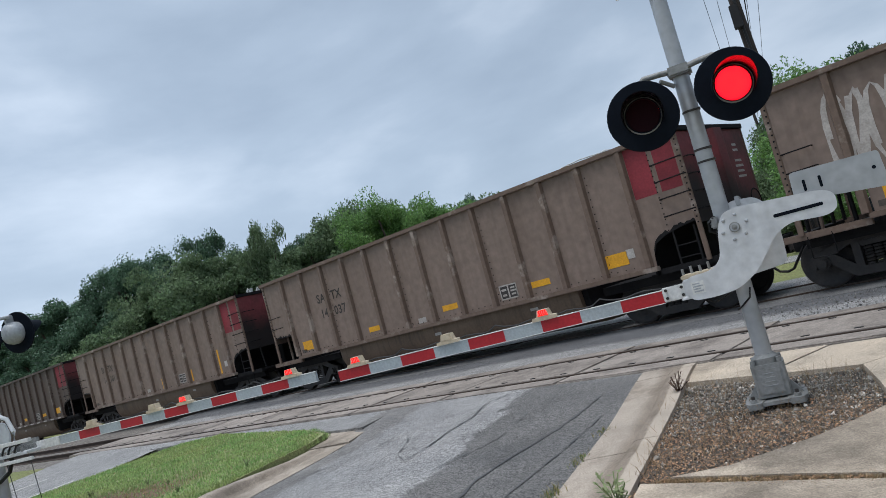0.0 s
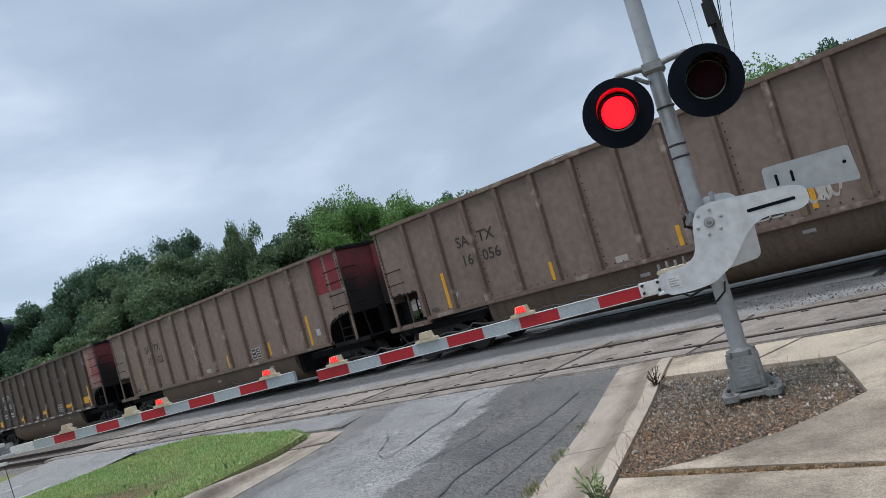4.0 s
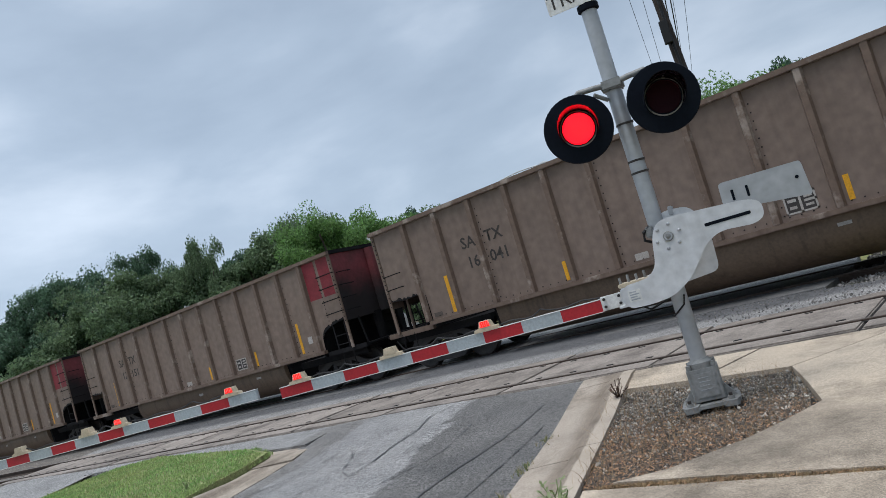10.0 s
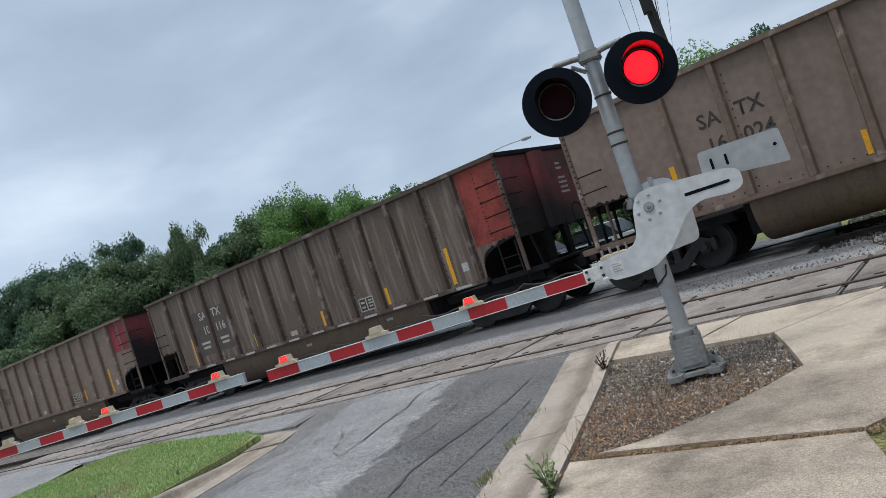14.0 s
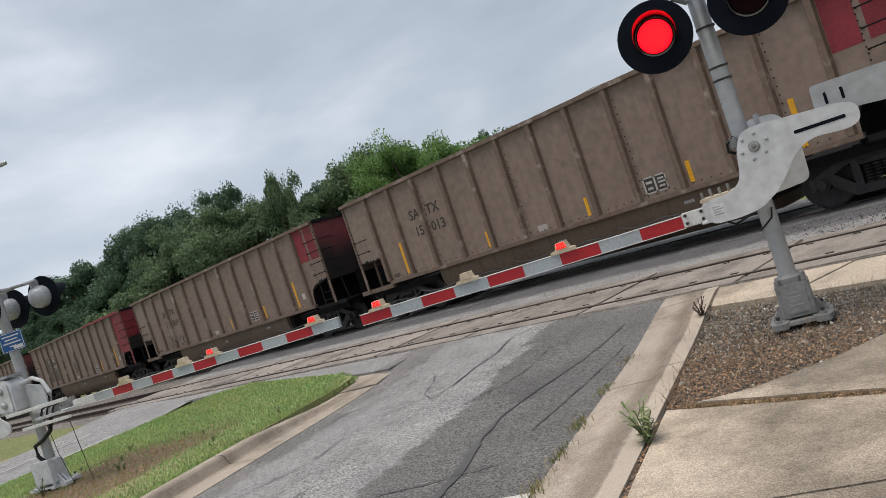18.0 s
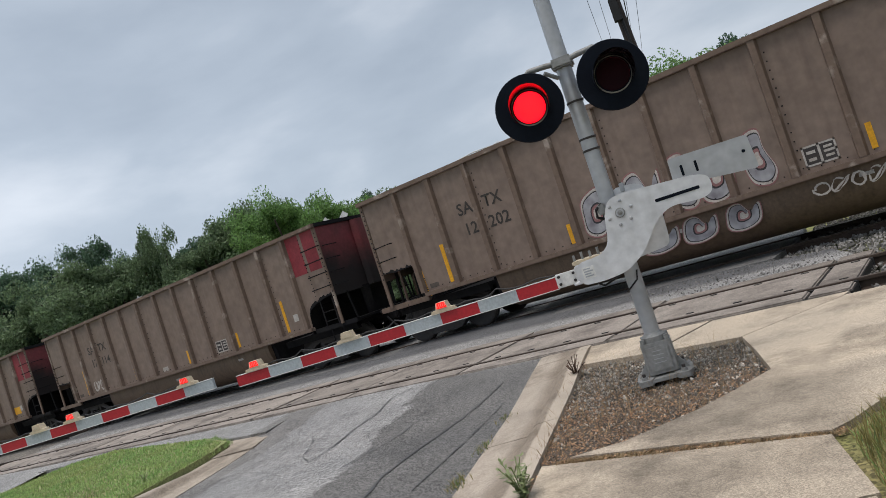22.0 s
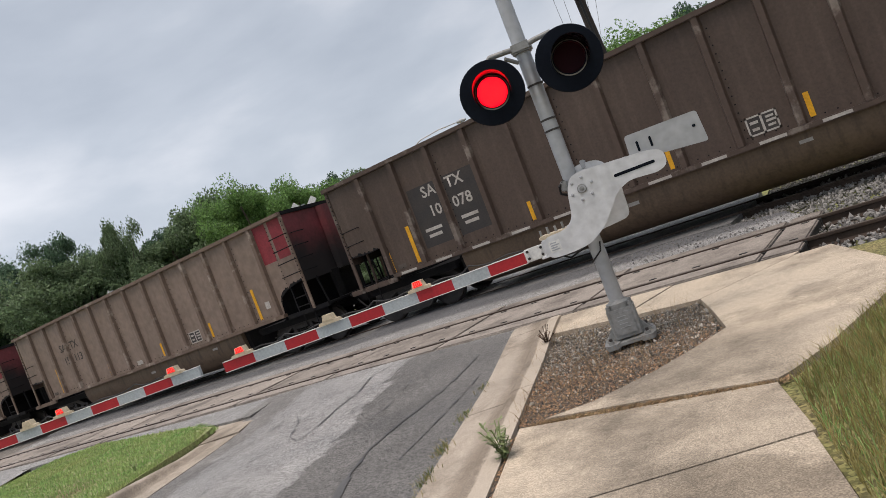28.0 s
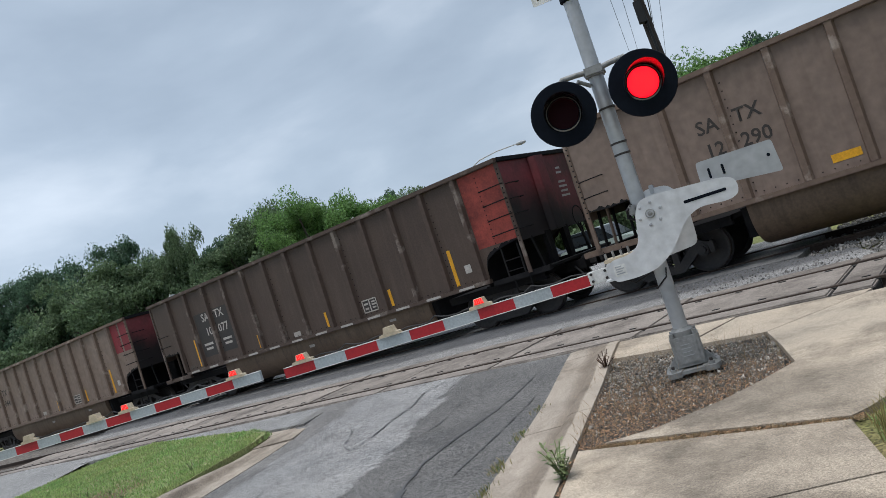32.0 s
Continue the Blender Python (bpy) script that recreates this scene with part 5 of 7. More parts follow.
def mast_and_base(root, height, cast=None):
    cast = cast or BASE_GREY
    part("pole", cyl(bmesh.new(), (0, 0, 0.34), (0, 0, height), 0.072, n=28), GALV, root, smooth=True)
    base = part("base_casting", prism(bmesh.new(), rounded([(-0.135, -0.12), (0.135, -0.12), (0.135, 0.12), (-0.135, 0.12)], 0.03, 3), 0.06, 0.34), cast, root, bevel=0.012)
    part("base_cover", bx(-0.10, 0.10, -0.132, -0.118, 0.09, 0.31), cast, base, bevel=0.006)
    for k in range(4):
        part("raised_line", bx(-0.05, 0.05 - 0.015 * (k % 2), -0.1345, -0.131, 0.16 + 0.035 * k, 0.166 + 0.035 * k), GALV, base)
    part("collar", lathe(bmesh.new(), [(0.10, 0.33), (0.115, 0.34), (0.115, 0.39), (0.085, 0.41), (0.075, 0.42)], 24), cast, root, smooth=True)
    for sx in (-1, 1):
        for sy in (-1, 1):
            part("collar_bolt", cyl(bmesh.new(), (sx * 0.105, sy * 0.09, 0.34), (sx * 0.105, sy * 0.09, 0.385), 0.022, n=6), cast, root)
            part("foot_lug", prism(bmesh.new(), rounded([(sx * 0.08, sy * 0.08), (sx * 0.24, sy * 0.13), (sx * 0.22, sy * 0.24), (sx * 0.11, sy * 0.22)], 0.03, 3), 0.0, 0.05), cast, root, bevel=0.008)
            part("anchor_bolt", cyl(bmesh.new(), (sx * 0.175, sy * 0.175, -0.05), (sx * 0.175, sy * 0.175, 0.105), 0.016, n=8), IRON, root)
            part("anchor_nut", cyl(bmesh.new(), (sx * 0.175, sy * 0.175, 0.05), (sx * 0.175, sy * 0.175, 0.078), 0.032, n=6), cast, root)
    part("foot_plate", prism(bmesh.new(), rounded([(-0.25, -0.20), (0.25, -0.20), (0.25, 0.20), (-0.25, 0.20)], 0.10, 5), 0.012, 0.042), cast, root, bevel=0.006)
    for sx in (-1, 1):
        part("gusset", prism(bmesh.new(), [(sx * 0.13, 0.04), (sx * 0.23, 0.04), (sx * 0.14, 0.17)][::sx], -0.015, 0.015, "y"), cast, root)
    part("footing", bx(-0.27, 0.27, -0.27, 0.27, -0.3, -0.055), KERB, root, bevel=0.02)
    return root


def arm_lamp(parent, x, z, lit):
    lampb = part("arm_lamp", prism(bmesh.new(), [(x - 0.125, z), (x + 0.125, z), (x + 0.115, z + 0.03), (x + 0.07, z + 0.035), (x + 0.05, z + 0.10), (x - 0.05, z + 0.10), (x - 0.07, z + 0.035), (x - 0.115, z + 0.03)], -0.045, 0.045, "y"), ARM_LAMP_OFF, parent, "cream gate arm lamp", bevel=0.008)
    for s in (-1, 1):
        part("lamp_lens", prism(bmesh.new(), [(x - 0.052, z + 0.042), (x + 0.052, z + 0.042), (x + 0.036, z + 0.097), (x - 0.036, z + 0.097)], *sorted((s * 0.0455, s * 0.052)), "y"), ARM_LAMP if lit else ARM_LAMP_OFF, lampb, "lit red lens" if lit else "")
        if lit:
            for k in range(5):
                part("lens_slat", bx(x - 0.04 + 0.02 * k - 0.003, x - 0.04 + 0.02 * k + 0.003, *sorted((s * 0.052, s * 0.0545)), z + 0.05, z + 0.09), LED, lampb)


def gate_arm(root, tip, way, first_red, n, lamps, z=1.09, y=0.0):
    """The striped arm, laid from its tip. way: +1 where the root lies to the right of the tip."""
    arm = new("gate_arm")
    arm.parent = root
    for k in range(n):
        a, b = tip + way * STRIPE * k, tip + way * STRIPE * (k + 1)
        h = 0.052 + 0.0006 * k
        red = (k % 2 == 0) == first_red
        part("stripe", bx(*sorted((a, b)), y - 0.022, y + 0.022, z - h, z + h), RED_SHEET if red else GREY_SHEET, arm, "red reflective stripe" if red else "silver-grey reflective stripe")
    a, b = tip, tip + way * STRIPE * n
    for dz in (-0.058, 0.058):
        part("arm_edge", bx(*sorted((a, b)), y - 0.026, y + 0.026, z + dz - 0.0035, z + dz + 0.0035), SIGN_WHITE, arm, "pale edge strip")
    for d, dz, lit in lamps:
        arm_lamp(arm, tip + way * d, z + 0.06, lit)
    pts = []
    for i in range(40):
        t = i / 39
        pts.append((tip + way * (0.3 + t * (STRIPE * n - 0.3)), y + 0.03, z + 0.07 + 0.022 * math.sin(9 * t * math.pi) ** 2 + (0.03 if i % 13 == 6 else 0)))
    part("lamp_cable", tube(bmesh.new(), pts, 0.008, 6), CABLE, arm)
    return arm


def mechanism(root, s=1):
    """Gate mechanism case on the far side of the pole, with its shaft plate, counterweight and arm hinge. s = 1: the arm reaches left."""
    case = part("mechanism_case", prism(bmesh.new(), rounded([(s * -0.02, 1.08), (s * 0.40, 1.12), (s * 0.42, 1.55), (s * 0.30, 1.74), (s * 0.06, 1.76), (s * -0.02, 1.6)], 0.07, 4), 0.03, 0.36, "y"), ALU, root, "dull aluminium mechanism case", bevel=0.02)
    part("case_strap", bx(*sorted((s * 0.13, s * 0.17)), 0.02, 0.37, 1.70, 1.785), GALV, case, bevel=0.006)
    plate = rounded([(s * -0.43, 1.01), (s * -0.43, 1.215), (s * -0.20, 1.225), (s * -0.10, 1.30), (s * -0.055, 1.56), (s * 0.01, 1.67), (s * 0.12, 1.69), (s * 0.76, 1.645), (s * 0.87, 1.60), (s * 0.87, 1.47), (s * 0.78, 1.425), (s * 0.50, 1.45), (s * 0.36, 1.38), (s * 0.16, 1.13), (s * -0.02, 1.02), (s * -0.22, 1.0)], 0.075, 5)
    if s < 0:
        plate = plate[::-1]
    arm_plate = part("counterweight_arm", prism(bmesh.new(), plate, -0.232, -0.215, "y"), ALU, root, "white-grey shaft plate with a long slot", bevel=0.004)
    part("counterweight_arm", prism(bmesh.new(), plate, 0.37, 0.385, "y"), ALU, root, bevel=0.004)
    part("slot", prism(bmesh.new(), rounded([(s * 0.39, 1.517), (s * 0.39, 1.545), (s * 0.77, 1.545), (s * 0.77, 1.517)][::s], 0.012, 3), -0.236, -0.231, "y"), BLACK_PAINT, arm_plate)
    part("shaft", cyl(bmesh.new(), (s * 0.08, -0.25, 1.53), (s * 0.08, 0.39, 1.53), 0.035, n=20), GALV, root)
    hub = lathe(bmesh.new(), [(0.044, 0.0), (0.044, 0.010), (0.038, 0.014), (0.032, 0.014), (0.032, 0.003), (0.022, 0.003), (0.022, 0.022), (0.004, 0.026)], 24, Matrix.Translation((s * 0.08, -0.234, 1.53)) @ pose(0, 0, 0, 90))
    part("hub", hub, BASE_GREY, root)
    part("hub_recess", lathe(bmesh.new(), [(0.023, 0.004), (0.031, 0.004), (0.031, 0.0055), (0.023, 0.0055)], 24, Matrix.Translation((s * 0.08, -0.234, 1.53)) @ pose(0, 0, 0, 90), True), BLACK_PAINT, root, "dark recess round the shaft nut")
    for k in range(6):
        a = radians(60 * k + 15)
        part("hub_bolt", lathe(bmesh.new(), [(0.015, 0), (0.015, 0.007), (0.010, 0.012), (0.003, 0.014)], 10, Matrix.Translation((s * 0.08 + 0.105 * math.cos(a), -0.232, 1.53 + 0.105 * math.sin(a))) @ pose(0, 0, 0, 90)), GALV, root)
    weight = part("counterweight", prism(bmesh.new(), rounded([(s * 0.58, 1.60), (s * 0.59, 1.835), (s * 1.25, 1.825), (s * 1.27, 1.53)][::s], 0.03, 3), -0.205, -0.165, "y"), GALV, root, "grey counterweight plate", bevel=0.006)
    for x in (0.68, 0.80):
        part("weight_slot", prism(bmesh.new(), rounded([(s * (x - 0.011), 1.66), (s * (x - 0.011), 1.755), (s * (x + 0.011), 1.755), (s * (x + 0.011), 1.66)][::s], 0.01, 3), -0.209, -0.204, "y"), BLACK_PAINT, weight)
    part("weight_hole", cyl(bmesh.new(), (s * 1.19, -0.208, 1.70), (s * 1.19, -0.2, 1.70), 0.015, n=10), BLACK_PAINT, weight)
    # hinge bracket that takes the arm
    hinge = part("arm_hinge", bx(*sorted((s * -0.50, s * -0.20)), -0.214, 0.20, 1.03, 1.05), ALU, root, bevel=0.004)
    part("hinge_block", bx(*sorted((s * -0.46, s * -0.22)), -0.20, 0.08, 1.05, 1.20), ALU, root, bevel=0.012)
    part("hinge_top", bx(*sorted((s * -0.47, s * -0.16)), -0.16, 0.10, 1.20, 1.235), ARM_LAMP_OFF, root, bevel=0.008)
    for k in range(4):
        part("hinge_bolt", cyl(bmesh.new(), (s * (-0.45 + 0.075 * k), -0.05, 1.22), (s * (-0.45 + 0.075 * k), -0.05, 1.29 + 0.012 * (k % 2)), 0.012, n=8), BASE_GREY, root)
    lab = part("maker_plate", bx(*sorted((s * -0.395, s * -0.285)), -0.2355, -0.232, 1.06, 1.165), SIGN_WHITE, arm_plate, "small square maker plate")
    for k in range(4):
        part("plate_bar", bx(*sorted((s * -0.38, s * (-0.30 - 0.02 * (k % 2)))), -0.2375, -0.2352, 1.075 + 0.022 * k, 1.086 + 0.022 * k), LAMP_BACK, lab)
    return case


def crossbuck(root, z):
    """Crossed boards and the track count plate."""
    y = -0.085
    for ang, word in ((45, "RAILROAD"), (-45, "CROSSING")):
        m = Matrix.Translation((0, y - (0.012 if ang < 0 else 0), z)) @ pose(0, 0, 0, 0, ang if ang > 0 else ang, 0)
        board = part("board", prism(bmesh.new(), rounded([(-0.61, -0.115), (0.61, -0.115), (0.61, 0.115), (-0.61, 0.115)], 0.01, 2), -0.006, 0.0, "y"), SIGN_WHITE, root, "white crossbuck board", m=m)
        for w, x in ((word[:4], -0.34), (word[4:], 0.34)):
            part("lettering", lettering(w, 0.20, INK), None, board, m=pose(x, -0.0075, -0.07))
    plate = part("track_plate", prism(bmesh.new(), rounded([(-0.34, z - 0.86), (0.36, z - 0.86), (0.36, z - 0.635), (-0.34, z - 0.635)], 0.015, 2), y - 0.006, y, "y"), SIGN_WHITE, root, "white TRACKS plate")
    part("lettering", lettering("TRACKS", 0.185, INK), None, plate, m=pose(0.01, y - 0.0075, z - 0.815))
    plate2 = part("number_plate", prism(bmesh.new(), rounded([(-0.10, z - 0.633), (0.13, z - 0.633), (0.13, z - 0.395), (-0.10, z - 0.395)], 0.015, 2), y - 0.006, y, "y"), SIGN_WHITE, root, "white number plate")
    part("lettering", lettering("2", 0.24, INK), None, plate2, m=pose(0.015, y - 0.0075, z - 0.60))
    part("sign_clamp", lathe(bmesh.new(), [(0.082, 3.70), (0.098, 3.71), (0.098, 3.76), (0.082, 3.77)], 20), BLACK_PAINT, root)
    return root


def bands(root, zs):
    for z in zs:
        part("band_clamp", lathe(bmesh.new(), [(0.0725, z), (0.0775, z + 0.001), (0.0775, z + 0.019), (0.0725, z + 0.02)], 24, None, True), IRON, root, "dark steel band clamp")
        part("clamp_screw", bx(0.05, 0.085, -0.06, -0.04, z, z + 0.018), IRON, root)


def crossarm(root, z, y):
    part("crossarm_clamp", bx(-0.10, 0.10, -0.12, 0.10, z - 0.045, z + 0.045), BASE_GREY, root, bevel=0.015)
    for s in (-1, 1):
        pts = [(0.0, y * 0.4, z), (s * 0.16, y * 0.6, z + 0.012), (s * 0.30, y * 0.8, z + 0.012), (s * 0.36, y * 0.7, z - 0.03), (s * 0.385, y * 0.6, z - 0.12), (s * 0.385, y * 0.6, z - 0.22)]
        part("crossarm", tube(bmesh.new(), pts, 0.026, 10), BASE_GREY, root, smooth=True)
        part("lamp_bracket", bx(s * 0.385 - 0.05, s * 0.385 + 0.05, *sorted((y * 0.4, y * 0.9)), z - 0.30, z - 0.20), BLACK_PAINT, root, bevel=0.012)
    part("crossarm_brace", tube(bmesh.new(), [(-0.07, -0.05, z - 0.12), (-0.17, y * 0.7, z - 0.05)], 0.02, 8), BASE_GREY, root)


def mechanism_front(root):
    """Mechanism case on the near side of the pole, with its kidney-shaped plate, counterweight and looped guard."""
    case = part("mechanism_case", prism(bmesh.new(), rounded([(-0.46, 1.24), (0.14, 1.22), (0.16, 1.62), (0.06, 1.72), (-0.40, 1.76), (-0.50, 1.66)], 0.06, 4), -0.34, -0.08, "y"), ALU, root, "dull aluminium mechanism case", bevel=0.02)
    part("case_cover", prism(bmesh.new(), rounded([(-0.30, 1.28), (0.10, 1.27), (0.11, 1.66), (-0.30, 1.68)], 0.04, 3), -0.362, -0.342, "y"), ALU, case, bevel=0.008)
    part("case_lid", bx(-0.44, 0.12, -0.33, -0.10, 1.735, 1.78), GALV, case, bevel=0.012)
    for z in (1.58, 1.37):
        part("cover_bolt", lathe(bmesh.new(), [(0.058, 0), (0.058, 0.02), (0.04, 0.035), (0.03, 0.05), (0.004, 0.052)], 16, Matrix.Translation((-0.05, -0.362, z)) @ pose(0, 0, 0, 90)), GALV, case, smooth=True)
    kidney = rounded([(-0.80, 1.26), (-0.74, 1.46), (-0.60, 1.64), (-0.46, 1.64), (-0.38, 1.44), (-0.20, 1.20), (-0.02, 1.10), (-0.04, 0.98), (-0.30, 0.93), (-0.58, 0.98)], 0.09, 5)
    plate = part("shaft_plate", prism(bmesh.new(), kidney, -0.40, -0.38, "y"), ALU, root, "white-grey rounded shaft plate", bevel=0.005)
    for k in range(6):
        a = radians(60 * k)
        part("hub_bolt", lathe(bmesh.new(), [(0.02, 0), (0.02, 0.01), (0.004, 0.016)], 10, Matrix.Translation((-0.47 + 0.09 * math.cos(a), -0.40, 1.48 + 0.09 * math.sin(a))) @ pose(0, 0, 0, 90)), BASE_GREY, plate)
    part("shaft", cyl(bmesh.new(), (-0.47, -0.42, 1.48), (-0.47, -0.05, 1.48), 0.035, n=16), GALV, root)
    weight = part("counterweight", prism(bmesh.new(), rounded([(-1.30, 1.18), (-0.76, 1.24), (-0.70, 1.58), (-1.24, 1.62)], 0.04, 3), -0.37, -0.31, "y"), GALV, root, "grey counterweight plate", bevel=0.008)
    for x in (-1.06, -0.92):
        part("weight_slot", bx(x - 0.012, x + 0.012, -0.374, -0.369, 1.34, 1.46), BLACK_PAINT, weight)
    part("weight_arm", bx(-0.85, -0.55, -0.36, -0.32, 1.40, 1.47), ALU, root, bevel=0.006)
    part("guard_loop", tube(bmesh.new(), [(0.16, -0.16, 1.60), (0.42, -0.16, 1.63), (0.60, -0.16, 1.55), (0.69, -0.16, 1.36), (0.66, -0.16, 1.18), (0.48, -0.16, 1.08)], 0.03, 10), ALU, root, "white looped guard tube", smooth=True)
    part("guard_plate", prism(bmesh.new(), rounded([(0.14, 1.12), (0.46, 1.10), (0.56, 1.30), (0.50, 1.50), (0.16, 1.58)], 0.06, 3), -0.14, -0.11, "y"), ALU, root, bevel=0.006)
    part("arm_bracket", bx(0.30, 0.98, -0.24, -0.02, 1.02, 1.06), ALU, root, bevel=0.006)
    part("arm_bracket", bx(0.40, 0.92, -0.03, 0.03, 1.05, 1.20), BASE_GREY, root, bevel=0.008)
    for x in (0.46, 0.58, 0.72, 0.86):
        part("bracket_bolt", cyl(bmesh.new(), (x, -0.22, 1.06), (x, -0.22, 1.13), 0.016, n=8), BASE_GREY, root)
    for k in range(3):
        part("bracket_spring", tube(bmesh.new(), [(0.5 + 0.13 * k, -0.27, 1.07), (0.54 + 0.13 * k, -0.25, 1.16), (0.62 + 0.13 * k, -0.22, 1.18)], 0.014, 6), CABLE, root)
    part("base_box", bx(-0.19, 0.24, -0.22, -0.13, 0.08, 0.43), ALU, root, "white-grey base cover box", bevel=0.012)
    for s in (-1, 1):
        part("base_foot", prism(bmesh.new(), rounded([(s * 0.1, -0.12), (s * 0.42, -0.20), (s * 0.44, -0.06), (s * 0.12, 0.06)][::s], 0.03, 3), 0.0, 0.045), ALU, root, bevel=0.008)
        part("base_web", prism(bmesh.new(), [(s * 0.10, 0.05), (s * 0.36, 0.05), (s * 0.13, 0.30)][::s], -0.14, -0.12, "y"), ALU, root)
    return case


# the signal on the footpath side
SIG_A = thing("crossing_signal", "galvanised crossing signal with a lowered striped gate in the gravel bed", "crossing signal", pose(*MAST_A, 0.0, 0, 0, TURN), "crossing signals")
mast_and_base(SIG_A, 4.85)
crossarm(SIG_A, 2.98, -0.18)
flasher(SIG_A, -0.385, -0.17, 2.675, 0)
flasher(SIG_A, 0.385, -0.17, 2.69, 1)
mechanism(SIG_A, 1)
crossbuck(SIG_A, 4.62)
bands(SIG_A, (2.14, 2.25, 2.6))
gate_arm(SIG_A, -4.215, 1, True, 9, [(0.26, 0, True), (1.36, 0, False), (2.41, 0, True)])
part("arm_adapter", bx(-0.675, -0.40, -0.03, 0.03, 1.035, 1.165), SIGN_WHITE, SIG_A, "white arm adapter", bevel=0.006)
for x, z in ((-0.64, 1.07), (-0.64, 1.14), (-0.50, 1.07), (-0.50, 1.14)):
    part("adapter_bolt", cyl(bmesh.new(), (x, -0.05, z), (x, -0.03, z), 0.014, n=8), IRON, SIG_A)
part("pole_cable", tube(bmesh.new(), [(0.05, -0.07, 1.0), (0.03, -0.10, 0.92), (-0.05, -0.08, 0.86), (-0.09, 0.0, 0.83)], 0.008, 8), CABLE, SIG_A)
part("pole_cable", tube(bmesh.new(), [(-0.35, -0.1, 1.02), (-0.25, -0.12, 0.95), (-0.12, -0.08, 0.99), (-0.04, 0.0, 1.03)], 0.01, 8), CABLE, SIG_A)
part("pole_cable", tube(bmesh.new(), [(-0.08, -0.05, 1.52), (-0.13, -0.08, 1.55), (-0.12, -0.1, 1.62), (-0.06, -0.07, 1.66)], 0.014, 8), CABLE, SIG_A)
part("conduit_clamp", bx(-0.11, -0.04, -0.1, 0.02, 1.56, 1.66), BASE_GREY, SIG_A, bevel=0.012)

# the signal on the median
SIG_B = thing("crossing_signal", "galvanised crossing signal with a lowered striped gate on the grass median", "crossing signal", pose(*MAST_B, 0.05, 0, 0, TURN), "crossing signals")
mast_and_base(SIG_B, 4.85, ALU)
for y, face in ((-0.46, 1), (0.44, -1)):
    part("crossarm", tube(bmesh.new(), [(-0.5, y * 0.75, 3.0), (0, y * 0.6, 3.03), (0.5, y * 0.75, 3.0)], 0.026, 10), GALV, SIG_B)
    part("crossarm_stub", tube(bmesh.new(), [(0, 0, 3.02), (0, y * 0.65, 3.02)], 0.03, 10), GALV, SIG_B)
    for x in (-0.385, 0.385):
        part("lamp_bracket", bx(x - 0.03, x + 0.03, *sorted((y * 0.7, y * 0.98)), 2.8, 3.02), GALV, SIG_B, bevel=0.01)
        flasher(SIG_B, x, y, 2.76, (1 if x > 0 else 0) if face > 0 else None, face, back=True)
mechanism_front(SIG_B)
crossbuck(SIG_B, 4.62)
bands(SIG_B, (3.3, 3.7))
gate_arm(SIG_B, 5.70, -1, False, 11, [(0.34, 0, True), (2.0, 0, True), (2.53, 0, False), (3.68, 0, False)], z=1.08)
part("arm_adapter", bx(0.55, 1.37, -0.03, 0.03, 1.02, 1.14), SIGN_WHITE, SIG_B, "white arm adapter", bevel=0.006)
part("support_bar", bx(-0.02, 1.30, -0.43, -0.37, 1.185, 1.235), SIGN_WHITE, SIG_B, "white support bar", bevel=0.006)
part("support_bar", bx(0.2, 1.26, -0.40, -0.36, 0.94, 0.985), SIGN_WHITE, SIG_B, "white support bar", bevel=0.006)
part("pole_cable", tube(bmesh.new(), [(0.48, -0.12, 1.0), (0.40, -0.14, 0.82), (0.16, -0.12, 0.72), (-0.08, -0.11, 0.66), (-0.10, -0.1, 0.5), (-0.02, -0.1, 0.42)], 0.03, 8), CABLE, SIG_B)
part("stay_wire", tube(bmesh.new(), [(0.95, -0.2, 1.02), (1.10, -0.28, 0.55), (1.18, -0.3, 0.02)], 0.005, 5), CABLE, SIG_B)
part("stay_wire", tube(bmesh.new(), [(0.45, -0.2, 1.0), (0.62, -0.28, 0.5), (0.78, -0.3, 0.02)], 0.005, 5), CABLE, SIG_B)
# blue notice plate; its writing cannot be read
NOTICE = Matrix.Translation((0.20, -0.12, 2.23)) @ pose(0, 0, 0, 0, 0, 24)
plate_b = part("notice_plate", prism(bmesh.new(), rounded([(-0.18, -0.14), (0.18, -0.14), (0.18, 0.14), (-0.18, 0.14)], 0.02, 3), -0.008, 0.0, "y"), SIGN_BLUE, SIG_B, "blue notice plate with a white border", m=NOTICE)
for x0, x1, z0, z1 in ((-0.17, 0.17, 0.125, 0.132), (-0.17, 0.17, -0.132, -0.125), (-0.172, -0.165, -0.13, 0.13), (0.165, 0.172, -0.13, 0.13)):
    part("notice_border", bx(x0, x1, -0.0105, -0.008, z0, z1), SIGN_WHITE, plate_b)
for k, w in enumerate((0.26, 0.20, 0.27, 0.10)):
    part("notice_bar", bx(-w / 2, w / 2, -0.0105, -0.008, 0.075 - 0.05 * k, 0.093 - 0.05 * k), SIGN_WHITE, plate_b)
part("notice_panel", bx(0.0, 0.15, -0.0105, -0.008, -0.115, -0.065), SIGN_WHITE, plate_b)

# signals across the tracks, seen over and between the cars
for (x, y), turn in (((-17.7, 19.1), TURN + 180), ((-27.8, 17.8), TURN + 95)):
    sig = thing("crossing_signal", "galvanised crossing signal beyond the tracks, seen from behind", "crossing signal", pose(x, y, -0.1, 0, 0, turn), "crossing signals")
    mast_and_base(sig, 4.4)
    crossarm(sig, 2.98, -0.18)
    for fx in (-0.385, 0.385):
        flasher(sig, fx, -0.17, 2.70, None, 1, back=True)
    mechanism(sig, 1)
    crossbuck(sig, 4.08 if x > -20 else 3.92)

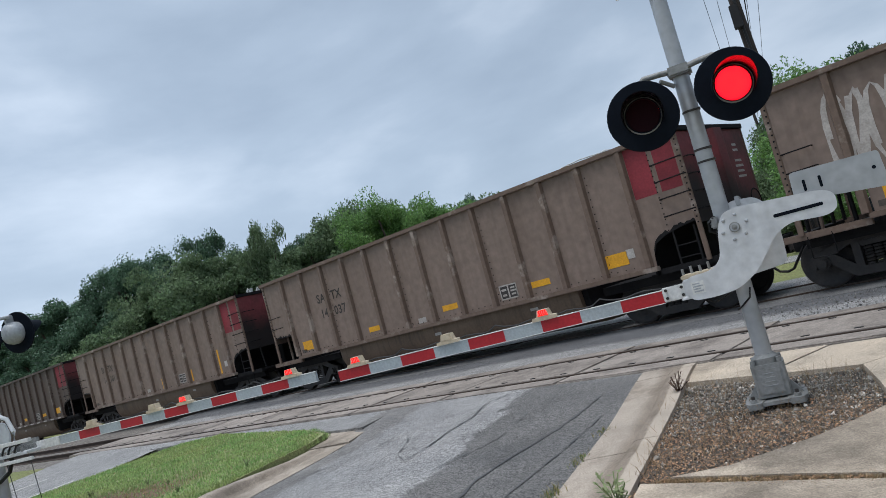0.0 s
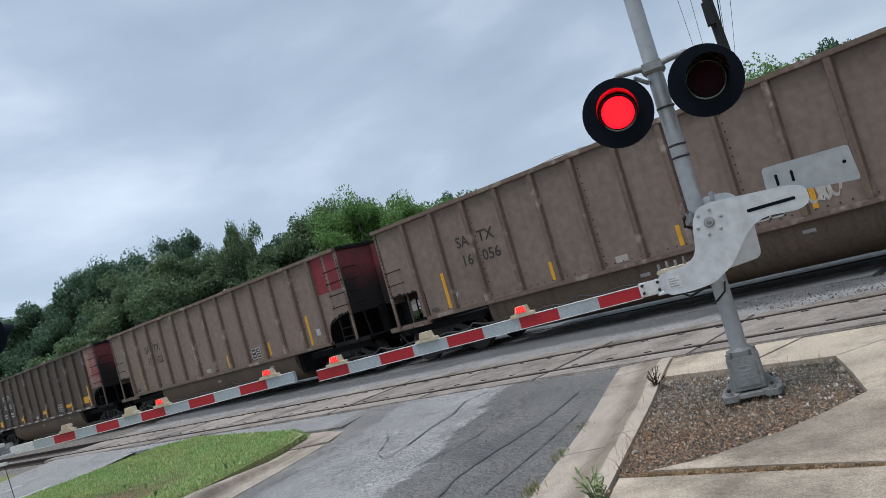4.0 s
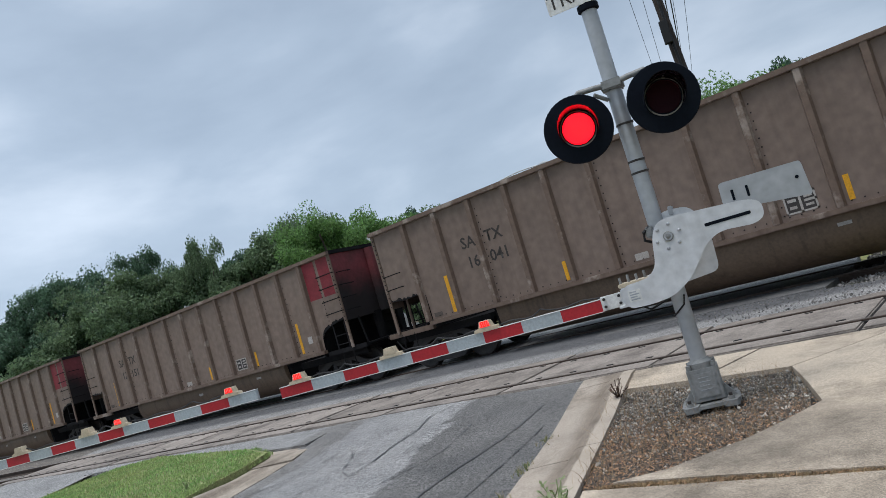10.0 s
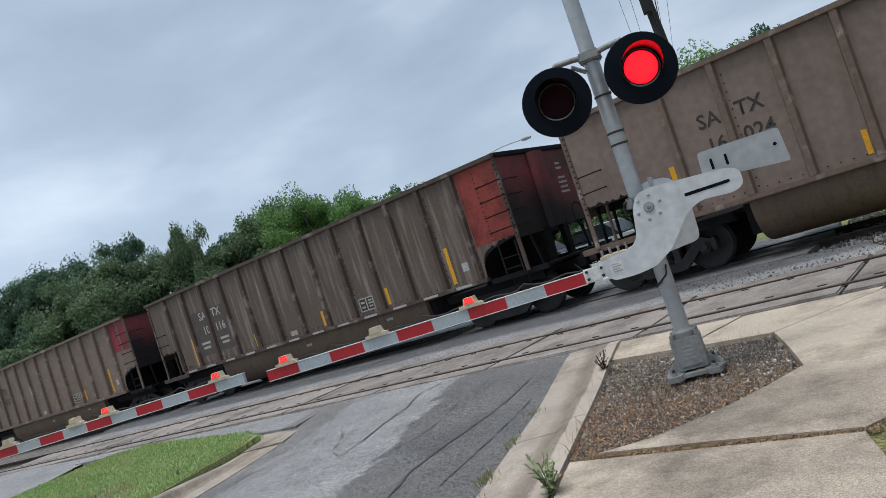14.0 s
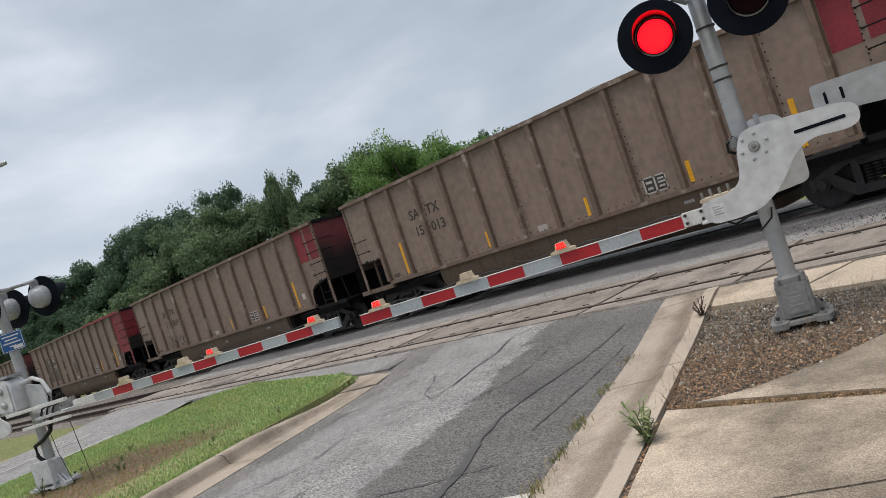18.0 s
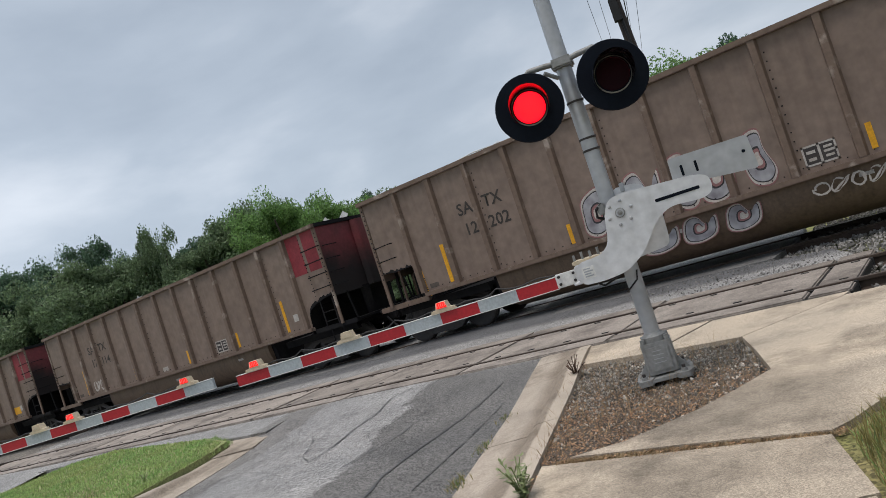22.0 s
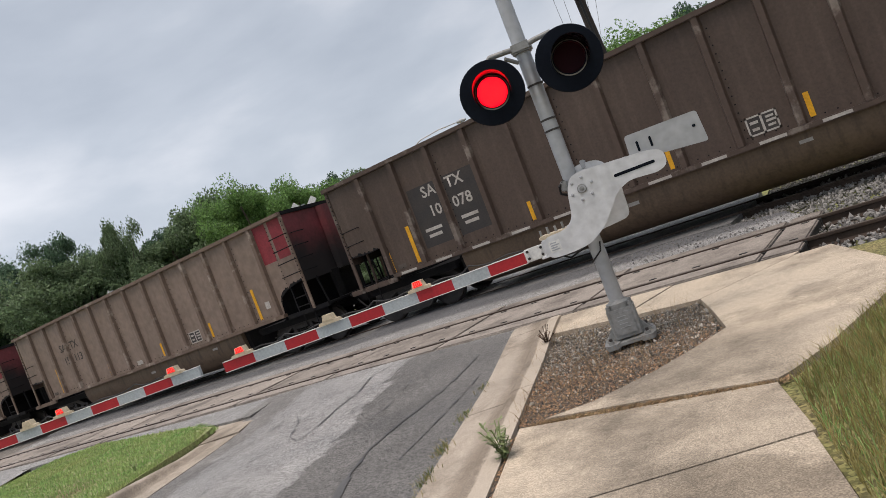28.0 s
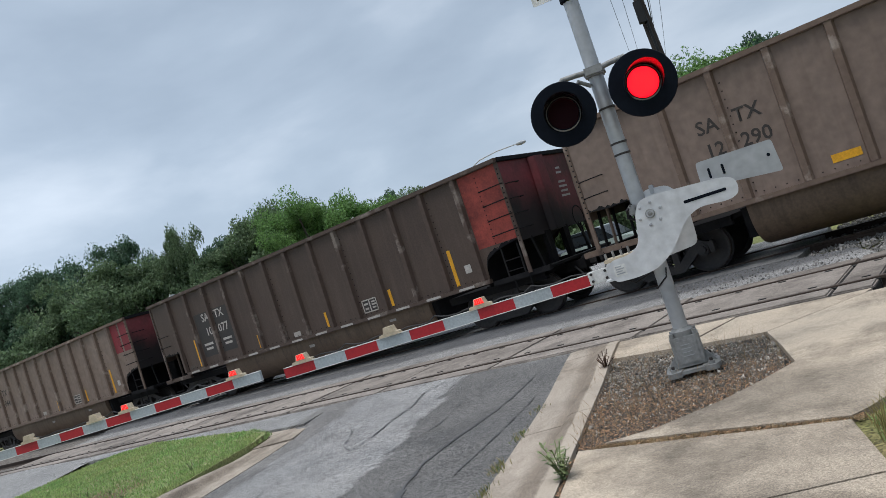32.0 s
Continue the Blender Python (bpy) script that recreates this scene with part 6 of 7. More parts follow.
# ---- trees, poles and what stands beyond the tracks ----
def leaf_clump(verts, faces, rnd, c, r, n, size):
    for _ in range(n):
        d = Vector((rnd.gauss(0, 1), rnd.gauss(0, 1), rnd.gauss(0, 0.62)))
        d = Vector((d.x, d.y, d.z)).normalized() * r * rnd.random() ** 0.4
        d.z *= 0.88
        p = c + d
        a = Vector((rnd.gauss(0, 1), rnd.gauss(0, 1), rnd.gauss(0, 1))).normalized()
        b = a.cross(Vector((rnd.gauss(0, 1), rnd.gauss(0, 1), rnd.gauss(0, 1)))).normalized()
        s = size * rnd.uniform(0.6, 1.3)
        k = len(verts)
        verts += [p - a * s, p + a * s * 0.6 + b * s * 0.55, p + a * s * 0.6 - b * s * 0.55]
        faces.append((k, k + 1, k + 2))


def make_tree(seed, height, spread, leaf, sparse=1.0, clumps=70, leaf_size=0.13):
    """Tapered trunk, forked limbs, and a crown of small leaves in uneven clumps."""
    rnd = random.Random(seed)
    tree = thing("tree", "broad leafy tree with an uneven crown", "tree")
    bm = bmesh.new()
    fork = height * rnd.uniform(0.13, 0.2)
    lean = Vector((rnd.uniform(-0.4, 0.4), rnd.uniform(-0.4, 0.4), 0))
    tube(bm, [(0, 0, -0.4), (0.02, 0, fork * 0.5), tuple(lean * 0.4 + Vector((0, 0, fork)))], height * 0.022, 8)
    ends = []
    for k in range(13):
        a = 2 * math.pi * k * 0.382 + rnd.uniform(-0.3, 0.3)
        level = (k + 0.5) / 13
        out, up = spread * rnd.uniform(0.5, 0.88) * (1.0 - 0.42 * level ** 2), height * (0.24 + 0.64 * level + rnd.uniform(-0.06, 0.06))
        p0 = lean * 0.4 + Vector((0, 0, fork * rnd.uniform(0.85, 1.05)))
        p1 = p0 + Vector((math.cos(a) * out * 0.4, math.sin(a) * out * 0.4, (up - fork) * 0.5))
        p2 = Vector((math.cos(a) * out, math.sin(a) * out, up * (1 - 0.25 * (out / spread) ** 2)))
        tube(bm, [p0, p1, p2], height * 0.008, 6)
        ends += [p1, p2]
    part("trunk", bm, BARK, tree, smooth=True)
    verts, faces = [], []
    lobes = [(e, spread * rnd.uniform(0.30, 0.46)) for e in ends] + [(Vector((rnd.uniform(-0.12, 0.12) * spread, rnd.uniform(-0.12, 0.12) * spread, height * rnd.uniform(0.78, 0.9))), spread * 0.36) for _ in range(3)]
    for k in range(clumps):
        c, r = lobes[k % len(lobes)]
        d = Vector((rnd.gauss(0, 1), rnd.gauss(0, 1), rnd.gauss(0.25, 0.8))).normalized()
        q = c + Vector((d.x, d.y, d.z * 0.75)) * r * rnd.uniform(0.35, 1.0)
        leaf_clump(verts, faces, rnd, q, r * rnd.uniform(0.36, 0.70), int(500 * sparse), leaf_size)
    me = bpy.data.meshes.new("crown")
    me.from_pydata([tuple(v) for v in verts], [], faces)
    me.materials.append(leaf)
    part("crown", me, None, tree, kind="stuff")
    return tree


TREES = {
    "bright": make_tree(1, 11.0, 5.2, LEAF_A, 0.95, 115),
    "bright2": make_tree(2, 9.0, 4.4, LEAF_A, 0.85, 105),
    "dark": make_tree(3, 12.0, 4.8, LEAF_B, 1.0, 115),
    "dark2": make_tree(4, 10.0, 4.6, LEAF_B, 0.95, 110),
    "olive": make_tree(5, 9.0, 4.6, LEAF_C, 0.85, 105),
    "shrub": make_tree(7, 4.5, 3.6, LEAF_C, 0.8, 62),
}
LABELS = {"bright": "bright green broad oak behind the tracks", "bright2": "bright green small tree behind the tracks", "dark": "tall dark green tree in the belt", "dark2": "dark green rounded tree in the belt",
          "olive": "olive green tree in the belt behind the train", "shrub": "low dense shrub at the foot of the trees"}
PLANT_RND = random.Random(21)


def plant(kind, az, dist, top, wide=1.0):
    """A tree by its bearing (degrees left of straight across the tracks), distance, height and breadth."""
    src = TREES[kind]
    h = max(v.co.z for o in src.children for v in o.data.vertices) if "h" not in src else src["h"]
    src["h"] = h
    x, y = -dist * math.sin(radians(az)), dist * math.cos(radians(az))
    s = top / h
    t = copy_thing(src, Matrix.Translation((x, y, -0.2)) @ pose(0, 0, 0, 0, 0, PLANT_RND.uniform(0, 360)))
    t.scale = (s * wide * PLANT_RND.uniform(0.92, 1.12), s * wide * PLANT_RND.uniform(0.92, 1.12), s)
    del t["h"]
    tagged(t, LABELS[kind], "tree", "tree belt")
    return t


def top_at(az):
    """Height angle of the tree line over the bearing."""
    return float(np.interp(az, [10, 14, 18, 24, 36, 38.5, 41, 43, 45.3, 46.5, 49, 51.5, 54.1, 56, 57.8, 59.6, 61.5, 63.5, 65, 67, 69, 71, 74, 77, 80], [8.0, 10.0, 8.4, 5.0, 6.0, 7.2, 7.3, 8.2, 8.3, 9.6, 9.4, 8.9, 7.2, 9.4, 8.0, 9.6, 8.6, 7.9, 9.0, 8.6, 7.4, 7.0, 5.2, 3.7, 3.0]))


def tree_belt():
    # crowns that make the skyline: kind, bearing, distance, height angle, breadth
    row = [("olive", 38.6, 70, 7.3, 0.93), ("dark2", 39.9, 74, 7.6, 0.63), ("bright2", 41.2, 66, 7.3, 0.90), ("bright", 42.6, 62, 8.3, 0.83), ("bright2", 44.3, 64, 8.3, 0.83), ("bright", 46.3, 60, 9.7, 0.83), ("bright", 47.7, 62, 9.5, 0.75),
           ("olive", 49.1, 66, 9.5, 0.83), ("olive", 51.2, 66, 8.9, 0.90), ("dark2", 52.9, 70, 7.9, 0.83), ("olive", 54.2, 66, 7.1, 0.90), ("olive", 56.1, 66, 9.7, 0.42), ("olive", 55.4, 68, 8.4, 0.5), ("olive", 57.6, 68, 7.9, 0.83), ("dark", 59.6, 76, 9.85, 0.54),
           ("olive", 58.9, 66, 8.0, 0.75), ("olive", 61.2, 66, 8.6, 0.93), ("dark2", 62.9, 74, 8.6, 0.75), ("dark", 64.6, 78, 9.0, 0.83), ("dark", 66.3, 82, 8.9, 0.83), ("olive", 64.2, 70, 7.0, 0.90), ("dark2", 68.0, 84, 7.7, 0.90), ("dark2", 70.0, 88, 7.3, 1.05),
           ("dark", 71.8, 94, 6.9, 1.05), ("dark2", 73.8, 100, 5.6, 1.25), ("dark", 76.5, 108, 4.2, 1.25), ("dark2", 79.0, 120, 3.4, 1.25), ("dark", 81.5, 135, 3.0, 1.25),
           ("olive", 17.2, 44, 8.7, 0.75), ("bright", 15.8, 41, 9.8, 0.83), ("bright", 13.4, 38, 10.1, 0.90), ("dark2", 11.8, 42, 9.4, 0.83), ("olive", 10.4, 44, 8.1, 0.90), ("bright2", 14.6, 33, 7.6, 1.12), ("dark2", 12.4, 50, 8.2, 1.25)]
    for kind, az, dist, el, wide in row:
        plant(kind, az, dist, 1.75 + dist * math.tan(radians(el)), wide)
    # the mass of foliage below and behind them
    for az in np.arange(38.5, 78, 1.55):
        dist = (70 if az < 60 else 80) + PLANT_RND.uniform(0, 6) + max(0, az - 66) * 2.4
        plant("dark2" if az > 58 or PLANT_RND.random() < 0.3 else "olive", az, dist, 1.75 + dist * math.tan(radians(top_at(az) * PLANT_RND.uniform(0.74, 0.84))), 1.0)
    row = [("bright", 19.5, 46, 0.76), ("olive", 24.0, 58, 0.9), ("olive", 29.0, 70, 1.0), ("bright2", 33.0, 74, 1.0), ("olive", 36.0, 72, 0.95),
           ("bright2", 4.4, 24.2, 0.80), ("dark2", 0.4, 24.4, 0.75), ("dark2", 8.0, 40, 0.95), ("dark2", 4.5, 60, 0.7), ("olive", -4, 60, 0.9), ("bright2", -14, 55, 0.9)]
    for kind, az, dist, k in row:
        el = min(6.4, top_at(az)) if az > 9 else 7.0
        plant(kind, az, dist, (1.75 + dist * math.tan(radians(el))) * k)
    for az in np.arange(37, 84, 1.9):
        dist = (56 if az < 60 else 66) + PLANT_RND.uniform(-3, 6) + max(0, az - 66) * 2.2
        plant("shrub" if PLANT_RND.random() < 0.6 else "olive", az + PLANT_RND.uniform(-0.5, 0.5), dist, 1.5 + dist * math.tan(radians(min(8.6, top_at(az)) * PLANT_RND.uniform(0.40, 0.58))))
    for az in np.arange(9, 37, 2.6):
        dist = 44 + PLANT_RND.uniform(-3, 8) + (12 if az > 18 else 0)
        plant("shrub", az, dist, 1.5 + dist * math.tan(radians(PLANT_RND.uniform(2.5, 4.5))))
    for t in TREES.values():
        for o in list(t.children_recursive) + [t]:
            bpy.data.objects.remove(o)


tree_belt()


def utility_pole(p, q, height, label):
    x, y = road_xy(p, q)
    root = thing("utility_pole", label, "utility pole", pose(x, y, -0.2, 0, 0, TURN), "utility poles")
    part("pole", cyl(bmesh.new(), (0, 0, 0), (-0.42, 0, height), 0.14, 0.10, 16), POLE_WOOD, root, smooth=True)
    part("crossarm", bx(-1.5, 0.7, -0.16, -0.05, height - 0.55, height - 0.43), POLE_WOOD, root, bevel=0.01)
    for k in (-1.4, -0.95, 0.1, 0.55):
        part("insulator", lathe(bmesh.new(), [(0.03, height - 0.43), (0.045, height - 0.38), (0.03, height - 0.34), (0.045, height - 0.30), (0.02, height - 0.26)], 10, Matrix.Translation((k, -0.1, 0))), LAMP_BACK, root)
    part("conduit", cyl(bmesh.new(), (0.0, -0.19, 0.1), (-0.28, -0.15, height * 0.66), 0.035, n=8), CABLE, root)
    part("cable_box", bx(-0.42, -0.22, -0.33, -0.13, height * 0.55, height * 0.60), CABLE, root, bevel=0.01)
    return root


utility_pole(0.72, 19.7, 11.2, "dark wooden utility pole behind the tracks")
utility_pole(0.9, 62, 10.6, "dark wooden utility pole beyond the crossing")
utility_pole(0.6, -24, 10.8, "dark wooden utility pole beside the road")


def wire(a, b, sag, r, label):
    pts = []
    for i in range(25):
        t = i / 24
        p = Vector(a).lerp(Vector(b), t)
        p.z -= sag * 4 * t * (1 - t)
        pts.append(p)
    solid("overhead_wire", tube(bmesh.new(), pts, r, 5), CABLE, label, "overhead wire", group="overhead wires")


for k, (dp, z) in enumerate(((-1.0, 10.65), (-0.55, 10.65), (0.5, 10.65), (0.95, 10.65), (0.05, 8.9), (0.12, 8.2))):
    for q0, q1 in ((-24, 19.7), (19.7, 62)):
        wire((*road_xy(0.75 + dp, q0), z), (*road_xy(0.72 + dp, q1), z), 0.5 + 0.1 * (k % 3), 0.010 if k < 4 else 0.018, "thin black overhead wire along the road")


def street_lamp():
    root = thing("street_lamp", "grey street lamp with a long curved arm beyond the median", "street lamp", pose(-29.0, 5.2, -0.2))
    part("pole", cyl(bmesh.new(), (0, 0, 0), (0, 0, 8.0), 0.11, 0.07, 14), GALV, root, smooth=True)
    part("arm", tube(bmesh.new(), [(0, 0, 7.9), (0.8, 0.7, 8.35), (1.9, 1.6, 8.6), (3.2, 2.7, 8.68)], 0.045, 8), GALV, root, smooth=True)
    part("lantern", lathe(bmesh.new(), [(0.02, -0.22), (0.06, -0.2), (0.085, 0.0), (0.06, 0.2), (0.02, 0.22)], 12, Matrix.Translation((3.35, 2.82, 8.66)) @ pose(0, 0, 0, 90, 0, -50)), GALV, root)


street_lamp()

# ---- grass, gravel and litter ----
def inside(poly, x, y):
    hit, j = False, len(poly) - 1
    for i in range(len(poly)):
        (xi, yi), (xj, yj) = poly[i], poly[j]
        if (yi > y) != (yj > y) and x < (xj - xi) * (y - yi) / (yj - yi) + xi:
            hit = not hit
        j = i
    return hit


def blades(name, spots, height, width, material, label, lean=0.5, seed=1, category="grass"):
    """Many bent grass blades as one mesh. spots: x, y, z and a height factor."""
    rnd = random.Random(seed)
    verts, faces = [], []
    for x, y, z, k in spots:
        h = height * k * rnd.uniform(0.6, 1.3)
        a, b = rnd.uniform(0, 6.28), rnd.uniform(0, 6.28)
        w = width * rnd.uniform(0.7, 1.3)
        dx, dy = math.cos(a) * w, math.sin(a) * w
        ox, oy = math.cos(b) * h * lean * rnd.random(), math.sin(b) * h * lean * rnd.random()
        n = len(verts)
        verts += [(x - dx, y - dy, z), (x + dx, y + dy, z), (x + dx * 0.6 + ox * 0.4, y + dy * 0.6 + oy * 0.4, z + h * 0.6), (x - dx * 0.6 + ox * 0.4, y - dy * 0.6 + oy * 0.4, z + h * 0.6), (x + ox, y + oy, z + h)]
        faces += [(n, n + 1, n + 2, n + 3), (n + 3, n + 2, n + 4)]
    me = bpy.data.meshes.new(name)
    me.from_pydata(verts, [], faces)
    me.materials.append(material)
    return solid(name, me, None, label, category, kind="stuff")


def scatter(poly, n, rnd, z, keep=None):
    xs, ys = [p[0] for p in poly], [p[1] for p in poly]
    out = []
    while len(out) < n:
        x, y = rnd.uniform(min(xs), max(xs)), rnd.uniform(min(ys), max(ys))
        if inside(poly, x, y) and (keep is None or keep(x, y)):
            out.append((x, y, z, 1.0))
    return out


STONE = [(1, 0, 0), (-1, 0, 0), (0, 1, 0), (0, -1, 0), (0, 0, 1), (0, 0, -1)]
STONE_F = [(0, 2, 4), (2, 1, 4), (1, 3, 4), (3, 0, 4), (2, 0, 5), (1, 2, 5), (3, 1, 5), (0, 3, 5)]


def stones(name, spots, size, material, label, seed=1, flat=0.7):
    rnd = random.Random(seed)
    verts, faces = [], []
    for x, y, z, k in spots:
        q = Euler((rnd.uniform(0, 6), rnd.uniform(0, 6), rnd.uniform(0, 6))).to_matrix()
        r = size * k * rnd.uniform(0.45, 1.3)
        n = len(verts)
        for v in STONE:
            p = q @ Vector((v[0] * rnd.uniform(0.7, 1.2), v[1] * rnd.uniform(0.6, 1.1), v[2] * flat * rnd.uniform(0.7, 1.1)))
            verts.append((x + p.x * r, y + p.y * r, z + p.z * r))
        faces += [tuple(n + i for i in f) for f in STONE_F]
    me = bpy.data.meshes.new(name)
    me.from_pydata(verts, [], faces)
    me.materials.append(material)
    return solid(name, me, None, label, "gravel", kind="stuff")


DRND = random.Random(77)
NEAR_MEDIAN = [road_xy(-7.26, 2.0), road_xy(-7.26, 9.8), road_xy(-7.5, 10.5), road_xy(-8.4, 11.35), (-16.2, 8.7), (-17.2, 8.2), road_xy(-14.3, 9.0), road_xy(-14.3, 2.0)]


def bare(x, y):
    """Worn strip along the kerb and round the signal's foot."""
    p, q = 0.942 * x + 0.335 * y, -0.335 * x + 0.942 * y
    worn = max(0.0, min(1.0, 1.6 - abs(p + 9.6 + 0.3 * math.sin(q * 1.7)) / 1.3)) * max(0, min(1, (9.3 - q) / 1.0))
    foot = max(0.0, 1 - math.hypot(x + 12.6, y - 3.2) / 1.1)
    return max(worn * 0.92, foot)


blades("median_grass", scatter(NEAR_MEDIAN, 60000, DRND, 0.025, lambda x, y: DRND.random() > bare(x, y)), 0.042, 0.0065, GRASS, "short green grass on the median", 0.7, 2)
blades("median_dry_grass", scatter(NEAR_MEDIAN, 8000, DRND, 0.025, lambda x, y: DRND.random() < bare(x, y) + 0.10), 0.035, 0.004, GRASS_DRY, "worn dry grass along the median kerb", 1.0, 3)
EDGE_STRIP = [road_xy(-7.22, 2.0), road_xy(-7.22, 9.9), road_xy(-7.36, 9.9), road_xy(-7.36, 2.0)]
TIP_STRIP = [road_xy(-7.2, 9.7), road_xy(-7.3, 10.5), road_xy(-8.3, 11.5), road_xy(-8.6, 11.3), road_xy(-7.6, 10.3), road_xy(-7.4, 9.7)]
blades("median_edge_grass", scatter(EDGE_STRIP, 2500, DRND, 0.02) + scatter(TIP_STRIP, 1500, DRND, -0.03), 0.07, 0.004, GRASS, "grass leaning over the median kerb", 0.9, 4)
VERGE = [(-1.02, 4.55), (-0.80, 5.2), (-0.46, 6.3), (-0.54, 7.2), (0.2, 7.9), (3.0, 7.6), (3.0, 1.5), road_xy(0.52, 0.5), road_xy(0.52, 3.6)]
blades("verge_grass", scatter(VERGE, 14000, DRND, -0.04), 0.10, 0.0042, GRASS, "rough green grass on the verge", 0.8, 5)
blades("verge_dry_grass", scatter(VERGE, 36000, DRND, -0.04), 0.14, 0.0030, GRASS_DRY, "tall dry yellow grass on the verge", 0.75, 6)
STRAW = mat("dead_straw", (0.36, 0.26, 0.145), (0.22, 0.15, 0.085), rough=0.85, grain=6, blotch=4, bump=0, island=0.4)
WEED_BLADE = mat("dull_weed_blade", (0.15, 0.21, 0.07), (0.17, 0.16, 0.07), rough=0.7, grain=6, blotch=4, bump=0, island=0.35)
# dead mat in the open joint, tufts along the gutter and kerb
joint = []
for _ in range(4200):
    t = DRND.random()
    joint.append((-2.95 + 1.9 * t + DRND.gauss(0, 0.02), 4.625 - 0.03 * t + DRND.gauss(0, 0.028 + 0.03 * math.sin(3.0 * t) ** 2), -0.01, 0.6 + 0.8 * DRND.random()))
blades("joint_grass", joint, 0.016, 0.0028, STRAW, "dead grass mat in the footpath joint", 1.6, 7)
tufts = []
for p0, q0, n, k in ((-2.12, 3.75, 60, 1.2), (-2.14, 3.2, 50, 1.2), (-2.1, 5.1, 40, 0.7), (-2.12, 5.7, 40, 0.8), (-2.13, 6.6, 36, 0.6), (-2.1, 4.5, 40, 0.8), (-2.12, 7.6, 24, 0.5), (-1.36, 2.2, 60, 1.6), (-1.33, 3.0, 40, 0.8), (-1.34, 1.4, 50, 1.5), (-1.75, 2.4, 20, 2.2)):
    for _ in range(n):
        x, y = road_xy(p0 + DRND.gauss(0, 0.03), q0 + DRND.gauss(0, 0.10))
        tufts.append((x, y, -0.10, k))
blades("gutter_grass", tufts, 0.065, 0.0045, WEED_BLADE, "small weeds along the gutter and kerb", 0.8, 8)
blades("gutter_dry_grass", [(x + DRND.gauss(0, 0.03), y + DRND.gauss(0, 0.05), z, k) for x, y, z, k in tufts], 0.075, 0.003, GRASS_DRY, "dry weeds along the gutter and kerb", 1.1, 9)

# soil bed: gravel on its far part, dead leaves on the near one
bed_far = scatter(BED, 9500, DRND, -0.036, lambda x, y: DRND.random() < 0.12 + 0.88 * min(1, max(0, (y - 5.3) / 1.6)))
stones("bed_gravel", [(x, y, z, 0.5 + 1.2 * DRND.random() ** 3) for x, y, z, k in bed_far], 0.0098, GRAVEL, "pale gravel over the soil bed", 3)
stones("bed_stones", [(x, y, -0.032, 0.6 + 1.3 * DRND.random() ** 2) for x, y, z, k in scatter(BED, 260, DRND, 0, lambda x, y: y > 5.2)], 0.017, GRAVEL, "larger pale stones on the soil bed", 14)
LITTER = mat("dead_leaf_litter", (0.22, 0.115, 0.062), (0.40, 0.25, 0.145), rough=0.85, grain=8, blotch=5, bump=0, island=0.5)


def litter(name, spots, size, label, seed):
    rnd = random.Random(seed)
    verts, faces = [], []
    for x, y, z, k in spots:
        a, s, t = rnd.uniform(0, 6.28), size * rnd.uniform(0.5, 1.4), rnd.uniform(-0.5, 0.5)
        c, d = math.cos(a), math.sin(a)
        n = len(verts)
        z += rnd.uniform(0, 0.012)
        verts += [(x - c * s, y - d * s, z + t * s * 0.4), (x - d * s * 0.35, y + c * s * 0.35, z + 0.25 * s), (x + c * s, y + d * s, z - t * s * 0.3 + 0.004), (x + d * s * 0.35, y - c * s * 0.35, z)]
        faces += [(n, n + 1, n + 2), (n, n + 2, n + 3)]
    me = bpy.data.meshes.new(name)
    me.from_pydata(verts, [], faces)
    me.materials.append(LITTER)
    return solid(name, me, None, label, "leaf litter", kind="stuff")


litter("leaf_litter", scatter(BED, 7600, DRND, -0.036, lambda x, y: DRND.random() < 0.15 + 0.85 * min(1, max(0, (6.9 - y) / 1.2))), 0.0125, "brown dead leaves on the soil bed", 4)
litter("leaf_litter", [(-2.95 + 1.9 * DRND.random(), 4.63 + DRND.gauss(0, 0.035), -0.015, 1) for _ in range(500)], 0.018, "brown dead leaves in the footpath joint", 5)
litter("leaf_litter", [(*road_xy(-1.36 + DRND.gauss(0, 0.02), DRND.uniform(-1, 5.2)), -0.018, 1) for _ in range(700)], 0.016, "dead leaves between the kerb and the footpath", 6)
blades("dead_stalks", scatter(BED, 700, DRND, -0.04), 0.15, 0.0020, STRAW, "thin dead stalks on the soil bed", 1.3, 10)


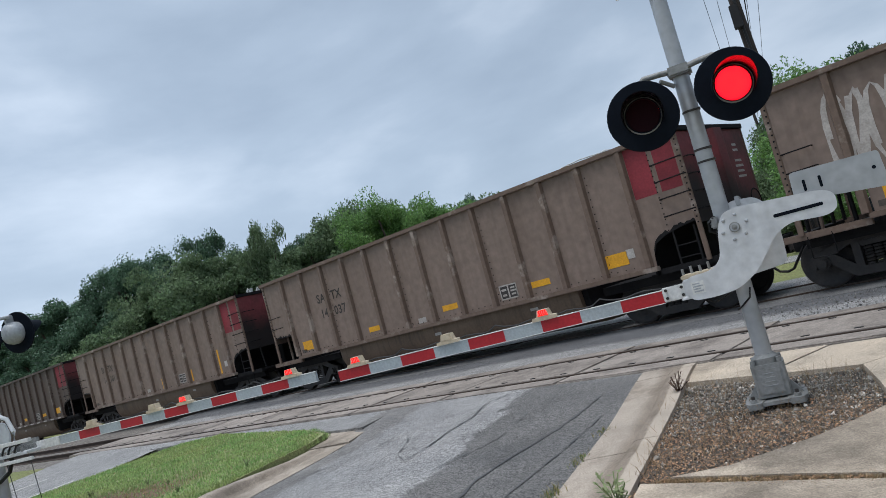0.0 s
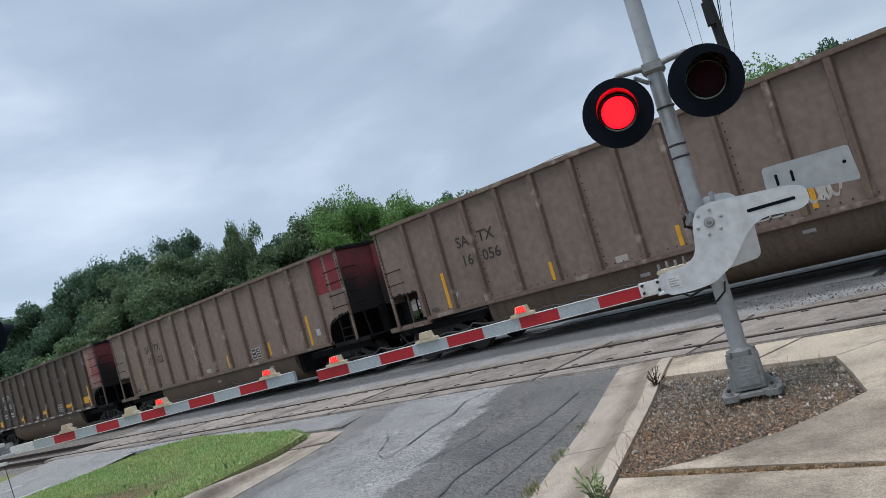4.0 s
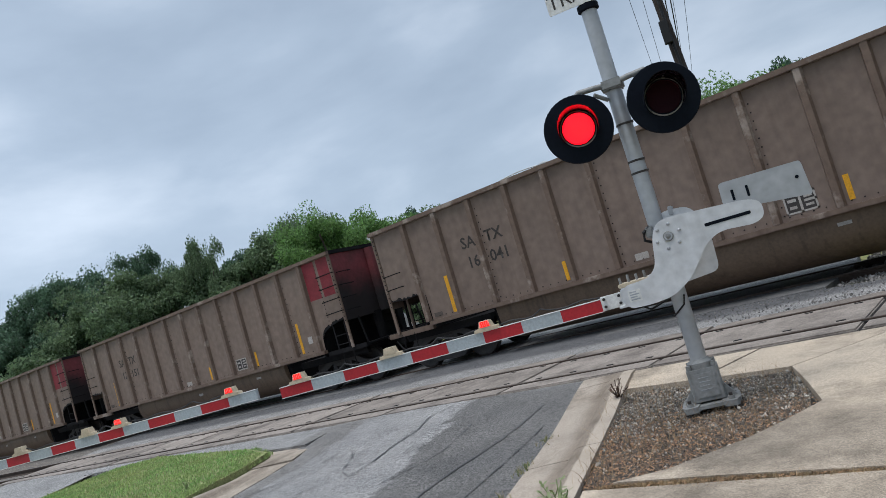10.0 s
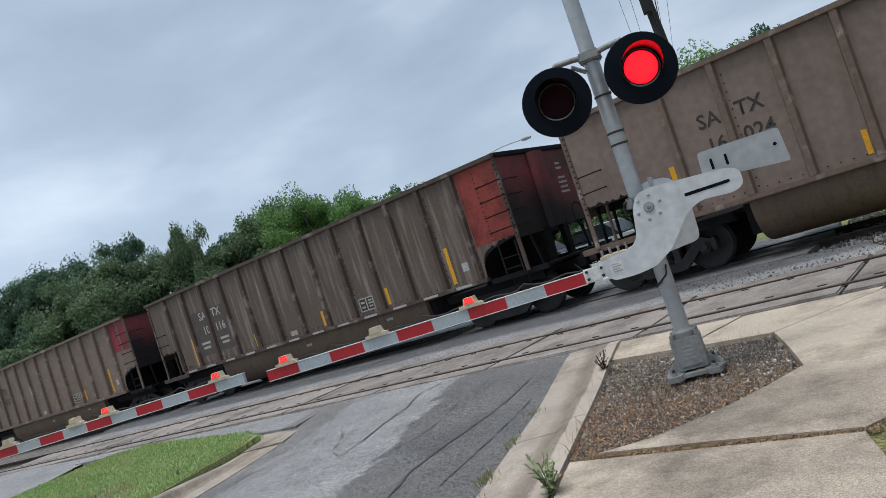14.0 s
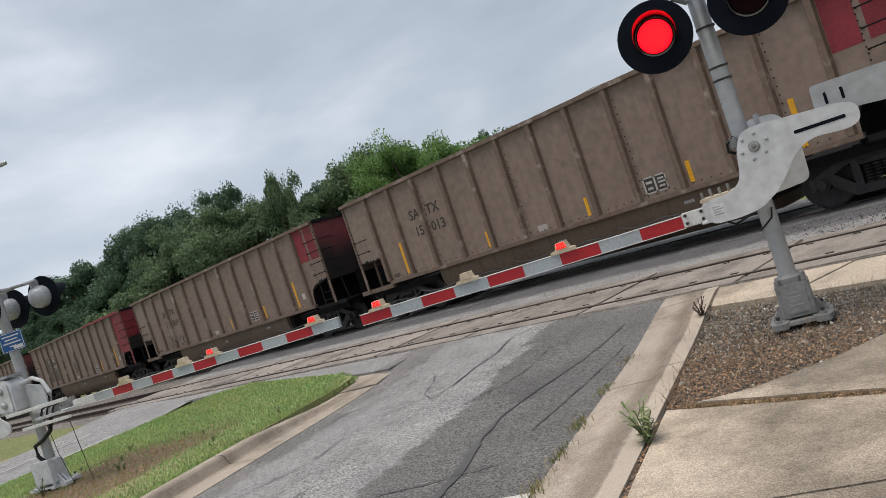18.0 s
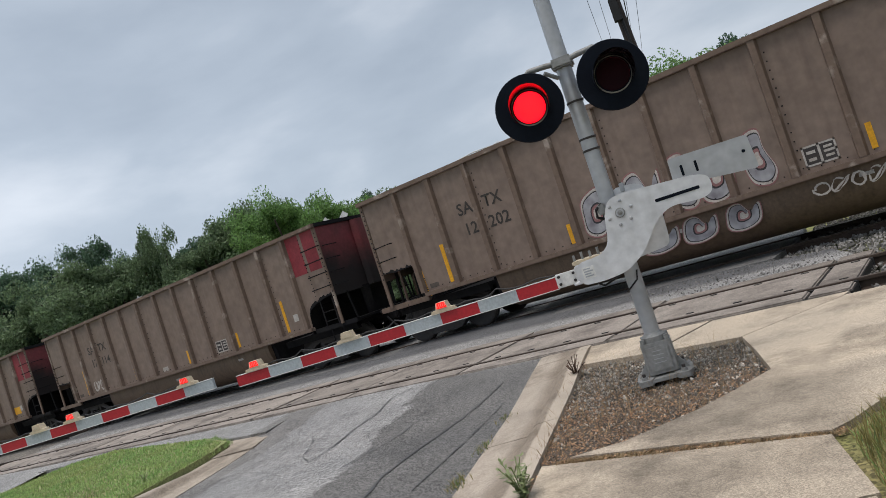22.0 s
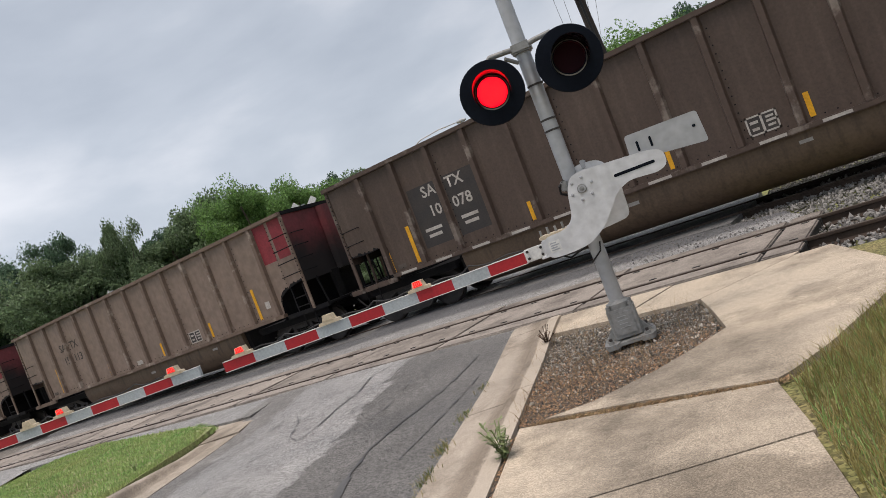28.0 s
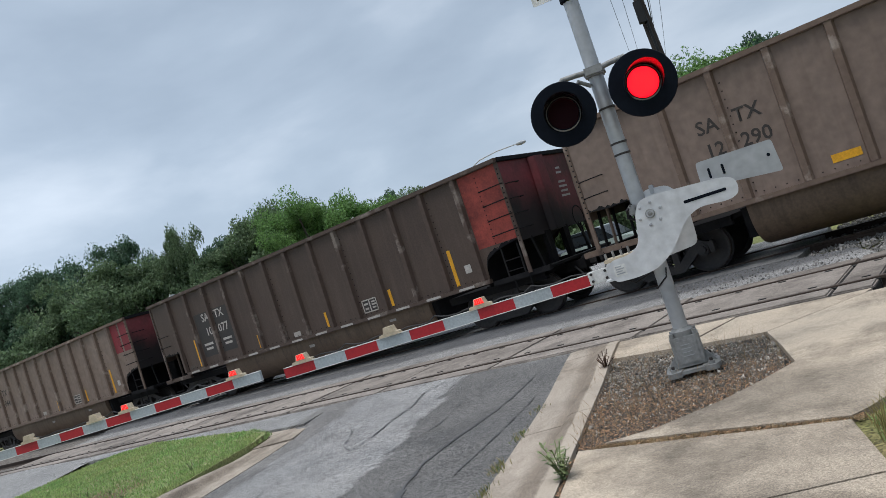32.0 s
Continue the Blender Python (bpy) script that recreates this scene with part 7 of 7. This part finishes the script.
def weed(x, y, z, h, n, seed, leaf, label, dead=False):
    """A weed: a few stems with toothed leaves."""
    rnd = random.Random(seed)
    root = thing("weed", label, "weed", pose(x, y, z))
    for k in range(n):
        a = 2 * math.pi * k / n + rnd.uniform(-0.4, 0.4)
        out, hh = h * rnd.uniform(0.12, 0.5), h * rnd.uniform(0.55, 1.0)
        pts = [(0, 0, 0), (math.cos(a) * out * 0.35, math.sin(a) * out * 0.35, hh * 0.6), (math.cos(a) * out, math.sin(a) * out, hh)]
        part("stem", tube(bmesh.new(), pts, 0.004, 5), leaf, root)
        bm = bmesh.new()
        for j in range(13):
            t = 0.2 + 0.8 * j / 12
            p = Vector(pts[0]).lerp(Vector(pts[1]), min(1, t * 1.6)) if t < 0.62 else Vector(pts[1]).lerp(Vector(pts[2]), (t - 0.62) / 0.38)
            d = Vector((rnd.gauss(0, 1), rnd.gauss(0, 1), rnd.uniform(-0.1, 0.6))).normalized()
            s, w = h * rnd.uniform(0.15, 0.27) * (0.5 if dead else 1), Vector((-d.y, d.x, 0)).normalized() * h * rnd.uniform(0.035, 0.06)
            v = [bm.verts.new(q) for q in (p, p + d * s * 0.4 + w, p + d * s * 0.55 + w * 0.4, p + d * s * 0.75 + w * 0.8, p + d * s, p + d * s * 0.75 - w * 0.8, p + d * s * 0.55 - w * 0.4, p + d * s * 0.4 - w)]
            bm.faces.new(v)
        part("foliage", bm, leaf, root, kind="stuff")


WEED_GREEN = mat("weed_leaf", (0.21, 0.25, 0.11), (0.14, 0.18, 0.075), rough=0.6, grain=12, blotch=8, bump=0)
DEAD = mat("dead_weed", (0.10, 0.055, 0.035), (0.06, 0.035, 0.025), rough=0.85, grain=12, blotch=8, bump=0)
weed(*road_xy(-1.37, 4.78), -0.04, 0.28, 12, 1, WEED_GREEN, "leafy green weed growing between kerb and footpath")
weed(*road_xy(-1.42, 8.35), -0.05, 0.27, 11, 2, DEAD, "dead brown weed beside the kerb", True)
weed(*road_xy(-2.2, 3.05), -0.1, 0.22, 5, 3, WEED_GREEN, "small green weed in the gutter")
weed(-12.35, 3.05, 0.02, 0.24, 7, 4, WEED_GREEN, "leafy weed at the foot of the median signal")
weed(*road_xy(-9.9, 4.6), 0.02, 0.22, 7, 5, WEED_GREEN, "leafy weed on the median")

for k in range(16):
    weed(*road_xy(DRND.uniform(-11.5, -7.6), DRND.uniform(3.5, 9.2)), 0.02, DRND.uniform(0.08, 0.15), 6, 20 + k, WEED_GREEN, "low broad-leaved weed on the grass median")
litter("leaf_litter", scatter(NEAR_MEDIAN, 2600, DRND, 0.033, lambda x, y: DRND.random() < bare(x, y)), 0.022, "brown dead leaves on the worn grass", 12)

# ballast on the open track beside the crossing
rail_bed = [(-1.45, 8.75), (5.5, 8.75), (5.5, 18.6), (-3.4, 18.6), (-3.2, 13.0), (-1.7, 12.2)]
stones("ballast_stones", [(x, y, -0.115 + DRND.uniform(-0.01, 0.03), 0.7 + 0.6 * DRND.random()) for x, y, z, k in scatter(rail_bed, 16000, DRND, 0)], 0.038, BALLAST, "grey ballast stones round the rails", 6)
stones("spilled_stones", [(x, y, 0.0, 0.4 + 0.5 * DRND.random()) for x, y, z, k in scatter([(-4.2, 11.5), (-1.7, 11.5), (-2.4, 13.3), (-6, 13.3)], 420, DRND, 0)], 0.028, BALLAST, "stones spilled beside the crossing", 7)
for k in range(14):
    x = -1.2 + 0.52 * k
    root = thing("railway_tie", "weathered timber tie under the near track", "railway tie", pose(x, NEAR_C, -0.2), "railway ties")
    part("timber", bx(-0.115, 0.115, -1.3, 1.3, -0.06, 0.062), TIE, root, bevel=0.012)
    for s in (-1, 1):
        part("tie_plate", bx(-0.09, 0.09, s * 0.755 - 0.15, s * 0.755 + 0.15, 0.0635, 0.073), RAIL_RUST, root)

# ---- buildings, vehicles and fence beyond the tracks ----
def house():
    root = thing("house", "tan house with a brown shingled roof beyond the fence", "house", pose(-1.7, 26.0, -0.2))
    w, d, e = 14.0, 9.0, 4.0
    for name, b in (("wall", bx(0, w, 0, 0.2, 0, e)), ("wall", bx(0, w, d - 0.2, d, 0, e)), ("wall", prism(bmesh.new(), [(0.2, 0), (d - 0.2, 0), (d - 0.2, e), (d / 2, e + 1.25), (0.2, e)], 0, 0.2, "x")), ("wall", prism(bmesh.new(), [(0.2, 0), (d - 0.2, 0), (d - 0.2, e), (d / 2, e + 1.25), (0.2, e)], w - 0.2, w, "x"))):
        part(name, b, STUCCO, root)
    for a, b, c in ((-0.5, d / 2, 1), (d + 0.5, d / 2, -1)):
        part("roof", prism(bmesh.new(), [(a, e - 0.3), (b, e + 1.5), (b, e + 1.35), (a, e - 0.45)][::c], -0.45, w + 0.45, "x"), SHINGLE, root, "brown shingled roof slope")
    part("eave_board", bx(-0.45, w + 0.45, -0.52, -0.48, e - 0.48, e - 0.26), SIGN_WHITE, root)
    for x in (1.6, 5.4, 9.2):
        win = part("window", bx(x, x + 1.2, -0.03, 0.0, 1.2, 2.6), SIGN_WHITE, root, "white framed window")
        part("pane", bx(x + 0.08, x + 1.12, -0.045, -0.031, 1.28, 1.86), GLASS, win)
        part("pane", bx(x + 0.08, x + 1.12, -0.045, -0.031, 1.94, 2.52), GLASS, win)
    part("porch_roof", prism(bmesh.new(), [(-2.6, 2.45), (0.0, 2.95), (0.0, 2.85), (-2.6, 2.35)], 1.0, 5.0, "x"), SHINGLE, root)
    for x in (1.1, 4.9):
        part("porch_post", bx(x - 0.06, x + 0.06, -2.5, -2.38, 0, 2.37), SIGN_WHITE, root)


house()


def chain_fence(x0, x1, y, h):
    root = thing("fence", "galvanised chain-link fence behind the tracks", "fence", pose(0, y, -0.2))
    n = int((x1 - x0) / 2.4)
    for k in range(n + 1):
        x = x0 + (x1 - x0) * k / n
        part("post", cyl(bmesh.new(), (x, 0, 0), (x, 0, h + 0.05), 0.03, n=8), GALV, root)
    part("top_rail", cyl(bmesh.new(), (x0, 0, h), (x1, 0, h), 0.022, n=8), GALV, root)
    verts, faces = [], []
    x = x0 - h
    while x < x1:
        for s in (0, 1):
            a, b = (x, x + h) if s == 0 else (x + h, x)
            za, zb = 0.03, h
            if min(a, b) < x0 or max(a, b) > x1:
                continue
            k = len(verts)
            verts += [(a, 0.002 * s, za), (a + 0.007, 0.002 * s, za), (b + 0.007, 0.002 * s, zb), (b, 0.002 * s, zb)]
            faces.append((k, k + 1, k + 2, k + 3))
        x += 0.075
    me = bpy.data.meshes.new("chain_link")
    me.from_pydata(verts, [], faces)
    me.materials.append(GALV)
    part("chain_link", me, None, root, "woven wire mesh", kind="stuff")


chain_fence(-4.6, 16.0, 21.0, 1.85)


def vehicle(name, label, paint, m, L=4.5, W=1.8, H=1.5, bus=False):
    root = thing(name, label, name.replace("_", " "), m)
    if bus:
        body = [(0, 0.45), (L, 0.45), (L, 1.3), (L - 0.9, 1.45), (L - 1.0, 2.9), (L - 1.2, 3.0), (0.1, 3.0), (0, 2.9)]
    else:
        body = [(0, 0.35), (L, 0.35), (L, 0.75), (L - 0.25, 0.88), (L * 0.74, 0.95), (L * 0.74, 0.95), (0.12, 0.95), (0, 0.8)]
    part("body", prism(bmesh.new(), rounded(body, 0.12, 4), -W / 2, W / 2, "y"), paint, root, bevel=0.05)
    if bus:
        for s in (-1, 1):
            for k in range(8):
                x = 0.5 + k * (L - 2.2) / 8
                part("window", bx(x, x + 0.78, *sorted((s * (W / 2 + 0.002), s * (W / 2 + 0.012))), 1.85, 2.5), GLASS, root)
            for z in (1.05, 1.5):
                part("rub_rail", bx(0.2, L - 1.1, *sorted((s * (W / 2 + 0.002), s * (W / 2 + 0.03))), z, z + 0.06), CABLE, root)
        for k in range(6):
            part("rear_bar", bx(-0.02, 0.0, -W / 2 + 0.2, W / 2 - 0.2, 1.0 + 0.12 * k, 1.04 + 0.12 * k), CABLE, root)
        part("rear_window", bx(-0.02, 0.0, -0.7, 0.7, 1.9, 2.6), GLASS, root)
    else:
        part("cabin", prism(bmesh.new(), rounded([(0.35, 0.94), (L * 0.74, 0.94), (L * 0.56, H), (0.75, H)], 0.12, 4), -W / 2 + 0.1, W / 2 - 0.1, "y"), GLASS, root, "dark glazed cabin", bevel=0.04)
        part("roof", prism(bmesh.new(), rounded([(0.72, H - 0.05), (L * 0.57, H - 0.05), (L * 0.54, H + 0.02), (0.8, H + 0.02)], 0.03, 3), -W / 2 + 0.14, W / 2 - 0.14, "y"), paint, root, bevel=0.02)
        for s in (-1, 1):
            part("headlight", bx(L - 0.06, L + 0.01, *sorted((s * W * 0.28, s * W * 0.45)), 0.62, 0.76), SIGN_WHITE, root)
            part("tail_light", bx(-0.01, 0.06, *sorted((s * W * 0.3, s * W * 0.46)), 0.66, 0.84), RED_SHEET, root)
    r = 0.48 if bus else 0.33
    for x in (L * 0.2, L * 0.8):
        for s in (-1, 1):
            tyre = part("wheel", cyl(bmesh.new(), (x, s * (W / 2 - 0.22), r), (x, s * (W / 2 + 0.01), r), r, n=20), RUBBER, root, bevel=0.03)
            part("rim", cyl(bmesh.new(), (x, s * (W / 2 + 0.005), r), (x, s * (W / 2 + 0.02), r), r * 0.6, n=16), GALV, tyre)


vehicle("school_bus", "yellow school bus waiting beyond the tracks", BUS_YELLOW, pose(-23.6, 31.5, -0.22, 0, 0, 100), 9.5, 2.4, 3.0, True)
vehicle("car", "white parked car behind the chain-link fence", CAR_WHITE, pose(-7.0, 25.0, -0.2, 0, 0, 12))
vehicle("car", "dark parked car on the far street", CAR_DARK, pose(-26.0, 41.0, -0.2, 0, 0, -20))
vehicle("car", "pale green parked car on the far street", CAR_GREEN, pose(-18.5, 34.0, -0.2, 0, 0, -8), H=1.65)


def far_lamp():
    root = thing("street_lamp", "grey street lamp beside the far street", "street lamp", pose(-25.6, 38.0, -0.2), "street lamps")
    part("pole", cyl(bmesh.new(), (0, 0, 0), (0, 0, 7.4), 0.10, 0.06, 12), GALV, root, smooth=True)
    part("arm", tube(bmesh.new(), [(0, 0, 7.2), (0.9, 0.3, 7.65), (2.0, 0.75, 7.8), (3.1, 1.2, 7.8)], 0.035, 8), GALV, root)
    part("lantern", lathe(bmesh.new(), [(0.02, -0.32), (0.08, -0.28), (0.13, 0.0), (0.09, 0.25), (0.02, 0.32)], 12, Matrix.Translation((3.4, 1.32, 7.78)) @ pose(0, 0, 0, 90, 0, -68)), LAMP_BACK, root)


far_lamp()
# the side street that bends away behind the tracks
solid("far_street", prism(bmesh.new(), [(-40, 36.6), (-14, 28.5), (2, 23.6), (14, 22.4), (14, 24.2), (2, 25.4), (-13, 31.5), (-40, 40.6)], -0.25, -0.195), ASPHALT, "grey side street beyond the tracks", "street", kind="structure")


# ---- what moves ----
def train_x(t):
    """Where the rear corner of the car numbered 0 stands at t seconds; the train slows a little."""
    return -20.80 + 13.7912 * t - 0.0066 * t * t


def motions():
    for k, car in TRAIN:
        walk(car, [(t, pose(train_x(t) - PITCH * k, FAR_C, 0.02)) for t in range(0, 33, 4)])

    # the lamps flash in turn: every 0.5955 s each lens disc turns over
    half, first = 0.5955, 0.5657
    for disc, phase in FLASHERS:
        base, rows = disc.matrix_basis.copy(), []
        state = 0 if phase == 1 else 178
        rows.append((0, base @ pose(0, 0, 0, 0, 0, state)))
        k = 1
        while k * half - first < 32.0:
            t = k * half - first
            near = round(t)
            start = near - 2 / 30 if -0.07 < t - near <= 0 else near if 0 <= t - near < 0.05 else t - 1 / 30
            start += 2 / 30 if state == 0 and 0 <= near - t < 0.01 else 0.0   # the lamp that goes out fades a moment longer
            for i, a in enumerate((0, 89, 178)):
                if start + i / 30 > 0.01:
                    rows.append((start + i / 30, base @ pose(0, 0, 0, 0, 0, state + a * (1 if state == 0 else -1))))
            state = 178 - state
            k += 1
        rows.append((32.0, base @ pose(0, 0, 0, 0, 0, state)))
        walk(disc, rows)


motions()
